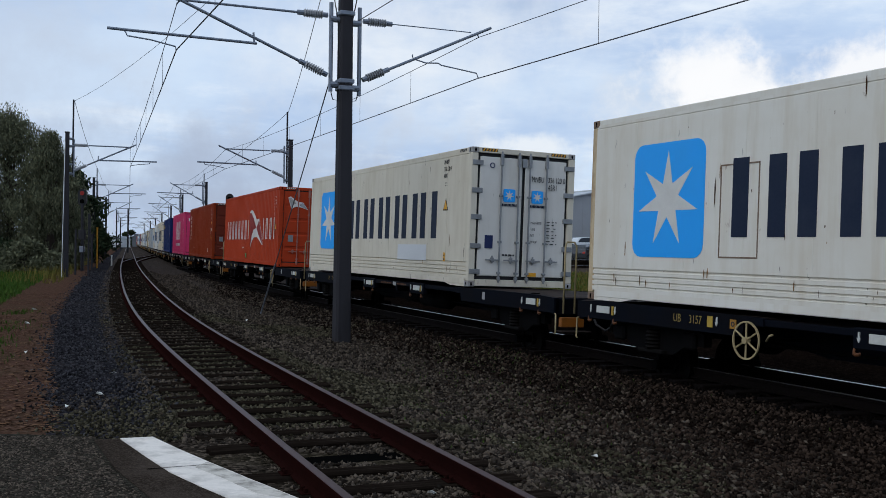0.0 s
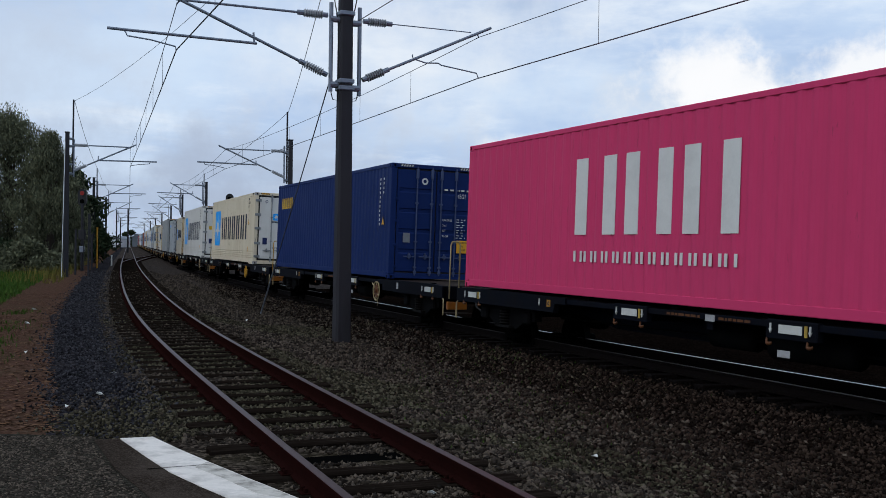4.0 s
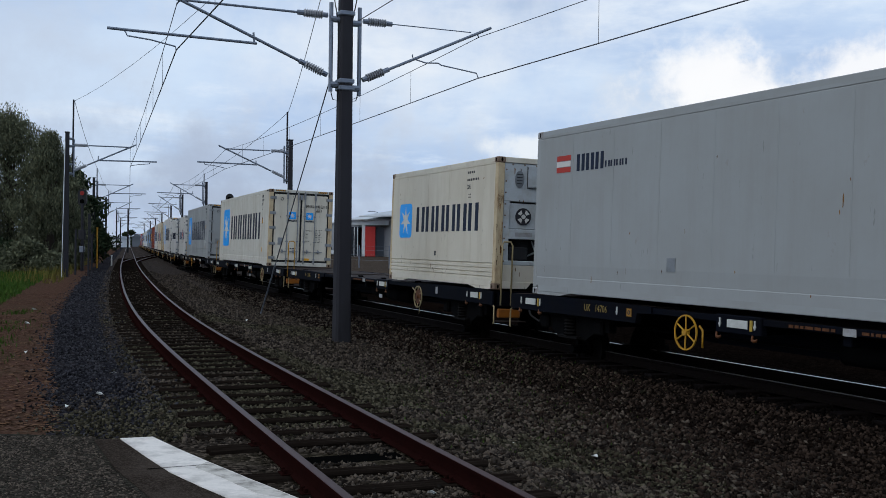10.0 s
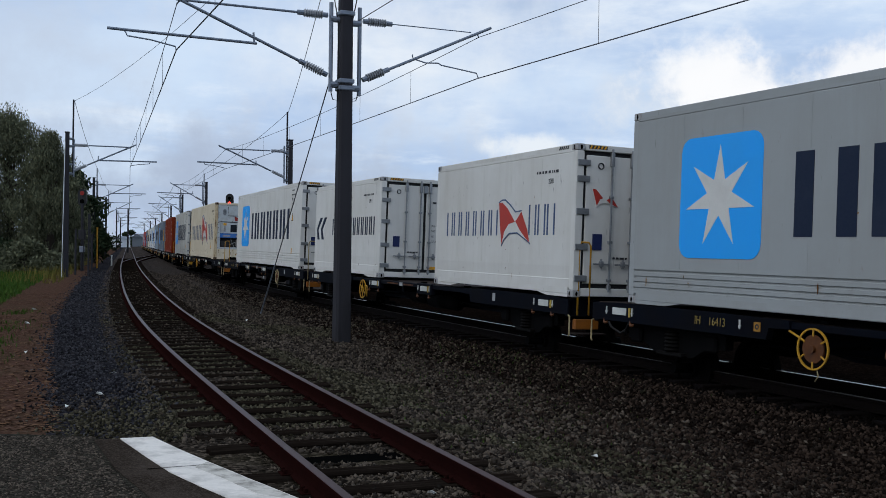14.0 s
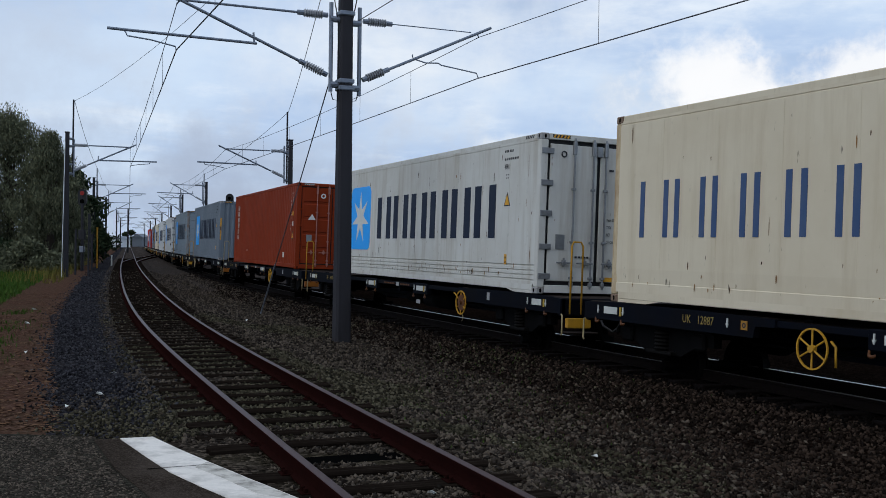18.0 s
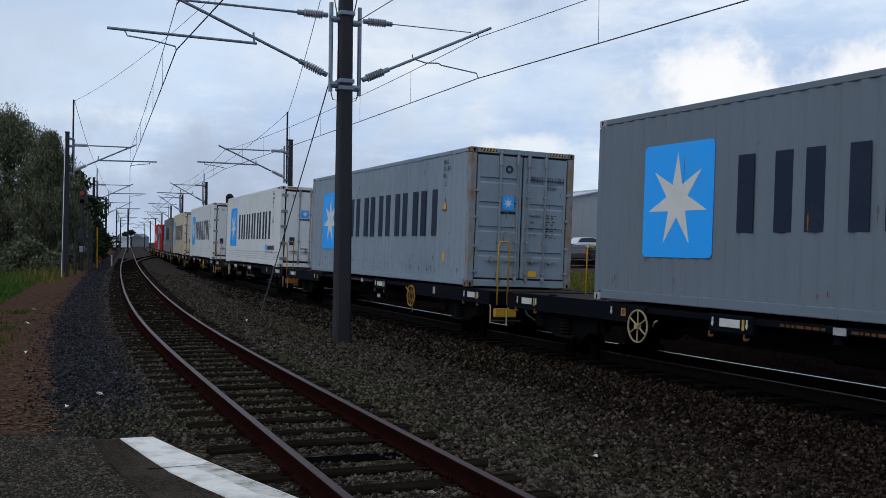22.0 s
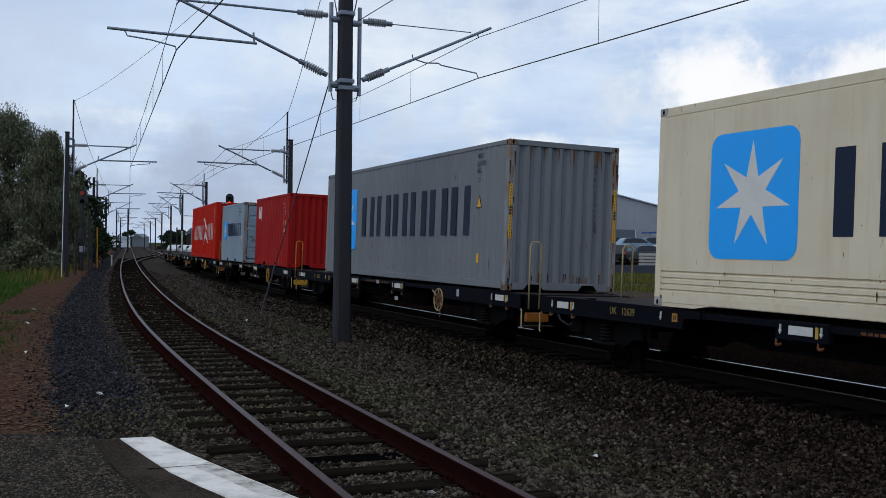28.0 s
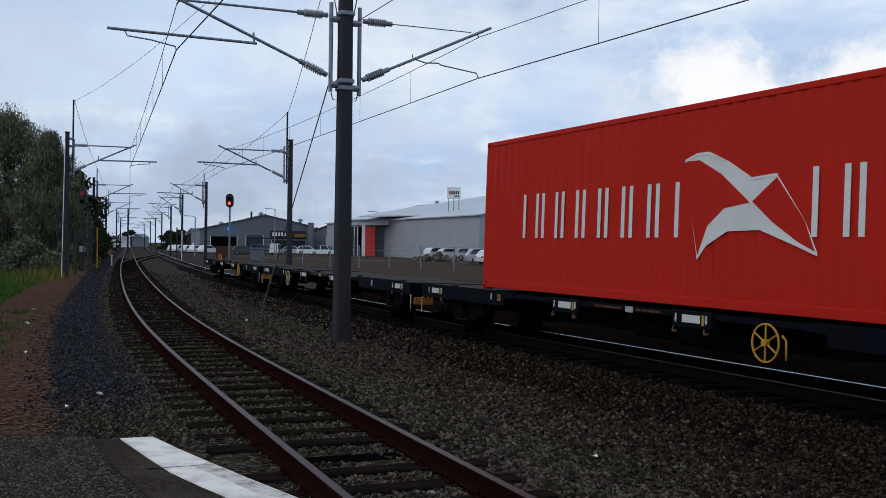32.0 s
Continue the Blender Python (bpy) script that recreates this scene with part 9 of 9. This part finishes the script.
def scatter_stones():
    rng = np.random.default_rng(5)
    base = np.array([(1, 0, 0), (-1, 0, 0), (0, 1, 0), (0, -1, 0), (0, 0, 1), (0, 0, -1)], np.float32)
    tri = np.array([(0, 2, 4), (2, 1, 4), (1, 3, 4), (3, 0, 4), (2, 0, 5), (1, 2, 5), (3, 1, 5), (0, 3, 5)], np.int32)
    rows_ = np.array(SLEEPER_AT["siding_track"])
    heaps = {k: [[], [], 0] for k in ("stone", "stone_brown", "stone_olive", "stone_blue", "stone_oil_shade")}
    tell = {"stone": "loose grey-brown crushed stones about the siding", "stone_brown": "loose brown-black stones beside the running line", "stone_olive": "loose stones dusted with moss and thin weeds", "stone_blue": "loose blue-black cinder stones beside the siding", "stone_oil_shade": "oily stones along the running rails, train shade in their tone"}
    count = 0
    while count < 112000:
        y = 5.6 + 58 * rng.random() ** 2.0
        x = (rng.random() * 2 - 1) * (0.46 * y + 0.3)
        s, m = side_x(y), main_x(y)
        if x < s - 2.2 - 0.7 * rng.random() ** 2 or x > m + 2.4:
            continue
        if y < 9.75 and x < s - 0.72:
            if y < 9.3 or rng.random() < (9.75 - y):
                continue
        ds, dm = (x - s) * 0.93, (x - m) * 0.92
        if min(abs(abs(ds) - 0.567), abs(abs(dm) - 0.567)) < 0.075:
            continue
        if abs(ds) < 1.12 and rng.random() < (0.90 if np.min(np.abs((x - rows_[:, 0]) * rows_[:, 2] + (y - rows_[:, 1]) * rows_[:, 3])) < 0.10 else 0.08):
            continue
        count += 1
        mix = (x - s) / max(m - s, 1) + rng.normal(0, 0.13)
        edge = np.interp(y, [7, 14, 20, 30], [0.33, 0.53, 0.68, 0.80]) + 0.05 * noise.noise((x * 0.5, y * 0.4, 9.0))
        moss = noise.noise((x * 0.32 + 4.0, y * 0.22, 2.0)) + 0.25 * noise.noise((x * 1.3, y * 1.1, 6.0))
        # Close to the running line the stones carry the train's shade in their colour.
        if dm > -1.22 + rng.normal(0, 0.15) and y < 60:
            kind = "stone_oil_shade"
        elif mix > edge:
            kind = "stone_brown"
        elif ds < -1.15 + rng.normal(0, 0.2) and y > 11.5 + rng.normal(0, 0.8):
            kind = "stone_blue"
        elif moss > 0.06 + 0.1 * rng.random() and y < 26:
            kind = "stone_olive"
        else:
            kind = "stone"
        if abs(ds) < 0.52 and abs(y - HOLLOW_Y + 0.36 * ds) < 0.17:
            continue
        heap_ = heaps[kind]
        r = rng.uniform(0.012, 0.031) * (1 + 0.012 * y) * (0.72 if x < s - 1.3 else 0.84 if abs(ds) < 1.12 else 0.94)
        rot = rng.normal(size=(3, 3))
        qm, _ = np.linalg.qr(rot)
        shape = base * (r * rng.uniform(0.6, 1.35, 3)) + rng.normal(0, 0.18 * r, (6, 3))
        z = ground_z(x, y) + r * rng.uniform(-0.1, 0.6) - (0.004 if abs(ds) < 1.12 else 0.0)
        heap_[0].append(shape @ qm + np.array((x, y, z)))
        heap_[1].append(tri + heap_[2])
        heap_[2] += 6
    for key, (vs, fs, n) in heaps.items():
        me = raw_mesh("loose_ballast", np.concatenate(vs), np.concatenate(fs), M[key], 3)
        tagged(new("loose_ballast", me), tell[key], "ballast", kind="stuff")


scatter_stones()

# ---------- movement ----------
def ride(t):
    """Metres that the train has gone at t seconds: it slows from 16 to 11 m/s."""
    u = t / 32.0
    return t * (16.2288 - 3.96235 * u - 0.01862 * u * u + 0.77915 * u ** 3)


def wagon_pose(s):
    a, b = on_main(s + BOGIE_X), on_main(s - BOGIE_X)
    d = a - b
    c = (a + b) / 2
    return pose(c.x, c.y, c.z, -lean_at(c.y), 0, math.degrees(math.atan2(d.y, d.x)))


def motions():
    times = [0.5 * k for k in range(65)]
    for n, w in wagons.items():
        mid = couple_s(n) - PITCH / 2
        walk(w, [(t, wagon_pose(mid + ride(t))) for t in times])
        # the wheels turn while the wagon is near enough to show it
        sets = [c for b in w.children if b.name.startswith("bogie") for c in b.children if c.name.startswith("wheelset")]
        near = [k / 30 for k in range(961) if -34 < mid + ride(k / 30) < 24]
        if near:
            for ws in sets:
                at0 = ws.matrix_local.translation.copy()
                turn = lambda t: pose(at0.x, at0.y, at0.z, 0, math.degrees((ride(t) - ride(near[0])) / WHEEL_R) % 360, 0)
                rows = [(t, turn(t)) for t in near]
                if near[0] > 0:
                    rows = [(0.0, turn(near[0]))] + rows
                if near[-1] < 32:
                    rows = rows + [(32.0, turn(near[-1]))]
                walk(ws, rows)
    for b, ob in zip(BOXES, box_obs):
        L = 12.192 if b["size"] == 40 else 6.058
        mid = b["lead"] - L / 2
        n = min(wagons, key=lambda k: abs(couple_s(k) - PITCH / 2 - mid))
        cen = couple_s(n) - PITCH / 2
        walk(ob, [(t, wagon_pose(cen + ride(t)) @ pose(mid - cen, 0, DECK)) for t in times])


for o in bpy.data.objects:
    if o.name.split(".")[0] == "lettering":
        tagged(o, kind="stuff")

motions()
